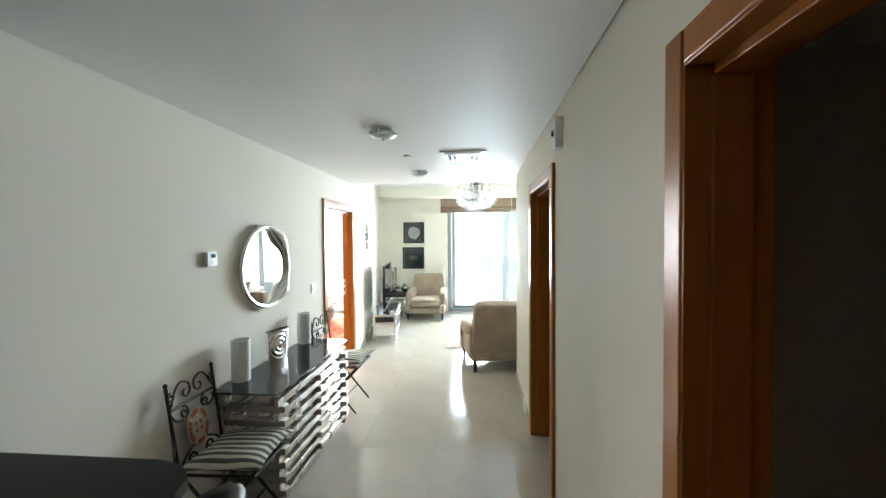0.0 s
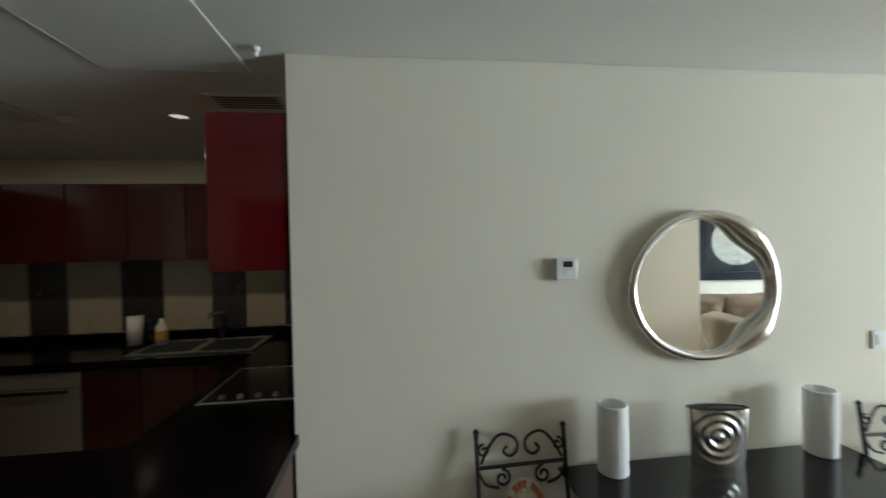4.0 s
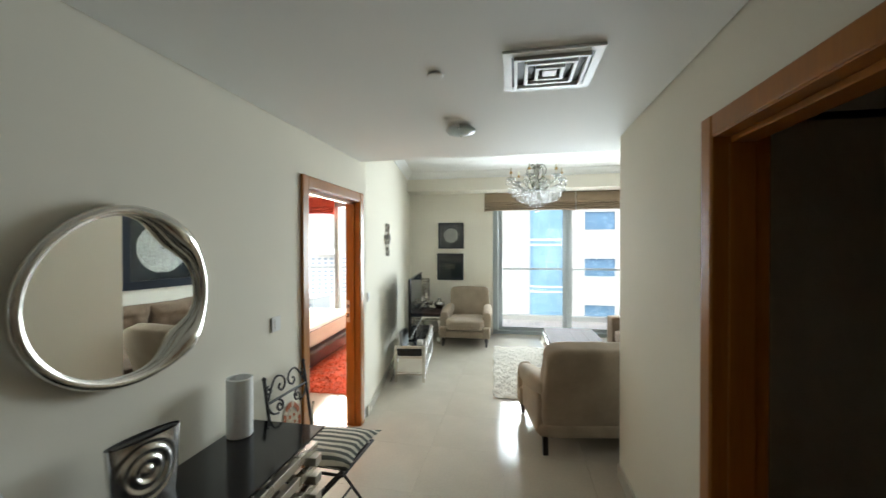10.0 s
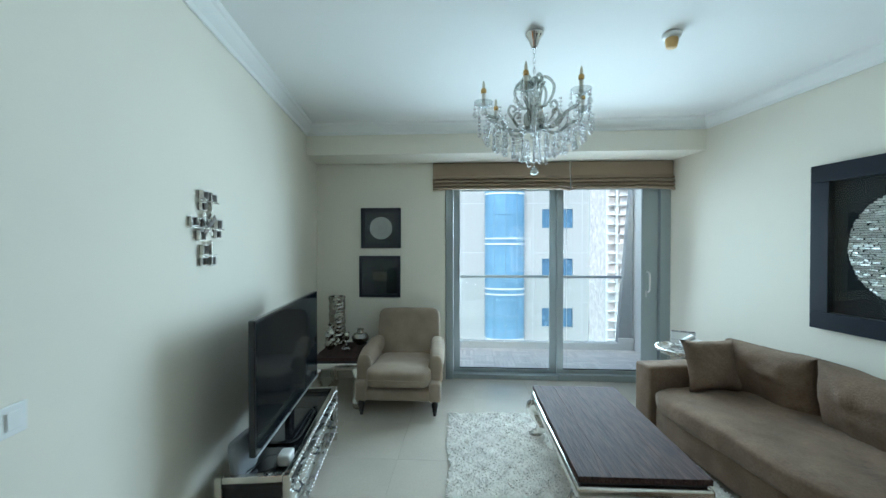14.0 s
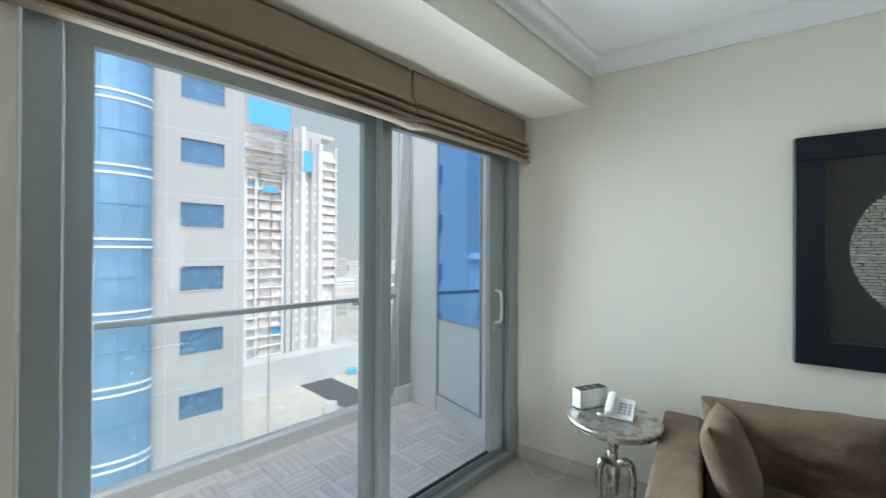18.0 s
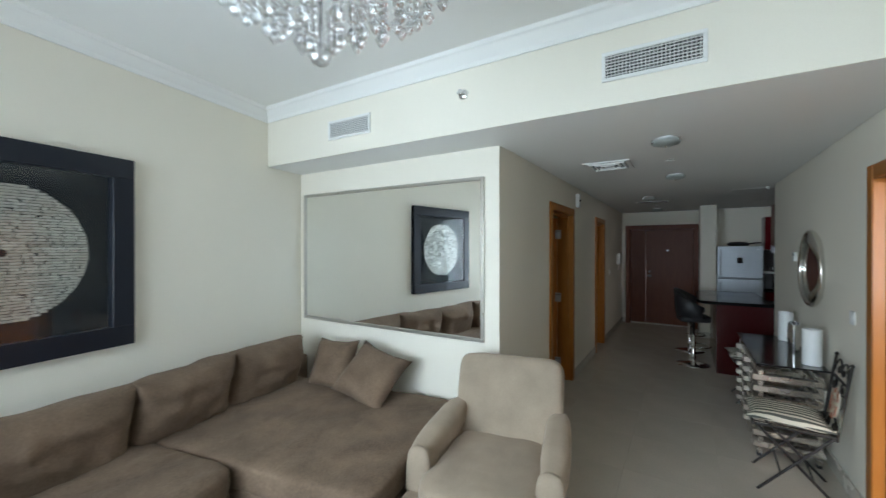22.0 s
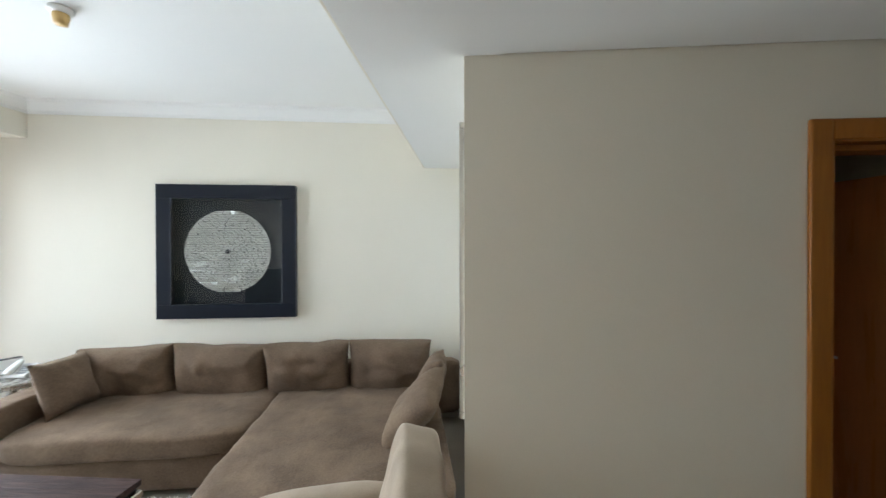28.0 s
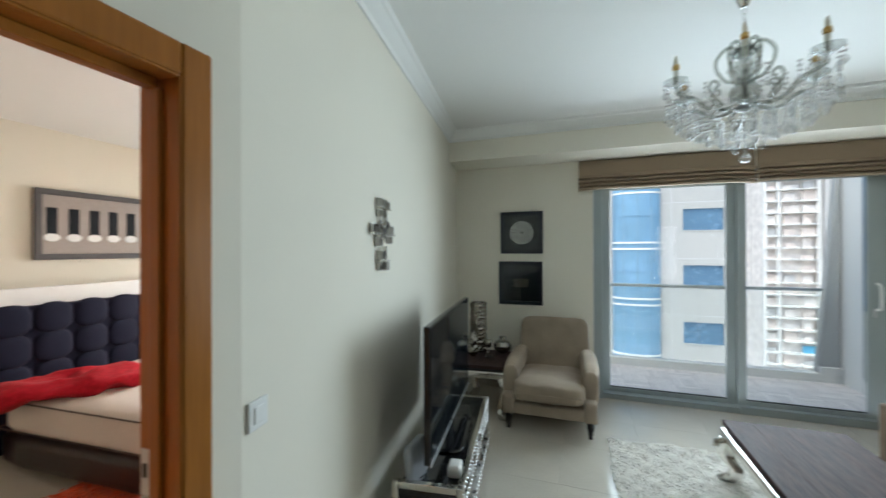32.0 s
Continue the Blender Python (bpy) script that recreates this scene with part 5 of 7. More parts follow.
for side in (1, -1):
    rows = []
    for b in range(n + 1):
        row = []
        for a in range(n + 1):
            u, v = 2 * a / n - 1, b / n
            w = 0.102 + 0.022 * v ** 0.7
            bulge = 0.036 * (1 - u * u) ** 0.5
            x, z = u * w, v * 0.235
            d = math.hypot(x - 0.012, z - 0.125) if side > 0 else 9
            ripple = 0.006 * math.sin(d * 190) * max(0, 1 - d / 0.12) ** 0.5 if d < 0.12 else 0
            row.append(bm.verts.new((x, side * (bulge + 0.001) + ripple * (1 - u ** 4), z)))
        rows.append(row)
    for p, q in zip(rows, rows[1:]):
        for a in range(n):
            bm.faces.new((p[a], p[a + 1], q[a + 1], q[a]))
bmesh.ops.remove_doubles(bm, verts=bm.verts, dist=0.0022)
bmesh.ops.recalc_face_normals(bm, faces=bm.faces)
part("body", bm, material("satin_silver", (0.88, 0.88, 0.87), 0.24, metal=1.0, rough_vary=0.03), vase, "rippled silver body", True)
# the dark inside of the vase is a solid black block
part("mouth", boxed(-0.104, 0.104, -0.012, 0.012, 0.225, 0.2335), BLACK_MATT, vase, "black block for the shade in the opening")

# ---- hall: iron chairs ----
STRIPE = material("striped_cotton", (0.62, 0.60, 0.50), 0.9, grain=0.06, scale=220, bump=0.2)
nodes, links = STRIPE.node_tree.nodes, STRIPE.node_tree.links
coords = nodes.new("ShaderNodeTexCoord")
split = nodes.new("ShaderNodeSeparateXYZ")
links.new(coords.outputs["Object"], split.inputs[0])
saw = nodes.new("ShaderNodeMath")
saw.operation = "PINGPONG"
saw.inputs[1].default_value = 0.024
links.new(split.outputs[0], saw.inputs[0])
step_node = nodes.new("ShaderNodeMath")
step_node.operation = "GREATER_THAN"
step_node.inputs[1].default_value = 0.0115
links.new(saw.outputs[0], step_node.inputs[0])
mixer = nodes.new("ShaderNodeMix")
mixer.data_type = "RGBA"
mixer.inputs[6].default_value, mixer.inputs[7].default_value = (0.60, 0.57, 0.46, 1), (0.085, 0.092, 0.075, 1)
links.new(step_node.outputs[0], mixer.inputs[0])
links.new(mixer.outputs[2], nodes["Principled BSDF"].inputs["Base Color"])
ORANGE_TILE = material("terracotta_mosaic", (0.42, 0.11, 0.035), 0.4, grain=0.2, scale=60)
CREAM_TILE = material("cream_mosaic", (0.62, 0.54, 0.40), 0.4, grain=0.12, scale=60)
MORTAR = material("mosaic_mortar", (0.55, 0.50, 0.42), 0.8, grain=0.1)


def spiral(cx, cz, r, turns, start, flip=1):
    return [(cx + r * (1 - 0.75 * k / 18) * math.cos(start + flip * turns * 2 * math.pi * k / 18), 0, cz + r * (1 - 0.75 * k / 18) * math.sin(start + flip * turns * 2 * math.pi * k / 18)) for k in range(19)]


def iron_chair(m, label):
    """Back at y = 0, facing +y."""
    top = thing("iron_chair", label, "chair", m, "wrought iron chairs")
    lean = pose(0, 0.06, 0.44, 8, 0, 0)
    back = part("backrest", tube(bmesh.new(), [(-0.185, 0, 0.33), (0.185, 0, 0.33)], 0.008, 8), IRON, top, "scrolled wrought iron back", m=lean)
    for s in (1, -1):
        part("back_post", tube(bmesh.new(), [(s * 0.185, 0, -0.02), (s * 0.185, 0, 0.46)], 0.009, 8), IRON, back)
        part("knob", lathe(bmesh.new(), [(0, 0.455), (0.011, 0.462), (0.013, 0.47), (0, 0.483)], 10, (s * 0.185, 0)), IRON, back, smooth=True)
        part("scroll", tube(bmesh.new(), curved([(s * 0.17, 0, 0.345), (s * 0.14, 0, 0.40), (s * 0.10, 0, 0.445), (s * 0.06, 0, 0.45), (s * 0.02, 0, 0.425), (s * 0.02, 0, 0.385), (s * 0.05, 0, 0.365), (s * 0.075, 0, 0.385), (s * 0.06, 0, 0.405)]), 0.006, 6), IRON, back, smooth=True)
        part("scroll", tube(bmesh.new(), spiral(s * 0.155, 0.395, 0.026, 1.2, math.pi / 2, -s), 0.005, 6), IRON, back, smooth=True)
        part("scroll", tube(bmesh.new(), spiral(s * 0.085, 0.285, 0.035, 1.3, math.pi / 2, s), 0.006, 6), IRON, back, smooth=True)
        part("scroll", tube(bmesh.new(), curved([(s * 0.18, 0, 0.31), (s * 0.15, 0, 0.265), (s * 0.10, 0, 0.25)]), 0.006, 6), IRON, back, smooth=True)
        part("scroll", tube(bmesh.new(), spiral(s * 0.075, 0.025, 0.04, 1.3, -math.pi / 2, -s), 0.006, 6), IRON, back, smooth=True)
        part("scroll", tube(bmesh.new(), curved([(s * 0.018, 0, 0.075), (s * 0.06, 0, 0.085), (s * 0.13, 0, 0.05), (s * 0.18, 0, -0.005)]), 0.006, 6), IRON, back, smooth=True)
    part("lower_rail", tube(bmesh.new(), [(-0.185, 0, -0.01), (0.185, 0, -0.01)], 0.008, 8), IRON, back)
    disc = part("medallion", lathe(bmesh.new(), [(0, -0.006), (0.088, -0.006), (0.092, 0), (0.088, 0.004), (0, 0.004)], 32), MORTAR, back, "oval mosaic medallion of orange and cream tiles", m=pose(0, 0.0, 0.17) @ Matrix.Diagonal((0.93, 1, 1.18, 1)) @ pose(0, 0, 0, -90, 0, 0))
    orange, cream = bmesh.new(), bmesh.new()
    for k in range(22):
        a, b = 2 * math.pi * (k + 0.06) / 22, 2 * math.pi * (k + 0.94) / 22
        target = cream if k % 4 == 3 else orange
        prism(target, [(0.062 * math.cos(a), 0.062 * math.sin(a)), (0.086 * math.cos(a), 0.086 * math.sin(a)), (0.086 * math.cos(b), 0.086 * math.sin(b)), (0.062 * math.cos(b), 0.062 * math.sin(b))], 0.0042, 0.008)
    for a in range(-2, 3):
        for b in range(-3, 4):
            x, y = a * 0.021, b * 0.017
            if math.hypot(x, y) < 0.052:
                prism(orange if a % 2 and b % 2 else cream, [(x - 0.009, y - 0.0075), (x + 0.009, y - 0.0075), (x + 0.009, y + 0.0075), (x - 0.009, y + 0.0075)], 0.0042, 0.0078)
    tagged(part("tiles", orange, ORANGE_TILE, disc, "orange mosaic tiles"), kind="stuff")
    tagged(part("tiles", cream, CREAM_TILE, disc, "cream mosaic tiles"), kind="stuff")
    part("seat_frame", tube(bmesh.new(), [(-0.19, 0.07, 0.44), (0.19, 0.07, 0.44), (0.19, 0.47, 0.44), (-0.19, 0.47, 0.44)], 0.009, 8, True), IRON, top)
    for k in range(5):
        part("seat_bar", tube(bmesh.new(), [(-0.14 + 0.07 * k, 0.07, 0.44), (-0.14 + 0.07 * k, 0.47, 0.44)], 0.005, 6), IRON, top)
    for s in (1, -1):
        part("leg", tube(bmesh.new(), [(s * 0.19, 0.08, 0.43), (s * 0.19, 0.45, 0.0)], 0.009, 8), IRON, top)
        part("leg", tube(bmesh.new(), [(s * 0.168, 0.45, 0.43), (s * 0.168, 0.05, 0.0)], 0.009, 8), IRON, top)
    part("stretcher", tube(bmesh.new(), [(-0.19, 0.33, 0.14), (0.19, 0.33, 0.14)], 0.007, 8), IRON, top)
    part("stretcher", tube(bmesh.new(), [(-0.168, 0.16, 0.12), (0.168, 0.16, 0.12)], 0.007, 8), IRON, top)
    return top


def seat_pad(m, label):
    pad = tagged(part("seat_cushion", pillow(0.455, 0.455, 0.08, 4), STRIPE, smooth=True, m=m @ pose(0, 0, 0, -90, 0, 0)), label, "cushion", "striped seat pads")
    for s in (1, -1):
        part("tie", tube(bmesh.new(), [(s * 0.19, 0.0, -0.20), (s * 0.205, -0.02, -0.23), (s * 0.20, -0.10, -0.235), (s * 0.21, -0.16, -0.23)], 0.006, 5), STRIPE, pad)
    return pad


for y, wob, lab in ((2.45, 2, "kitchen"), (4.205, -3, "bedroom")):
    m = pose(0.03 if wob > 0 else 0.055, y, 0, 0, 0, -90 + wob)
    iron_chair(m, f"black iron folding chair with mosaic back, {lab} side of console")
    seat_pad(m @ pose(0, 0.285, 0.484, 2, 0, 0), "striped cream and grey seat pad tied to an iron chair")

# ---- hall: fittings ----
thermo = thing("thermostat", "white wall thermostat with a small grey display", "thermostat", pose(0.001, 2.66, 1.547, 0, 0, -90))
part("body", boxed(-0.045, 0.045, 0, 0.026, -0.045, 0.045, 0.004), WHITE, thermo)
part("display", boxed(-0.026, 0.014, 0.0262, 0.0275, 0.008, 0.032), MOUNT, thermo, "grey display")
part("button", boxed(-0.012, 0.006, 0.0262, 0.029, -0.024, -0.012, 0.001), WHITE, thermo)
alarm = thing("alarm_speaker", "white wall alarm box with a dark lens near the ceiling", "alarm", pose(2.119, 2.58, 2.235, 0, 0, 90))
part("body", boxed(-0.04, 0.04, 0, 0.045, -0.085, 0.085, 0.006), WHITE, alarm)
part("lens", lathe(bmesh.new(), [(0.018, 0), (0.015, 0.01), (0, 0.013)], 16), BLACK, alarm, m=pose(0, 0.0451, 0.0, -90, 0, 0))
inter = thing("intercom", "white intercom handset on the hall wall near the entrance", "intercom", pose(2.119, -0.98, 1.40, 0, 0, 90))
part("base", boxed(-0.045, 0.045, 0, 0.025, -0.11, 0.11, 0.006), WHITE, inter)
part("handset", soft(0.025, 0.022, 0.115, 4, 6), WHITE, inter, smooth=True, m=pose(0.015, 0.05, 0.01))
part("cord", tube(bmesh.new(), [(0.01 + 0.01 * math.cos(k * 1.5), 0.035 + 0.01 * math.sin(k * 1.5), -0.10 - 0.11 * math.sin(k / 30 * math.pi)) for k in range(31)], 0.003, 5), WHITE, inter)
switch(pose(2.119, -0.05, 1.18, 0, 0, 90), "white light switch on the hall wall near the entrance")
FROST = material("frosted_bowl", (0.62, 0.68, 0.65), 0.35, grain=0.03)
FROST.node_tree.nodes["Principled BSDF"].inputs["Transmission Weight"].default_value = 0.75


def flush_lamp(x, y, label):
    top = thing("ceiling_lamp", label, "ceiling lamp", pose(x, y, HALL), "round ceiling lamps")
    part("shade", lathe(bmesh.new(), [(0.092, -0.018), (0.094, -0.026), (0.085, -0.040), (0.05, -0.052), (0, -0.056)], 36), FROST, top, "frosted glass bowl", True)
    part("plate", lathe(bmesh.new(), [(0, -0.001), (0.07, -0.001), (0.07, -0.016), (0.092, -0.0175), (0, -0.0176)], 30), WHITE, top)
    for k in range(3):
        a = 0.5 + 2.094 * k
        part("clip", boxed(-0.008, 0.008, -0.006, 0.008, -0.036, -0.012, 0.002), CHROME, top, "chrome clip", m=Matrix.Translation((0.092 * math.cos(a), 0.092 * math.sin(a), 0)) @ pose(0, 0, 0, 0, 0, math.degrees(a) - 90))
    part("finial", lathe(bmesh.new(), [(0.009, -0.055), (0.008, -0.062), (0, -0.066)], 12), CHROME, top)
    return top


for x, y in ((1.02, 3.01), (1.05, 4.60), (1.39, 1.14), (1.39, -0.90)):
    flush_lamp(x, y, "round frosted glass ceiling lamp with chrome clips, unlit")


def diffuser(x, y, size, label):
    top = thing("air_diffuser", label, "air diffuser", pose(x, y, HALL))
    part("backing", boxed(-size / 2 + 0.03, size / 2 - 0.03, -size / 2 + 0.03, size / 2 - 0.03, -0.004, -0.001), BLACK_MATT, top)
    for n in range(4):
        o = size / 2 - n * 0.045
        w = 0.035 if n == 0 else 0.014
        z0, z1 = (-0.012, -0.002) if n == 0 else (-0.022, -0.0045)
        for a in range(4):
            bm = prism(bmesh.new(), [(-o, -o), (o, -o), (o - w, -o + w), (-o + w, -o + w)], z0, z1)
            part("vane", bm, WHITE, top, m=pose(0, 0, 0, 0, 0, 90 * a))
    part("core", boxed(-0.03, 0.03, -0.03, 0.03, -0.02, -0.005, 0.002), WHITE, top)
    return top


diffuser(1.54, 3.855, 0.39, "square white four-way ceiling air diffuser")
diffuser(-0.72, -0.11, 0.36, "square white ceiling air diffuser in the kitchen")
line = thing("line_diffuser", "slim white slot air diffuser in the hall ceiling", "air diffuser", pose(1.39, 0.42, HALL))
part("frame", boxed(-0.24, 0.24, -0.08, 0.08, -0.010, -0.001, 0.002), WHITE, line)
for k in range(4):
    part("slot", boxed(-0.21, 0.21, -0.058 + k * 0.034, -0.04 + k * 0.034, -0.0125, -0.0105), BLACK_MATT, line)
for x, y, r in ((1.045, 3.81, 0.034), (-0.80, 0.20, 0.05), (0.05, 1.47, 0.014), (1.37, -0.25, 0.034)):
    dome = thing("smoke_detector" if r > 0.03 else "ceiling_sprinkler", "small white round ceiling detector" if r > 0.03 else "small white ceiling sprinkler cover", "detector" if r > 0.03 else "sprinkler", pose(x, y, HALL))
    if r == 0.034:
        part("rim", lathe(bmesh.new(), [(0, -0.001), (r * 0.8, -0.001), (r * 0.8, -0.007), (0, -0.007)], 20), BLACK_MATT, dome)
        part("cover", lathe(bmesh.new(), [(0, -0.0071), (r * 1.1, -0.0071), (r * 1.1, -0.010), (r * 0.9, -0.013), (0, -0.014)], 24), WHITE, dome)
        continue
    part("base", lathe(bmesh.new(), [(0, -0.001), (r, -0.001), (r, -0.014), (r * 0.8, -0.022), (0, -0.022)], 20), WHITE, dome, smooth=True)
    part("cap", lathe(bmesh.new(), [(r * 0.55, -0.0221), (r * 0.5, -0.036), (0, -0.038)], 16), WHITE, dome, smooth=True)
for name, x0, x1, y0, y1 in (("access_panel", -0.17, 0.40, 0.81, 1.38), ("access_panel", -0.35, -0.07, -0.67, -0.33)):
    top = thing(name, "flush white access panel in the kitchen ceiling", "access panel", pose(0, 0, HALL))
    part("panel", boxed(x0 + 0.008, x1 - 0.008, y0 + 0.008, y1 - 0.008, -0.004, -0.001), CEILING, top)
    for a, b, c, d in ((x0, x1, y0, y0 + 0.006), (x0, x1, y1 - 0.006, y1), (x0, x0 + 0.006, y0 + 0.006, y1 - 0.006), (x1 - 0.006, x1, y0 + 0.006, y1 - 0.006)):
        part("edge_trim", boxed(a, b, c, d, -0.0045, -0.0005), CEILING, top)
LIT = material("lit_lamp_glass", (0.8, 0.78, 0.7), 0.4)
LIT.node_tree.nodes["Principled BSDF"].inputs["Emission Color"].default_value = (1.0, 0.9, 0.72, 1)
LIT.node_tree.nodes["Principled BSDF"].inputs["Emission Strength"].default_value = 0.22
for x, y in ((-0.76, 0.79), (-0.70, -0.46)):
    top = thing("downlight", "recessed round steel downlight, dimly lit", "downlight", pose(x, y, HALL), "kitchen downlights")
    part("trim", lathe(bmesh.new(), [(0.05, -0.002), (0.062, -0.002), (0.062, -0.007), (0.052, -0.010), (0.048, -0.004)], 28), CHROME, top, smooth=True)
    part("lamp", lathe(bmesh.new(), [(0, -0.003), (0.049, -0.003), (0.03, -0.0055), (0, -0.006)], 24), LIT, top, "dimly lit lamp", True)
vent = thing("cooker_vent", "white slatted vent above the cooker cabinet", "air grille", pose(-0.50, 1.25, HALL, 90, 0, 90))
part("frame", boxed(-0.18, 0.18, -0.002, 0.010, -0.10, 0.10, 0.002), WHITE, vent, m=pose(0, -0.011, 0))
for k in range(5):
    part("slot", boxed(-0.15, 0.15, -0.0145, -0.0135, -0.075 + k * 0.034, -0.06 + k * 0.034), BLACK_MATT, vent)

# ---- kitchen ----
RED = material("red_gloss_lacquer", (0.105, 0.0045, 0.009), 0.12, grain=0.04, scale=30, rough_vary=0.02)
MAROON = material("maroon_gloss_lacquer", (0.045, 0.006, 0.007), 0.15, grain=0.06, scale=30)
GRANITE = material("black_granite", (0.004, 0.004, 0.0045), 0.18, grain=0.5, scale=160, rough_vary=0.03)
GRANITE.node_tree.nodes["Principled BSDF"].inputs["Specular IOR Level"].default_value = 0.09
BEIGE_TILE = material("beige_splash_tile", (0.46, 0.42, 0.32), 0.3, grain=0.05, scale=40)
DARK_TILE = material("dark_splash_tile", (0.045, 0.042, 0.045), 0.25, grain=0.1, scale=40)
INNER = material("carcass_brown", (0.05, 0.028, 0.024), 0.5, grain=0.1)


def cabinet(name, m, w, h, d, doors, label, front, handle="none", group=""):
    """Local x 0..w, front at y = 0, back at y = -d, from z = 0 to h."""
    top = thing(name, label, "cabinet", m, group)
    part("body", boxed(0.001, w - 0.001, -d, -0.021, 0.0, h, 0.002, 1), INNER if front is not RED else MAROON, top)
    step = w / doors
    for k in range(doors):
        door = part("door", boxed(k * step + 0.002, (k + 1) * step - 0.002, -0.02, 0, 0.002, h - 0.002, 0.003), front, top)
        if handle == "wide":
            part("handle", tube(bmesh.new(), [((k + 0.3) * step, 0.0, h - 0.1), ((k + 0.31) * step, 0.028, h - 0.1), ((k + 0.69) * step, 0.028, h - 0.1), ((k + 0.7) * step, 0.0, h - 0.1)], 0.006, 6), STEEL, door)
    return top


for k in range(2):
    cabinet("wall_cabinet", pose(-0.29 - 0.645 * k, -1.25, 1.60, 0, 0, 0) @ Matrix.Translation((-0.645, 0, 0)), 0.645, 0.59, 0.345, 2, "glossy red kitchen wall cabinet with plain flat doors", RED, "none", "red wall cabinets")
for k in range(3):
    cabinet("wall_cabinet", pose(-1.58, -1.24 + 0.82 * k, 1.58, 0, 0, 90) @ Matrix.Translation((0, 0, 0)) @ pose(0.82, 0, 0, 0, 0, 180), 0.82, 0.575, 0.345, 2, "dark maroon kitchen wall cabinet above the sink", MAROON, "none", "maroon wall cabinets")
cooker = cabinet("cooker_cabinet", pose(-0.03, 1.26, 1.575, 0, 0, 180), 1.50, 0.60, 0.295, 3, "glossy red wall cabinet over the cooker", RED, "none")
part("end_panel", boxed(-0.022, -0.0005, -0.296, 0.002, -0.002, 0.603, 0.002, 1), RED, cooker)

single("paper_note", boxed(-0.055, 0.055, 0.0005, 0.002, -0.075, 0.075), material("faded_notice", (0.20, 0.10, 0.10), 0.5, grain=0.05), "faded paper notice stuck on the red cabinet door", "notice", pose(-0.86, -1.25, 1.70))

# base units: dishwasher, sink run, cooker run
for k, (y0, y1) in enumerate(((-0.16, 0.20), (0.20, 0.56), (0.56, 0.95))):
    cabinet("base_cabinet", pose(-1.33, y0, 0.10, 0, 0, -90) @ pose(-(y1 - y0), 0, 0), y1 - y0, 0.76, 0.56, 1, "glossy maroon base cabinet under the sink counter", MAROON, "none", "base cabinets")
cabinet("base_cabinet", pose(-0.26, -1.0, 0.10) @ Matrix.Translation((-0.52, 0, 0)), 0.52, 0.76, 0.58, 1, "glossy red drawer unit beside the fridge", RED, "wide", "base cabinets")
cabinet("base_cabinet", pose(-0.78, -1.0, 0.10) @ Matrix.Translation((-0.54, 0, 0)), 0.54, 0.76, 0.58, 1, "glossy maroon corner base cabinet", MAROON, "wide", "base cabinets")
cabinet("base_cabinet", pose(-0.005, 0.97, 0.10, 0, 0, 180), 1.30, 0.76, 0.58, 2, "dark base cabinet under the cooker counter", MAROON, "wide", "base cabinets")
dish = thing("dishwasher", "stainless steel dishwasher under the black counter", "dishwasher", pose(-1.33, -0.17, 0, 0, 0, 90) @ pose(0, 0, 0, 0, 0, 180))
part("body", boxed(0.0, 0.625, -0.56, -0.02, 0.03, 0.85), BLACK_MATT, dish)
DISH_STEEL = material("satin_dishwasher_steel", (0.34, 0.32, 0.29), 0.42, metal=0.6, grain=0.03, scale=120)
part("door", boxed(0.003, 0.622, -0.02, 0.004, 0.10, 0.74, 0.005), DISH_STEEL, dish)
part("control_panel", boxed(0.003, 0.622, -0.02, 0.004, 0.745, 0.85, 0.005), DISH_STEEL, dish)
part("handle", boxed(0.07, 0.555, 0.0045, 0.03, 0.715, 0.735, 0.006), BLACK, dish)
tops = thing("kitchen_worktop", "black granite kitchen worktop with upstand", "worktop", pose(0, 0, 0))
part("slab", boxed(-1.93, -1.30, -1.60, 1.555, 0.88, 0.92, 0.003), GRANITE, tops)
part("slab", boxed(-1.299, -0.245, -1.60, -0.97, 0.88, 0.92, 0.003), GRANITE, tops)
part("slab", boxed(-1.299, -0.002, 0.94, 1.555, 0.88, 0.92, 0.003), GRANITE, tops)
part("upstand", boxed(-1.928, -1.91, -1.58, 1.555, 0.921, 0.985), GRANITE, tops)
part("upstand", boxed(-1.90, -0.245, -1.598, -1.58, 0.921, 0.985), GRANITE, tops)
part("upstand", boxed(-1.90, -0.01, 1.537, 1.555, 0.921, 0.985), GRANITE, tops)
splash = structure("splashback", boxed(-1.929, -1.922, -1.55, 1.55, 0.99, 1.575), MORTAR, "splashback of tall beige and dark tiles", "splashback")
edges = (-1.58, -1.389, -0.953, -0.671, -0.276, 0.044, 0.423, 0.693, 1.006, 1.30, 1.54)
for k, (a, b) in enumerate(zip(edges, edges[1:])):
    part("tile", boxed(-1.9215, -1.912, a + 0.002, b - 0.002, 0.992, 1.575, 0.001, 1), BEIGE_TILE if k % 2 else DARK_TILE, splash)
edges = (-1.90, -1.75, -1.42, -1.12, -0.72, -0.30)
for k, (a, b) in enumerate(zip(edges, edges[1:])):
    part("tile", boxed(a + 0.002, b - 0.002, -1.599, -1.588, 0.992, 1.595, 0.001, 1), BEIGE_TILE if k % 2 else DARK_TILE, splash)
sink = thing("sink", "stainless steel double sink set in the worktop", "sink", pose(-1.60, 0.50, 0.9205))
for x0, x1, y0, y1 in ((-0.22, 0.22, -0.43, -0.39), (-0.22, 0.22, 0.39, 0.43), (-0.22, -0.18, -0.39, 0.39), (0.18, 0.22, -0.39, 0.39), (-0.18, 0.18, -0.03, 0.03)):
    part("rim", boxed(x0, x1, y0, y1, 0, 0.012, 0.003), STEEL, sink)
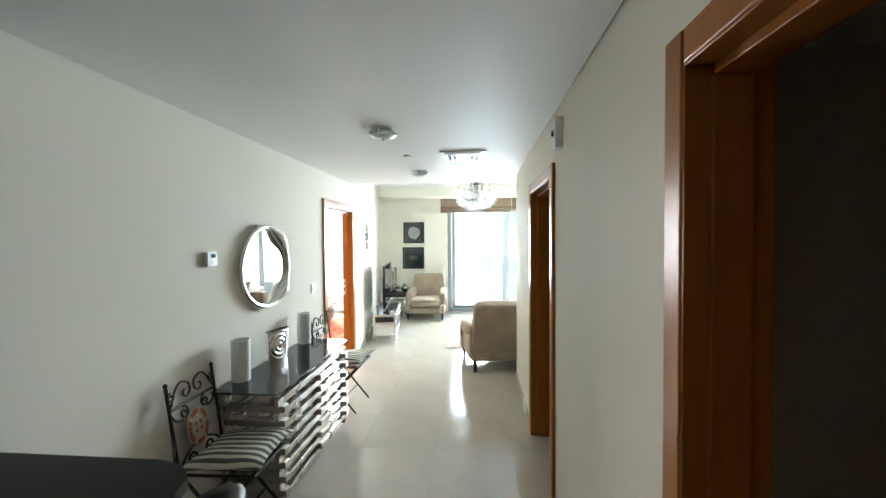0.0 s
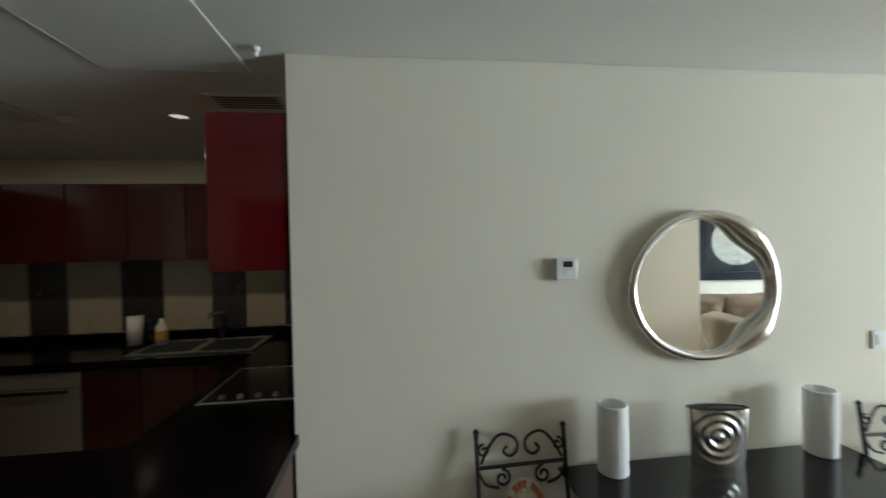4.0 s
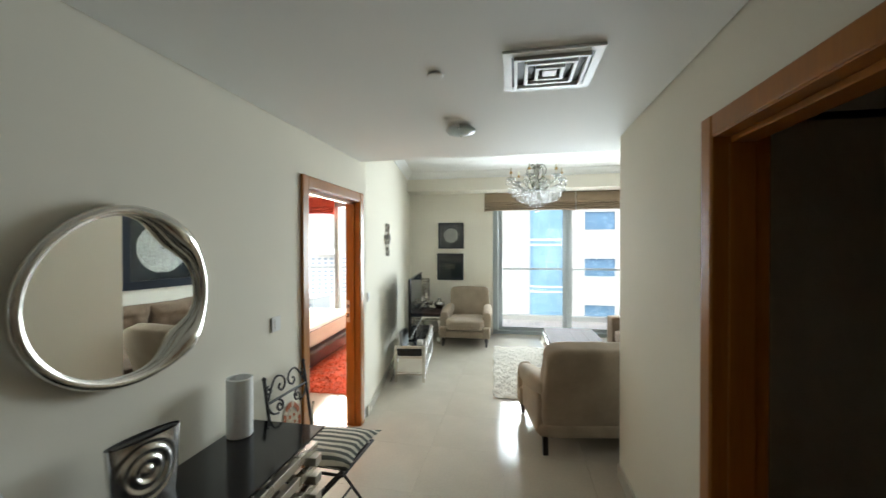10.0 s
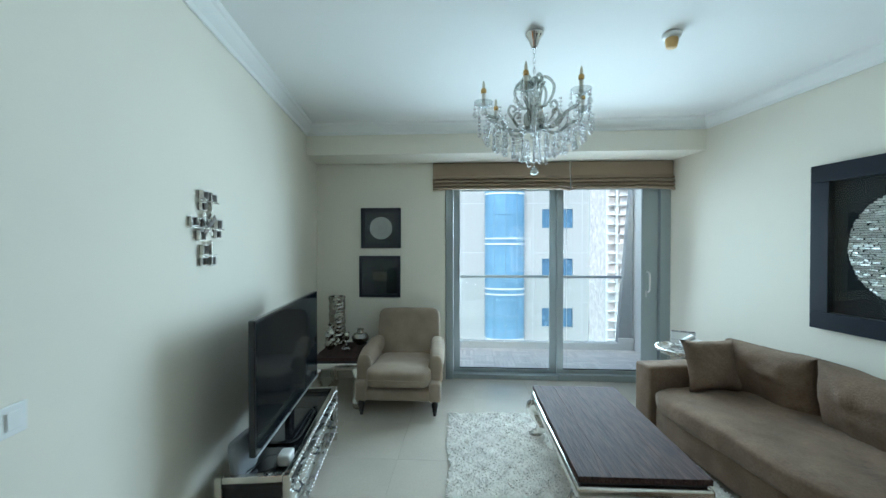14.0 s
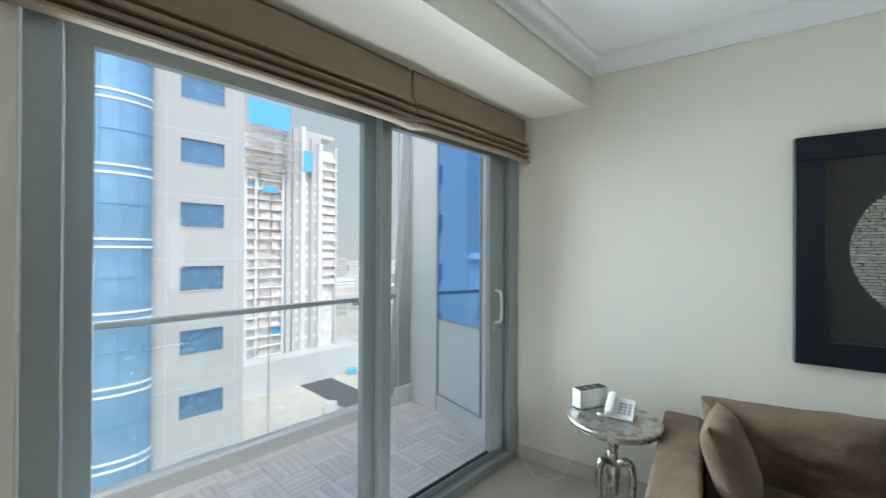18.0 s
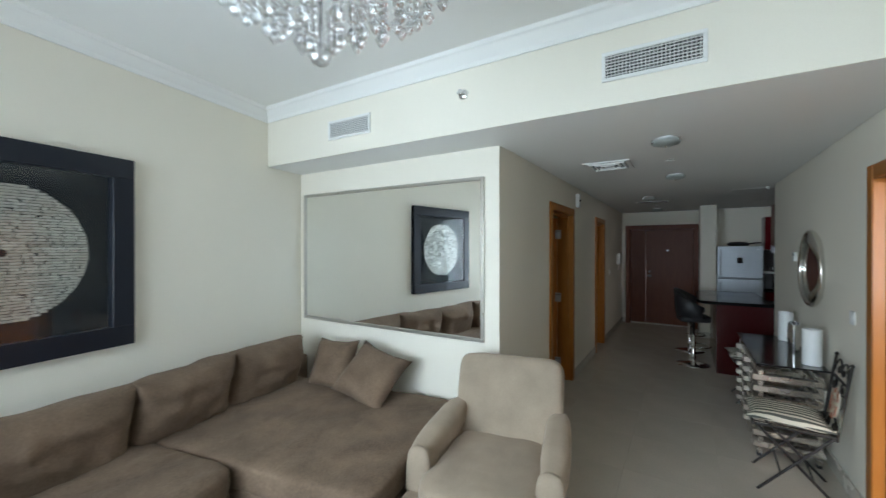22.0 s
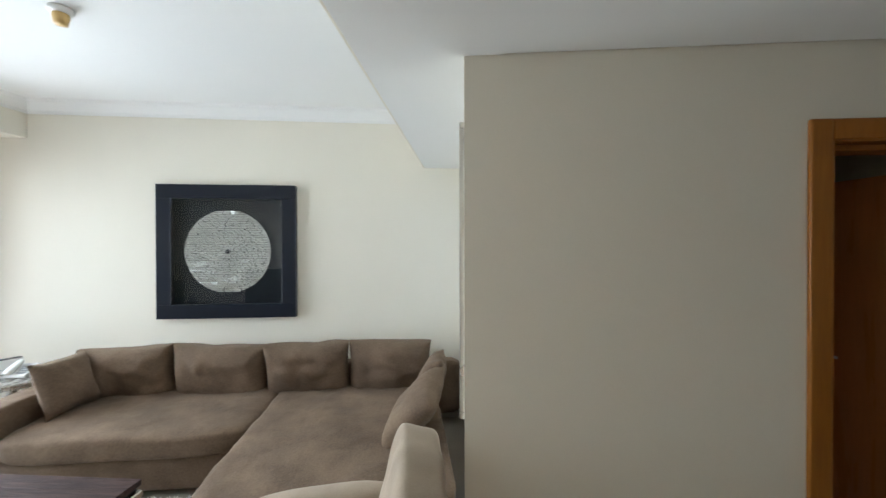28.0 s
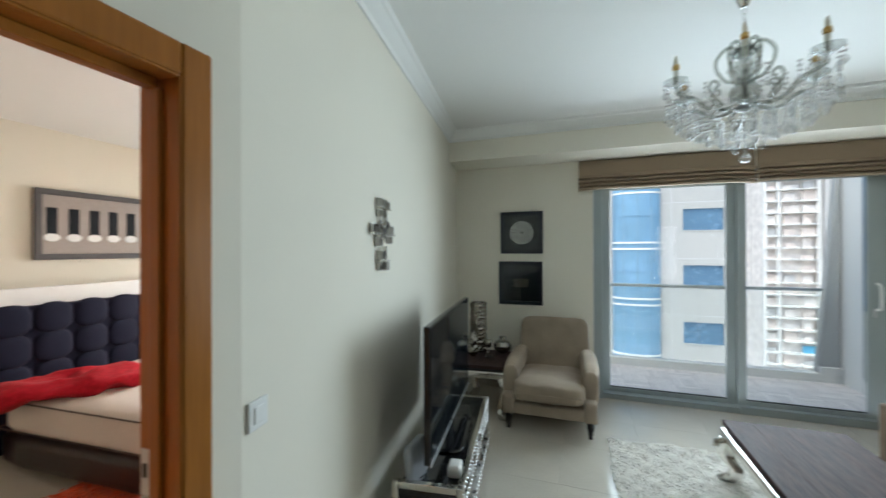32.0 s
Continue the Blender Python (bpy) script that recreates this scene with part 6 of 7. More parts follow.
# no hollow bowls: black sheets stand for the shade inside them
for y0, y1 in ((-0.39, -0.03), (0.03, 0.39)):
    part("bowl", boxed(-0.18, 0.18, y0, y1, 0, 0.003), BLACK_MATT, sink, "flat black sheet for the shade in the sink bowl")
tap = thing("kitchen_tap", "dark mixer tap behind the sink", "tap", pose(-1.84, 0.53, 0.9205))
part("body", lathe(bmesh.new(), [(0, 0), (0.028, 0), (0.024, 0.012), (0.02, 0.20), (0, 0.205)], 14), BLACK_MATT, tap)
part("spout", tube(bmesh.new(), [(0, 0, 0.19), (0.03, 0, 0.225), (0.16, -0.03, 0.225), (0.18, -0.03, 0.20)], 0.012, 8), STEEL, tap, smooth=True)
part("lever", tube(bmesh.new(), [(0, 0, 0.2), (-0.005, 0.03, 0.26)], 0.008, 6), STEEL, tap)
hob = thing("cooktop", "black glass cooktop with a steel edge and control knobs", "cooktop", pose(-0.67, 1.25, 0.9205))
part("glass", boxed(-0.26, 0.26, -0.23, 0.25, 0, 0.006, 0.002), BLACK, hob)
for x0, x1, y0, y1 in ((-0.275, 0.275, -0.245, -0.23), (-0.275, 0.275, 0.25, 0.265), (-0.275, -0.26, -0.23, 0.25), (0.26, 0.275, -0.23, 0.25)):
    part("edge_trim", boxed(x0, x1, y0, y1, 0, 0.008, 0.002), STEEL, hob)
for k in range(4):
    part("knob", lathe(bmesh.new(), [(0, 0.0062), (0.016, 0.0062), (0.014, 0.022), (0, 0.023)], 12), STEEL, hob, m=Matrix.Translation((0.215, -0.15 + 0.085 * k, 0)))
FRIDGE_STEEL = material("satin_fridge_steel", (0.40, 0.43, 0.46), 0.38, metal=0.6, grain=0.03, scale=120, spot=0.04)
fridge = thing("fridge", "grey steel top-freezer fridge beside the pier", "fridge", pose(-0.22, -0.86, 0))
part("body", boxed(0, 0.655, -0.70, -0.06, 0.02, 1.66, 0.008), GREY_PLASTIC, fridge)
for z0, z1, n in ((0.05, 0.70, "drawer_door"), (0.71, 1.085, "lower_door"), (1.095, 1.665, "freezer_door")):
    d = part(n, boxed(0.002, 0.653, -0.055, 0, z0, z1, 0.012, 3), FRIDGE_STEEL, fridge)
    part("handle", boxed(0.59, 0.62, 0.0005, 0.04, z0 + (0.04 if n == "freezer_door" else 0.12), z1 - 0.06, 0.008), GREY_PLASTIC, d)
part("display", boxed(0.285, 0.365, 0.0005, 0.004, 1.36, 1.46, 0.002), BLACK, bpy.data.objects["freezer_door"], "black display")
part("badge", boxed(0.05, 0.095, 0.0005, 0.002, 1.605, 1.613), WHITE, bpy.data.objects["freezer_door"])
pan = thing("griddle_pan", "dark pans stacked on top of the fridge", "pan", pose(0.10, -1.2, 1.667, 0, 0, 20))
part("pan", lathe(bmesh.new(), [(0, 0), (0.15, 0), (0.18, 0.045), (0.175, 0.046), (0.145, 0.008), (0, 0.008)], 28), BLACK_MATT, pan)
part("handle", tube(bmesh.new(), [(-0.17, 0, 0.035), (-0.25, 0.01, 0.055), (-0.36, 0.02, 0.06)], 0.012, 8), BLACK_MATT, pan)
part("lid", lathe(bmesh.new(), [(0, 0.047), (0.16, 0.047), (0.12, 0.07), (0, 0.08)], 24), BLACK_MATT, pan)
oven = thing("microwave", "black microwave oven with a white top on the counter", "microwave", pose(-0.47, -1.08, 0.921, 0, 0, 0))
part("body", boxed(-0.20, 0.20, -0.33, 0, 0, 0.26, 0.006), BLACK_MATT, oven)
part("door", boxed(-0.195, 0.10, 0.0005, 0.015, 0.01, 0.25, 0.004), BLACK, oven)
part("top", boxed(-0.205, 0.205, -0.335, 0.01, 0.261, 0.285, 0.004), WHITE, oven, "white top plate")
toaster = single("toaster", soft(0.12, 0.07, 0.05, 7, 6), BLACK, "black toaster on the microwave", "toaster", pose(-0.47, -1.2, 1.2575, 0, 0, 0), smooth=True)
part("slot", boxed(-0.08, 0.08, -0.012, 0.012, 0.0485, 0.0525), STEEL, toaster)
rack = thing("dish_rack", "small steel rack with glasses on the counter", "dish rack", pose(-1.0, -1.2, 0.921))
part("tray", boxed(-0.16, 0.16, -0.11, 0.11, 0, 0.012, 0.004), STEEL, rack)
for k in range(5):
    part("glass", lathe(bmesh.new(), [(0, 0.0125), (0.024, 0.0125), (0.03, 0.09), (0.028, 0.09), (0.022, 0.02), (0, 0.02)], 14), CRYSTAL, rack, m=Matrix.Translation((-0.11 + 0.055 * k, 0.02 * (-1) ** k, 0)), smooth=True)
roll = thing("paper_roll", "upright white kitchen paper roll by the sink", "paper roll", pose(-1.72, -0.06, 0.921))
part("paper", lathe(bmesh.new(), [(0.018, 0.01), (0.052, 0.01), (0.052, 0.23), (0.018, 0.23)], 24), PORCELAIN, roll, smooth=True)
part("stand", lathe(bmesh.new(), [(0, 0), (0.06, 0), (0.06, 0.009), (0.008, 0.0095), (0.008, 0.26), (0, 0.262)], 20), BLACK_MATT, roll)
soap = thing("soap_bottle", "white bottle with a yellow label beside the sink", "bottle", pose(-1.72, 0.13, 0.921))
part("bottle", lathe(bmesh.new(), [(0, 0), (0.04, 0), (0.042, 0.14), (0.018, 0.17), (0.016, 0.20), (0, 0.205)], 18), PORCELAIN, soap, smooth=True)
part("label", lathe(bmesh.new(), [(0.0425, 0.04), (0.0432, 0.04), (0.0432, 0.11), (0.0425, 0.11)], 18), material("yellow_label", (0.60, 0.40, 0.06), 0.5), soap, "yellow label")
kettle = thing("kettle", "dark kettle standing by the paper roll", "kettle", pose(-1.73, 0.04, 0.921))
part("body", lathe(bmesh.new(), [(0, 0), (0.035, 0), (0.04, 0.12), (0.03, 0.20), (0.012, 0.215), (0, 0.22)], 16), BLACK, kettle, smooth=True)
part("handle", tube(bmesh.new(), [(0.03, 0, 0.19), (0.07, 0, 0.17), (0.07, 0, 0.06), (0.038, 0, 0.04)], 0.008, 6), BLACK, kettle)

# ---- breakfast bar and stools ----
bar = thing("breakfast_bar", "breakfast bar with a rounded black granite top and maroon panels", "bar counter", pose(0, 0, 0))
edge = [(0.0, 1.574), (0.60, 1.574), (0.70, 1.55), (0.765, 1.49), (0.79, 1.40)] + [(0.79, 0.35), (0.77, 0.18), (0.70, 0.07), (0.58, 0.03), (0.0, 0.03)]
part("top", prism(bmesh.new(), edge, 0.895, 0.935), GRANITE, bar, "rounded black granite top")
part("end_panel", boxed(0.002, 0.58, 1.53, 1.553, 0.0, 0.894, 0.003), MAROON, bar)
part("end_panel", boxed(0.002, 0.58, 0.06, 0.083, 0.0, 0.894, 0.003), MAROON, bar)
part("front_panel", boxed(0.557, 0.58, 0.084, 1.529, 0.0, 0.894, 0.003), MAROON, bar)
part("inner_panel", boxed(0.002, 0.025, 0.084, 1.529, 0.0, 0.894, 0.003), MAROON, bar)


def stool(x, y, turn, label):
    top = thing("bar_stool", label, "bar stool", pose(x, y, 0, 0, 0, turn), "bar stools")
    part("base", lathe(bmesh.new(), [(0, 0), (0.205, 0), (0.205, 0.008), (0.12, 0.022), (0.035, 0.045), (0, 0.045)], 36), CHROME, top, "round chrome base", True)
    part("column", lathe(bmesh.new(), [(0.032, 0.045), (0.03, 0.42), (0.022, 0.425), (0.021, 0.61), (0, 0.61)], 18), CHROME, top, smooth=True)
    pts = [(0.15 * math.sin(2 * math.pi * k / 24), 0.08 + 0.12 * math.cos(2 * math.pi * k / 24), 0.27) for k in range(24)]
    part("footrest", tube(bmesh.new(), pts, 0.010, 8, True), CHROME, top, "chrome foot ring", True)
    part("seat", soft(0.20, 0.19, 0.045, 5, 8, 0.004), BLACK_MATT, top, "black leatherette seat", True, pose(0, 0, 0.655))
    bm = bmesh.new()
    rows = []
    for a in range(17):
        t = -1.9 + 3.8 * a / 16
        h = 0.30 * math.cos(t * 0.42) ** 2
        ring_pts = []
        for r, z in ((0.185, 0.66), (0.215, 0.67), (0.235, 0.68 + h), (0.215, 0.69 + h), (0.195, 0.67 + h)):
            ring_pts.append(bm.verts.new((r * math.sin(t), -r * math.cos(t) * 0.95, z)))
        rows.append(ring_pts)
    for p, q in zip(rows, rows[1:]):
        for k in range(5):
            bm.faces.new((p[k], p[(k + 1) % 5], q[(k + 1) % 5], q[k]))
    bm.faces.new(rows[0]), bm.faces.new(rows[-1][::-1])
    bmesh.ops.recalc_face_normals(bm, faces=bm.faces)
    part("backrest", bm, BLACK_MATT, top, "low wraparound black back", True)
    return top


stool(0.83, 1.26, 100, "black leatherette bar stool on a chrome gas-lift column")
stool(0.86, 0.42, 84, "black leatherette bar stool on a chrome gas-lift column")

# ---- bedroom ----
MATTRESS = material("cream_mattress", (0.62, 0.55, 0.49), 0.8, grain=0.05, scale=120, bump=0.2, sheen=0.2)
BED_NAVY = material("navy_velvet", (0.012, 0.014, 0.032), 0.8, grain=0.12, scale=140, sheen=0.05)
BED_BASE = material("dark_brown_leather", (0.020, 0.010, 0.011), 0.35, grain=0.2, scale=90, bump=0.15)
ORANGE = material("orange_shag", (0.62, 0.07, 0.012), 0.95, grain=0.3, scale=70, spot=0.25, spot_scale=9, sheen=0.3)
RED_BLIND = material("orange_red_blind_cloth", (0.45, 0.055, 0.03), 0.8, grain=0.08, scale=240)
CRIMSON = material("crimson_throw", (0.42, 0.008, 0.022), 0.6, grain=0.2, scale=40, sheen=0.05, bump=0.3, crease=0.6)
bed = thing("bed", "double bed with a bare cream mattress and dark base", "bed", pose(-1.125, 6.47, 0, 0, 0, 94))
# local x runs across the bed (0..1.82), local y runs from foot (0) to head (2.05)
part("base", soft(0.91, 1.02, 0.125, 16, 6), BED_BASE, bed, "dark brown upholstered base", True, pose(0.91, 1.02, 0.185))
part("mattress", soft(0.905, 1.0, 0.135, 14, 9, 0.004, 3), MATTRESS, bed, smooth=True, m=pose(0.91, 1.02, 0.448))
for z in (0.34, 0.545):
    pts = [(0.004, 0.03, z), (0.03, 0.012, z), (1.79, 0.012, z), (1.816, 0.03, z), (1.816, 2.01, z), (0.004, 2.01, z)]
    part("piping", tube(bmesh.new(), pts, 0.006, 6, True), INNER, bed)
for cloth in (CRIMSON, BED_NAVY):
    cloth.node_tree.nodes["Principled BSDF"].inputs["Specular IOR Level"].default_value = 0.12
part("headboard", boxed(-0.03, 1.85, 2.06, 2.13, 0.10, 1.19, 0.012), BED_NAVY, bed, "navy velvet headboard")
head = bpy.data.objects["headboard"]
for a in range(7):
    for b in range(3):
        part("tuft", soft(0.134, 0.035, 0.123, 2.6, 6), BED_NAVY, head, smooth=True, m=pose(0.10 + a * 0.27, 2.055, 0.62 + b * 0.235))
for k, (x, y) in enumerate(((0.1, 0.1), (1.72, 0.1), (0.1, 1.9), (1.72, 1.9))):
    part("foot", lathe(bmesh.new(), [(0, 0), (0.025, 0), (0.03, 0.06), (0, 0.06)], 12), CHROME, bed, "small steel foot", m=Matrix.Translation((x, y, 0.012)))
single("headboard_ledge", boxed(-0.10, 1.92, 2.135, 2.20, 0.10, 1.33, 0.006), PORCELAIN, "white panel standing behind the headboard", "panel", pose(-1.125, 6.47, 0, 0, 0, 94))
throw = single("throw", soft(0.46, 0.24, 0.075, 3, 16, 0.055, 6), CRIMSON, "crumpled crimson satin throw on the mattress", "throw", pose(-2.66, 6.58, 0.64, 0, 0, 62), smooth=True)
orug = thing("orange_rug", "orange-red deep-pile rug under the bed", "rug", pose(-1.45, 7.2, 0, 0, 0, 2))
part("backing", boxed(-0.98, 0.98, -1.12, 1.25, 0.001, 0.010, 0.003), ORANGE, orug)
verts, faces = [], []
rng = np.random.default_rng(6)
for k in range(3600):
    x, y = rng.uniform(0.2, 1.0), rng.uniform(-1.15, 1.27)
    if k % 2:
        x, y = rng.uniform(-1.0, 1.0), rng.uniform(-1.15, -0.55)
    a, h, w, b, lean = rng.uniform(0, 6.3), rng.uniform(0.015, 0.03), rng.uniform(0.008, 0.014), rng.uniform(0, 6.3), rng.uniform(0.005, 0.03)
    base = len(verts)
    verts += [(x + w * math.cos(a + 2.1 * t), y + w * math.sin(a + 2.1 * t), 0.009) for t in range(3)] + [(x + lean * math.cos(b), y + lean * math.sin(b), h)]
    faces += [(base, base + 1, base + 3), (base + 1, base + 2, base + 3), (base + 2, base, base + 3)]
data = bpy.data.meshes.new("fleece")
data.from_pydata(verts, [], faces)
data.materials.append(ORANGE)
tagged(part("fleece", data, ORANGE, orug), kind="stuff")
night = thing("nightstand", "low nightstand with a black glass top beside the bed", "nightstand", pose(-3.12, 8.58, 0, 0, 0, 3))
part("body", boxed(-0.24, 0.30, -0.19, 0.19, 0.03, 0.54, 0.006), MATTRESS, night)
part("top", boxed(-0.26, 0.32, -0.21, 0.21, 0.542, 0.562, 0.003), BLACK, night)
bl = thing("table_lamp", "table lamp with a pleated pale shade and a glass bead stem", "lamp", pose(-3.17, 8.53, 0.563))
part("base", lathe(bmesh.new(), [(0, 0), (0.06, 0), (0.055, 0.012), (0.015, 0.02), (0, 0.02)], 20), CHROME, bl, smooth=True)
part("stem", lathe(bmesh.new(), [(0, 0.02)] + [p for k in range(6) for p in ((0.006, 0.022 + k * 0.045), (0.022, 0.042 + k * 0.045), (0.006, 0.064 + k * 0.045))] + [(0, 0.30)], 14), CRYSTAL, bl, smooth=True)
bm = bmesh.new()
ra, rb = [], []
for k in range(48):
    a = 2 * math.pi * k / 48
    w = 1 + 0.03 * (k % 2)
    ra.append(bm.verts.new((0.125 * w * math.cos(a), 0.125 * w * math.sin(a), 0.28)))
    rb.append(bm.verts.new((0.095 * w * math.cos(a), 0.095 * w * math.sin(a), 0.49)))
for k in range(48):
    bm.faces.new((ra[k], ra[(k + 1) % 48], rb[(k + 1) % 48], rb[k]))
part("shade", bm, material("pleated_shade", (0.62, 0.54, 0.49), 0.8, grain=0.04), bl, "pleated pale shade")
SILVER_FRAME = material("grey_picture_frame", (0.075, 0.072, 0.075), 0.4, grain=0.06)
pic = thing("bedroom_picture", "wide dark-framed picture of a row of vases above the bed", "picture", pose(-3.53, 7.23, 1.86, 0, 0, -88))
for x0, x1, z0, z1 in ((-0.53, 0.53, 0.26, 0.31), (-0.53, 0.53, -0.31, -0.26), (-0.53, -0.48, -0.26, 0.26), (0.48, 0.53, -0.26, 0.26)):
    part("frame_rail", boxed(x0, x1, 0, 0.035, z0, z1, 0.003, 1), SILVER_FRAME, pic)
part("mount", boxed(-0.48, 0.48, 0, 0.010, -0.26, 0.26), material("taupe_mount", (0.36, 0.32, 0.29), 0.7, grain=0.05), pic)
for k in range(6):
    x = -0.405 + k * 0.162
    part("print", boxed(x - 0.04, x + 0.04, 0.0105, 0.013, -0.085, 0.15), MOUNT, pic, "dark vase print")
    part("print", lathe(bmesh.new(), [(0.06, 0), (0.058, 0.004), (0, 0.004)], 18), PORCELAIN, pic, "white bowl print", m=pose(x, 0.0135, -0.115, -90, 0, 0) @ Matrix.Diagonal((1, 0.6, 1, 1)))
roman_blind(pose(-3.44, 8.83, 2.53), 1.55, 0.30, RED_BLIND, "raised orange-red roman blind over the bedroom window", cords=False)
bw = thing("window_2", "grey aluminium bedroom window with tall panes", "window", pose(0, 9.0, 0), kind="structure")
for x in (-3.45, -2.75, -1.95, -1.2):
    part("frame_post", boxed(x, x + 0.07, -0.05, 0.05, 0.0, 2.45, 0.004), ALU, bw)
part("window_sill", boxed(-3.38, -0.9, -0.05, 0.05, 0.0, 0.09, 0.004), ALU, bw)
part("frame_head", boxed(-3.38, -0.9, -0.05, 0.05, 2.36, 2.45, 0.004), ALU, bw)
for x0, x1 in ((-3.38, -2.75), (-2.68, -1.95), (-1.88, -1.2), (-1.13, -0.9)):
    pane = part("pane", boxed(x0, x1, -0.005, 0.005, 0.09, 2.36), GLASS, bw)
    pane.visible_shadow = False

# ---- balcony ----
FACADE = material("white_cladding", (0.80, 0.80, 0.78), 0.45, grain=0.03, scale=30, spot=0.04, spot_scale=0.5)
DECK = material("grey_brown_deck_strip", (0.78, 0.72, 0.67), 0.7, grain=0.12, scale=50, vary=0.10, bump=0.2)
KERB = material("pale_stone_kerb", (0.76, 0.76, 0.74), 0.6, grain=0.06, scale=40)
RAILGLASS = glass("balustrade_glass", (0.93, 0.97, 0.96))
RAIL = material("rail_aluminium", (0.42, 0.45, 0.45), 0.35, metal=0.5, grain=0.03)
balcony = structure("balcony_floor", boxed(-4.0, 4.1, 9.56, 11.0, -0.25, -0.012), GROUT, "balcony floor of parquet-laid grey strips", "floor")
strip = mesh_of("deck_strip", boxed(0.001, 0.2785, 0.001, 0.0545, -0.012, -0.002, 0.001, 1), DECK)
for a in range(13):
    for b in range(5):
        x, y = 0.22 + a * 0.28, 9.575 + b * 0.28
        if y > 10.75:
            continue
        for k in range(5):
            m = Matrix.Translation((x, y + 0.056 * k, 0)) if (a + b) % 2 else Matrix.Translation((x + 0.056 * (k + 1), y, 0)) @ pose(0, 0, 0, 0, 0, 90)
            part("strip", strip, DECK, balcony, m=m)
structure("balcony_kerb", boxed(-4.0, 3.80, 10.83, 10.96, -0.1, 0.105, 0.01), KERB, "pale stone kerb along the balcony edge", "kerb")
rail = thing("balustrade", "frameless glass balcony balustrade with a metal handrail", "balustrade", pose(0, 10.90, 0))
for x0, x1 in ((-3.9, -1.3), (-1.29, 0.9), (0.91, 2.315), (2.325, 3.62)):
    pane = part("pane", boxed(x0, x1, -0.006, 0.006, 0.10, 1.10), RAILGLASS, rail)
    pane.visible_shadow = False
part("handrail", boxed(-3.9, 3.63, -0.025, 0.025, 1.10, 1.14, 0.006), RAIL, rail)
bm = prism(bmesh.new(), [(3.61, 9.57), (3.80, 10.47), (4.1, 10.47), (4.1, 9.57)], -0.2, 3.4)
structure("wall_balcony", bm, FACADE, "white clad side wall of the balcony")
structure("balcony_column", boxed(3.80, 4.15, 10.47, 11.0, -0.2, 3.4, 0.004), FACADE, "white clad column at the balcony end", "column")
side_skew = math.degrees(math.atan2(0.9, 0.19))
sp = thing("window_3", "tall blue reflective window in the balcony side wall", "window", pose(3.612, 9.57, 0, 0, 0, side_skew), kind="structure")
BLUE = material("blue_reflective_glass", (0.20, 0.42, 0.80), 0.03, metal=0.9, rough_vary=0.0)
part("pane", boxed(0.235, 0.875, 0.002, 0.010, 0.93, 2.9), BLUE, sp)
for x0, x1, z0, z1 in ((0.22, 0.235, 0.17, 2.95), (0.875, 0.89, 0.17, 2.95), (0.235, 0.875, 0.915, 0.93), (0.235, 0.875, 0.17, 0.182)):
    part("window_frame", boxed(x0, x1, 0.002, 0.018, z0, z1, 0.002, 1), RAIL, sp)
part("joint", boxed(0.905, 0.915, 0.001, 0.006, 0.0, 3.2), RAIL, sp)
bm = bmesh.new()
prism(bm, [(3.558, 0.106), (3.77, 0.106), (3.775, 3.3), (3.764, 2.72)], 10.84, 10.95)
for v in bm.verts:
    v.co = Vector((v.co.x, v.co.z, v.co.y))
bmesh.ops.recalc_face_normals(bm, faces=bm.faces)
# the fin's grey carries its shade; the wall beside it is white
structure("slanted_fin", bm, material("shaded_fin_cladding", (0.40, 0.41, 0.41), 0.6, grain=0.06, scale=30), "slanted fin that narrows upwards at the balcony end, greyed for shade", "fin")
structure("fin_base", boxed(3.56, 3.79, 10.80, 10.838, 0.106, 0.19, 0.004), KERB, "pale base plate under the slanted fin", "fin")

# ---- the white tower opposite ----
TOWER = material("tower_panel", (0.46, 0.46, 0.45), 0.5, grain=0.03, scale=4, spot=0.03, spot_scale=0.15)
TOWER_GLASS = material("tower_blue_glass", (0.23, 0.40, 0.58), 0.30, metal=0.4, grain=0.12, scale=0.8, rough_vary=0.02)
TOWER_WINDOW = material("tower_window_glass", (0.13, 0.24, 0.38), 0.25, metal=0.3, grain=0.08, scale=0.6)
JOINT = material("panel_joint", (0.58, 0.60, 0.62), 0.7)
BAY_LINE = material("bay_joint", (0.22, 0.36, 0.50), 0.5)
tower = thing("apartment_tower", "white clad tower opposite with blue windows and a glass bay", "building", pose(0, 31, 0))
cols = ((6.2, 8.22), (-4.8, -2.8))
bm = box(bmesh.new(), -6.6, 9.25, 0.25, 22, -46, 52)
part("wall", bm, TOWER, tower)
bm = bmesh.new()
xs = sorted([-6.6, 9.25] + [v for c in cols for v in c])
for a, b in zip(xs[::2], xs[1::2]):
    box(bm, a, b, 0, 0.25, -46, 52)
for c in cols:
    for k in range(-14, 15):
        z = 2.74 + 3.29 * k
        box(bm, c[0], c[1], 0, 0.25, z + 1.25, z + 3.29)
part("cladding", bm, TOWER, tower)
for c in cols:
    for k in range(-9, 9):
        z = 2.74 + 3.29 * k
        w = part("window", boxed(c[0], c[1], 0.14, 0.24, z, z + 1.25), TOWER_WINDOW, tower, "blue tinted window")
        part("sill", boxed(c[0] - 0.03, c[1] + 0.03, -0.03, 0.139, z - 0.06, z - 0.001), TOWER, w)
bm = bmesh.new()
for k in range(-14, 15):
    z = 2.74 + 3.29 * k + 1.62
    box(bm, 5.05, 9.25, -0.006, -0.001, z, z + 0.03)
    box(bm, -6.6, 2.4, -0.006, -0.001, z, z + 0.03)
for x in (5.6, 8.8, 1.0):
    box(bm, x, x + 0.03, -0.006, -0.001, -46, 52)
part("panel_joints", bm, JOINT, tower)
bm = bmesh.new()
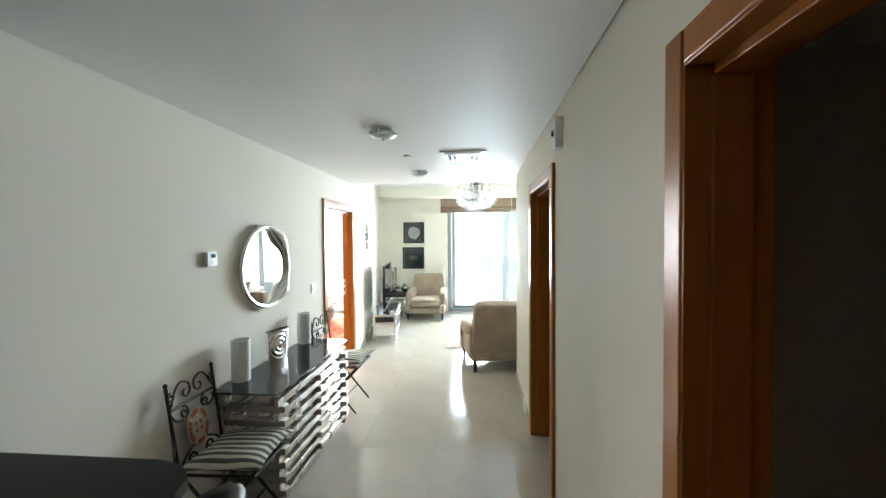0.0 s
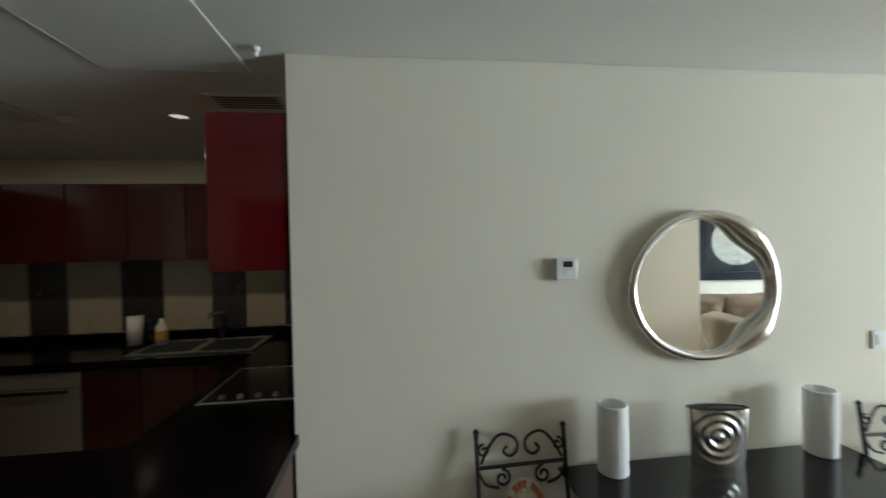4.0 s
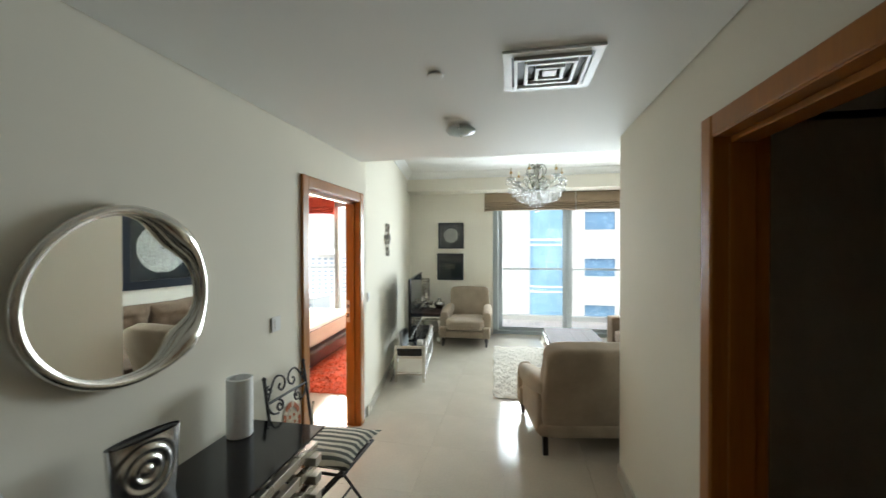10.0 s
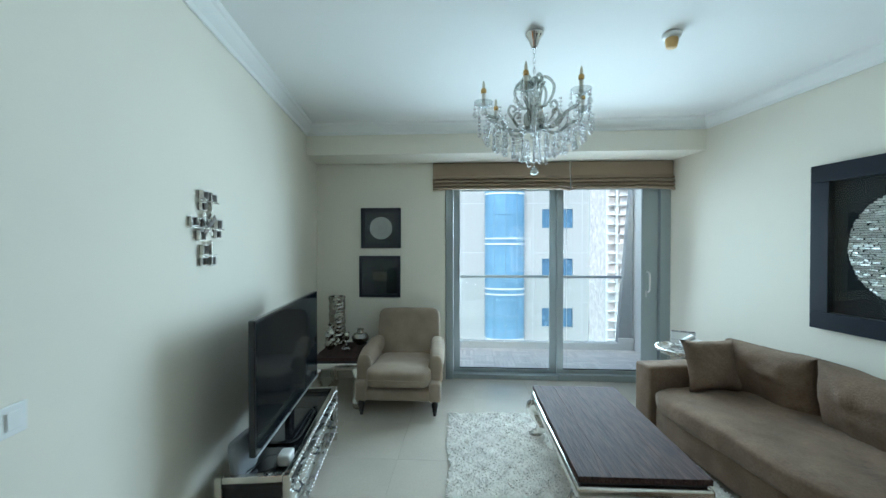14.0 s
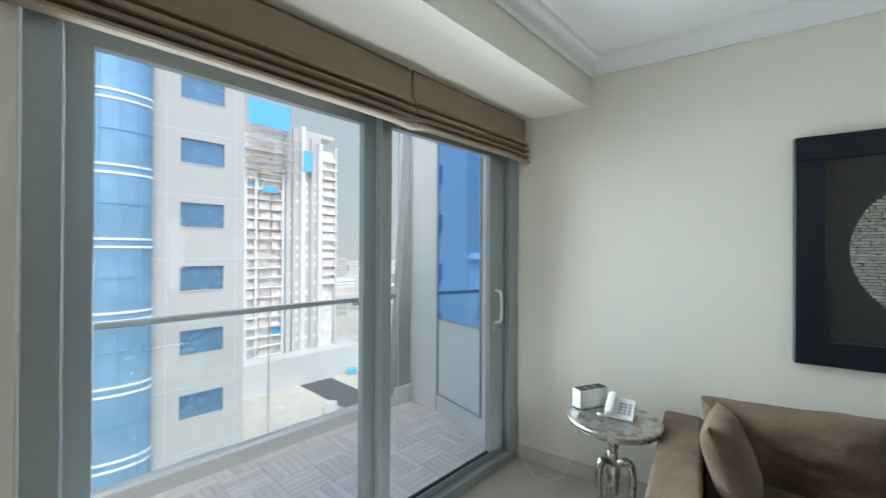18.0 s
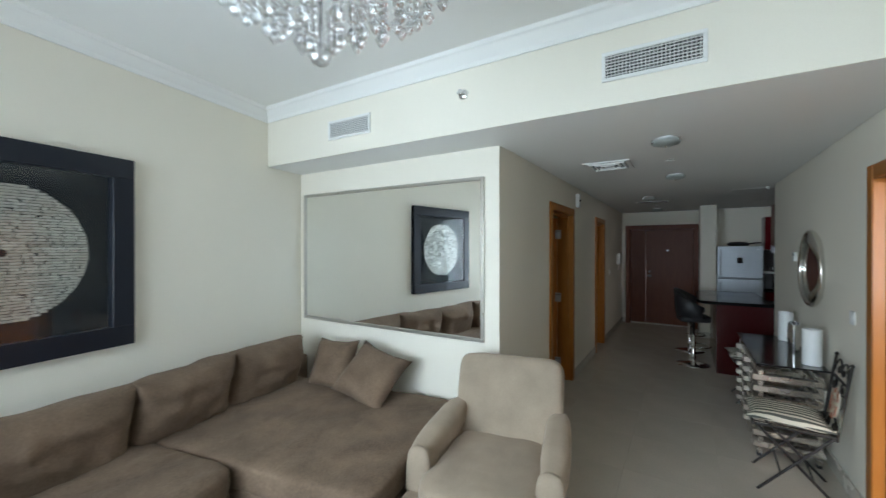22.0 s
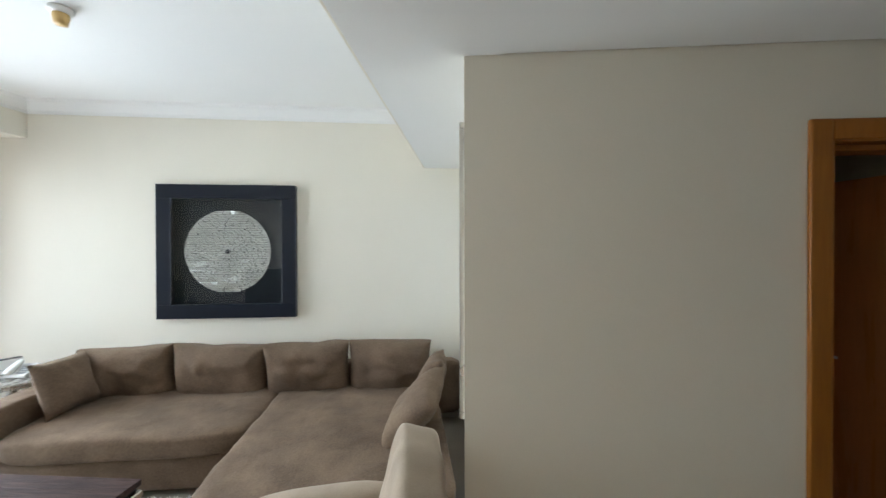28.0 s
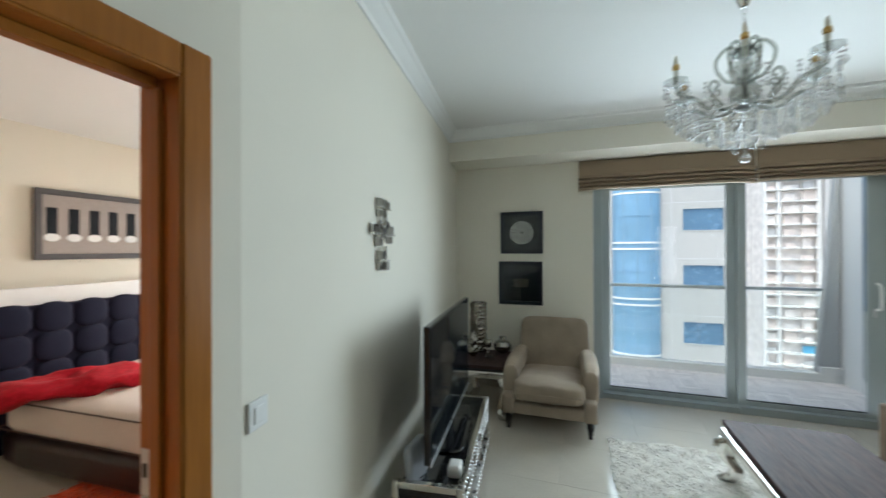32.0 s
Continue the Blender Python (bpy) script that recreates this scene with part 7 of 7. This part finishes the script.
arc = [(3.715 + 1.30 * math.sin(t), -0.02 - 0.85 * max(0.0, math.cos(t)) ** 0.7) for t in (-math.pi / 2 + math.pi * k / 16 for k in range(17))]
prism(bm, arc + [(5.0, -0.001), (2.43, -0.001)], -46, 52)
bay = part("glass_bay", bm, TOWER_GLASS, tower, "curved blue glass bay")
arc2 = [(3.715 + (p - 3.715) * 1.02, q * 1.04 - 0.02) for p, q in arc]
band = mesh_of("band", prism(bmesh.new(), arc2 + [(5.0, -0.001), (2.43, -0.001)], 0, 0.10), FACADE)
thin = mesh_of("thin_band", prism(bmesh.new(), arc2 + [(5.0, -0.001), (2.43, -0.001)], 0, 0.03), BAY_LINE)
for k in range(-9, 9):
    for dz in (1.62, 1.98):
        part("band", band, FACADE, bay, m=Matrix.Translation((0, 0, dz + 3.29 * k)))
    part("thin_band", thin, BAY_LINE, bay, m=Matrix.Translation((0, 0, 0.3 + 3.29 * k)))
for x in (2.98, 3.71, 4.45):
    i = min(range(17), key=lambda n: abs(arc[n][0] - x))
    part("bay_mullion", boxed(x - 0.03, x + 0.03, arc[i][1] - 0.05, arc[i][1] + 0.1, -46, 52), BAY_LINE, bay)

# ---- tower under construction, streets and far city ----
# distance haze is put into these colours: open floors, infill and concrete are paled
CONCRETE = material("raw_concrete", (0.60, 0.59, 0.58), 0.8, grain=0.05, scale=3, spot=0.08, spot_scale=0.1)
VOID = material("haze_pale_floor", (0.84, 0.78, 0.74), 0.8, grain=0.2, scale=0.5)
BRICK_INFILL = material("pink_block_infill", (0.76, 0.67, 0.62), 0.8, grain=0.12, scale=1.5)
PLY = material("yellow_plywood_form", (0.72, 0.60, 0.36), 0.8, grain=0.12, scale=1)
NET = material("blue_safety_net", (0.16, 0.48, 0.72), 0.8, grain=0.1, scale=2)
SLAB_WHITE = material("pale_slab_edge", (0.76, 0.75, 0.73), 0.8, grain=0.04, scale=2)
site = thing("construction_tower", "unfinished concrete tower with open floors, scaffolding and blue netting", "building", pose(0, 145, 0))
rs = np.random.default_rng(31)
part("core", boxed(50.3, 63.5, 1.6, 20, -46, 44), VOID, site, "open floors paled for haze")
part("core", boxed(63.5, 78.0, 1.2, 22, -46, 45), CONCRETE, site)
part("core", boxed(78.0, 83.2, 1.2, 20, -46, 40), VOID, site, "open floors paled for haze")
part("podium", boxed(44.0, 92.0, -7.0, 18, -46, -35.5), CONCRETE, site)
bow = [(49.6 + 13.4 * k / 12, -1.1 * math.sin(math.pi * ((k / 4) % 1.0 if k % 4 else 0.0))) for k in range(13)]
slab = mesh_of("floor_slab", prism(bmesh.new(), bow + [(63.4, 1.55), (49.6, 1.55)], 0, 0.42), SLAB_WHITE)
end_slab = mesh_of("floor_slab_end", boxed(78.1, 84.3, -0.6, 1.15, 0, 0.55), SLAB_WHITE)
for k in range(22):
    z = -35.4 + 3.38 * k
    part("floor_slab", slab, SLAB_WHITE, site, m=Matrix.Translation((0, 0, z)))
    if k > 6:
        part("floor_slab", end_slab, SLAB_WHITE, site, m=Matrix.Translation((0, 0, z)))
        part("infill", boxed(78.4, 83.9, 0.3, 0.6, z + 0.56, z + 0.8 + rs.uniform(0.4, 2.2)), BRICK_INFILL if rs.random() < 0.6 else VOID, site)
    for c in range(3):
        a = 50.4 + c * 4.4
        if rs.random() < 0.85:
            part("infill", boxed(a, a + rs.uniform(2.0, 3.6), 0.6, 0.9, z + 0.43, z + rs.uniform(1.4, 3.3)), (BRICK_INFILL, VOID, BRICK_INFILL, CONCRETE, NET if k % 5 == 2 else VOID)[int(rs.integers(5))], site)
for x in (49.7, 53.0, 62.3):
    part("column", boxed(x, x + 0.8, -0.35, 0.5, -35.4, 28.5), SLAB_WHITE, site)
for x, w, y, top in ((63.7, 1.3, -0.6, 44.5), (66.4, 1.0, -0.2, 46.0), (69.2, 1.6, -0.9, 47.0), (73.4, 1.1, -0.3, 43.5), (76.2, 1.5, -0.8, 42.0), (83.3, 0.9, -0.3, 42.0)):
    part("fin_wall", boxed(x, x + w, y, 1.19, -35.4, top), CONCRETE if w < 1.4 else SLAB_WHITE, site)
hole = mesh_of("window_opening", boxed(0, 1.1, 1.05, 1.18, 0, 1.5), VOID)
for x in (65.2, 68.0, 71.7, 74.9):
    for k in range(18):
        if rs.random() < 0.7:
            part("window_opening", hole, VOID, site, m=Matrix.Translation((x, 0, -32.0 + 3.38 * k)))
for k in range(9):
    z = 27.5 + 1.9 * k
    part("scaffold_deck", boxed(49.0, 64.4 + 4.5 * (k % 2), -1.9, -0.9, z, z + 0.16), CONCRETE, site)
    if k % 2 == 0:
        a = 50 + rs.uniform(0, 7)
        part("form_panel", boxed(a, a + 3.4, -0.8, -0.6, z + 0.17, z + 1.7), PLY if k < 5 else VOID, site)
for k in range(9):
    part("scaffold_post", boxed(49.2 + 1.9 * k, 49.32 + 1.9 * k, -1.95, -1.83, 26, 45), CONCRETE, site)
part("net", boxed(50.2, 64.3, -2.2, -2.0, 43.5, 52), NET, site, "blue safety net")
part("net", boxed(69.7, 73.4, -1.3, -1.1, 30.5, 38), NET, site, "blue safety net")
part("net", boxed(55.0, 60.0, -1.9, -1.7, 21.2, 23.4), NET, site, "blue safety net")
part("roof_frame", boxed(64.4, 84.2, 2.5, 20, 45.01, 46.6), CONCRETE, site)
# sand lighter than its own colour, to carry the haze over the ground
SAND = material("sandy_ground", (0.52, 0.48, 0.41), 0.9, grain=0.12, scale=0.4, spot=0.15, spot_scale=0.02)
ASPHALT = material("asphalt", (0.10, 0.10, 0.10), 0.85, grain=0.12, scale=2)
structure("ground", boxed(-3000, 3000, -2600, 3000, -48, -46), SAND, "sandy ground paled for haze", "ground")
structure("road", boxed(-400, 600, 70, 84, -46, -45.95), ASPHALT, "grey asphalt street with parked cars", "road")
structure("road", boxed(66, 78, 84, 700, -46, -45.95), ASPHALT, "grey asphalt street", "road")
bm = bmesh.new()
for k in range(120):
    box(bm, -80 + k * 2.8, -79.85 + k * 2.8, 64.5, 69.8, -45.98, -45.94)
structure("parking_lines", bm, FACADE, "white parking bay lines", "road marking")
rng = np.random.default_rng(12)
hues = [(0.6, 0.6, 0.6), (0.7, 0.7, 0.68), (0.08, 0.08, 0.09), (0.12, 0.2, 0.4), (0.3, 0.3, 0.32)]
paints = [material("car_paint", c, 0.25, grain=0.03) for c in hues]
body = mesh_of("car_body", soft(0.9, 2.2, 0.38, 7, 5), paints[0], True)
cabin = mesh_of("car_cabin", soft(0.78, 1.15, 0.33, 4, 5), BLACK, True)
wheel = mesh_of("car_wheel", lathe(bmesh.new(), [(0, -0.1), (0.32, -0.1), (0.32, 0.1), (0, 0.1)], 14), BLACK_MATT)
bodies = [body]
for p in paints[1:]:
    b = body.copy()
    b.materials[0] = p
    bodies.append(b)
for k in range(46):
    row = k % 2
    x = 8 + (k // 2) * 2.8 + 1.4
    car = thing("car", "parked car in a marked bay in the street below", "car", pose(x, 67 if row else 88.5, -45.95, 0, 0, rng.uniform(-3, 3)), "parked cars")
    part("body", bodies[int(rng.integers(5))], BLACK, car, m=Matrix.Translation((0, 0, 0.65)))
    part("cabin", cabin, BLACK, car, m=Matrix.Translation((0, -0.2, 1.12)))
    for a in (-0.85, 0.85):
        for b in (-1.35, 1.35):
            part("wheel", wheel, BLACK, car, m=pose(a, b, 0.32, 0, 90, 0))
low = [FACADE, CONCRETE, SAND]
FAR_GLASS = material("far_window_glass", (0.34, 0.40, 0.46), 0.3)
for k in range(120):
    x, y = rng.uniform(20, 620) * (1 if k % 5 < 3 else -1), rng.uniform(150, 900)
    if 60 < x < 84 or (abs(x) < 100 and y < 185) or (-240 < x < -110 and 280 < y < 420):
        continue
    w, d, h = rng.uniform(10, 32), rng.uniform(10, 30), rng.uniform(5, 16) + (rng.random() < 0.12) * 25
    b = thing("low_building", "pale low building in the hazy distance", "building", pose(x, y, -46), "far low buildings")
    part("wall", boxed(-w / 2, w / 2, -d / 2, d / 2, 0, h), low[k % 3], b)
    part("roof", boxed(-w / 2 - 0.4, w / 2 + 0.4, -d / 2 - 0.4, d / 2 + 0.4, h, h + 0.6), low[(k + 1) % 3], b)
    for f in range(int(h // 4)):
        part("window", boxed(-w / 2 + 1, w / 2 - 1, -d / 2 - 0.05, -d / 2 - 0.01, 1.5 + 4 * f, 3.0 + 4 * f), FAR_GLASS, b)
hotel = thing("domed_hotel", "long pale hotel with rows of windows and a shallow dome", "building", pose(-178, 350, -46, 0, 0, 28))
part("wall", boxed(-42, 42, -9, 9, 0, 38), SLAB_WHITE, hotel)
part("roof", boxed(-43, 43, -10, 10, 38, 39.2), CONCRETE, hotel)
part("dome", lathe(bmesh.new(), [(15, 39.2), (14, 41.5), (10, 44), (5, 45.4), (0, 45.8)], 24), SLAB_WHITE, hotel, smooth=True)
opening = mesh_of("hotel_window", boxed(-1.6, 1.6, -9.2, -9.02, 0, 2.1), FAR_GLASS)
for f in range(9):
    for c in range(15):
        part("window", opening, FAR_GLASS, hotel, m=Matrix.Translation((-38.5 + 5.5 * c, 0, 3 + 3.9 * f)))
for k in range(9):
    x, y = 88 + 14 * k, 98 + 5 * (k % 3)
    shed = thing("site_cabin", "flat-roofed site cabin beside the street", "cabin", pose(x, y, -46), "site cabins")
    part("wall", boxed(-5, 5, -3, 3, 0, 6), low[k % 2], shed)
    part("roof", boxed(-5.3, 5.3, -3.3, 3.3, 6, 6.3), NET if k % 3 == 0 else FACADE, shed)

# stacks, trucks, hoardings and planting on the building plots
GREEN = material("dusty_planting", (0.16, 0.22, 0.09), 0.9, grain=0.3, scale=0.6)
TEAL = material("teal_hoarding", (0.20, 0.46, 0.44), 0.7, grain=0.1, scale=1)
ORANGE_STEEL = material("orange_steel", (0.60, 0.22, 0.10), 0.6, grain=0.1, scale=1)
YELLOW = material("yellow_road_paint", (0.62, 0.50, 0.16), 0.7)
stack_paint = [FACADE, CONCRETE, TEAL, ORANGE_STEEL, NET, SAND]
for k in range(70):
    x, y = rng.uniform(60, 200), rng.uniform(86, 150)
    if 64 < x < 80:
        continue
    w, d, h = rng.uniform(2, 6), rng.uniform(2, 4), rng.uniform(1.5, 3.5)
    top = thing("material_stack", "stack of building material on a dusty plot", "material stack", pose(x, y, -46, 0, 0, rng.uniform(0, 90)), "stacks on the building plots")
    part("pallet", boxed(-w / 2, w / 2, -d / 2, d / 2, 0, 0.3), SAND, top)
    part("load", boxed(-w / 2 + 0.1, w / 2 - 0.1, -d / 2 + 0.1, d / 2 - 0.1, 0.301, h, 0.08, 1), stack_paint[k % 6], top)
for k in range(16):
    hoard = thing("hoarding", "painted hoarding panel along the building plot", "hoarding", pose(70 + 9 * k, 91 + (k % 2) * 0.4, -46), "plot hoardings")
    part("panel", boxed(0, 8.7, 0, 0.2, 0.2, 3.2), TEAL if k % 3 else FACADE, hoard)
    part("post", boxed(0, 0.3, 0.21, 0.5, 0, 3.4), CONCRETE, hoard)
for k in range(26):
    x, y = rng.uniform(95, 330), rng.uniform(160, 320)
    bush = thing("tree_clump", "low dusty green tree clump in the distance", "tree", pose(x, y, -46), "far green trees")
    part("trunk", lathe(bmesh.new(), [(0.4, 0), (0.25, 3), (0, 3.2)], 6), CONCRETE, bush)
    bm = bmesh.new()
    for j in range(9):
        blob = soft(rng.uniform(1.2, 3), rng.uniform(1.2, 3), rng.uniform(0.8, 1.8), 2.4, 2, 0.6, j + k)
        shift = Vector((rng.uniform(-4, 4), rng.uniform(-4, 4), rng.uniform(3, 5.5)))
        data = bpy.data.meshes.new("clump")
        for v in blob.verts:
            v.co += shift
        blob.to_mesh(data)
        blob.free()
        bm.from_mesh(data)
        bpy.data.meshes.remove(data)
    part("crown", bm, GREEN, bush)
bm = bmesh.new()
for k in range(60):
    box(bm, -40 + k * 6, -37 + k * 6, 76.6, 76.9, -45.94, -45.92)
structure("lane_marking", bm, YELLOW, "dashed yellow lane line", "road marking")

# ---- hazy sky far behind the city ----
HAZE = bpy.data.materials.new("sky_haze")
HAZE.use_nodes = True
nodes, links = HAZE.node_tree.nodes, HAZE.node_tree.links
nodes.remove(nodes["Principled BSDF"])
glow = nodes.new("ShaderNodeEmission")
where = nodes.new("ShaderNodeTexCoord")
split = nodes.new("ShaderNodeSeparateXYZ")
ramp = nodes.new("ShaderNodeValToRGB")
ramp.color_ramp.elements[0].color, ramp.color_ramp.elements[1].color = (0.76, 0.745, 0.70, 1), (0.56, 0.66, 0.80, 1)
links.new(where.outputs["Generated"], split.inputs[0])
links.new(split.outputs[2], ramp.inputs[0])
links.new(ramp.outputs[0], glow.inputs[0])
links.new(glow.outputs[0], nodes["Material Output"].inputs[0])
structure("backdrop", boxed(-2600, 3400, 1500, 1510, -46, 1600), HAZE, "hazy pale sky above the horizon", "sky")
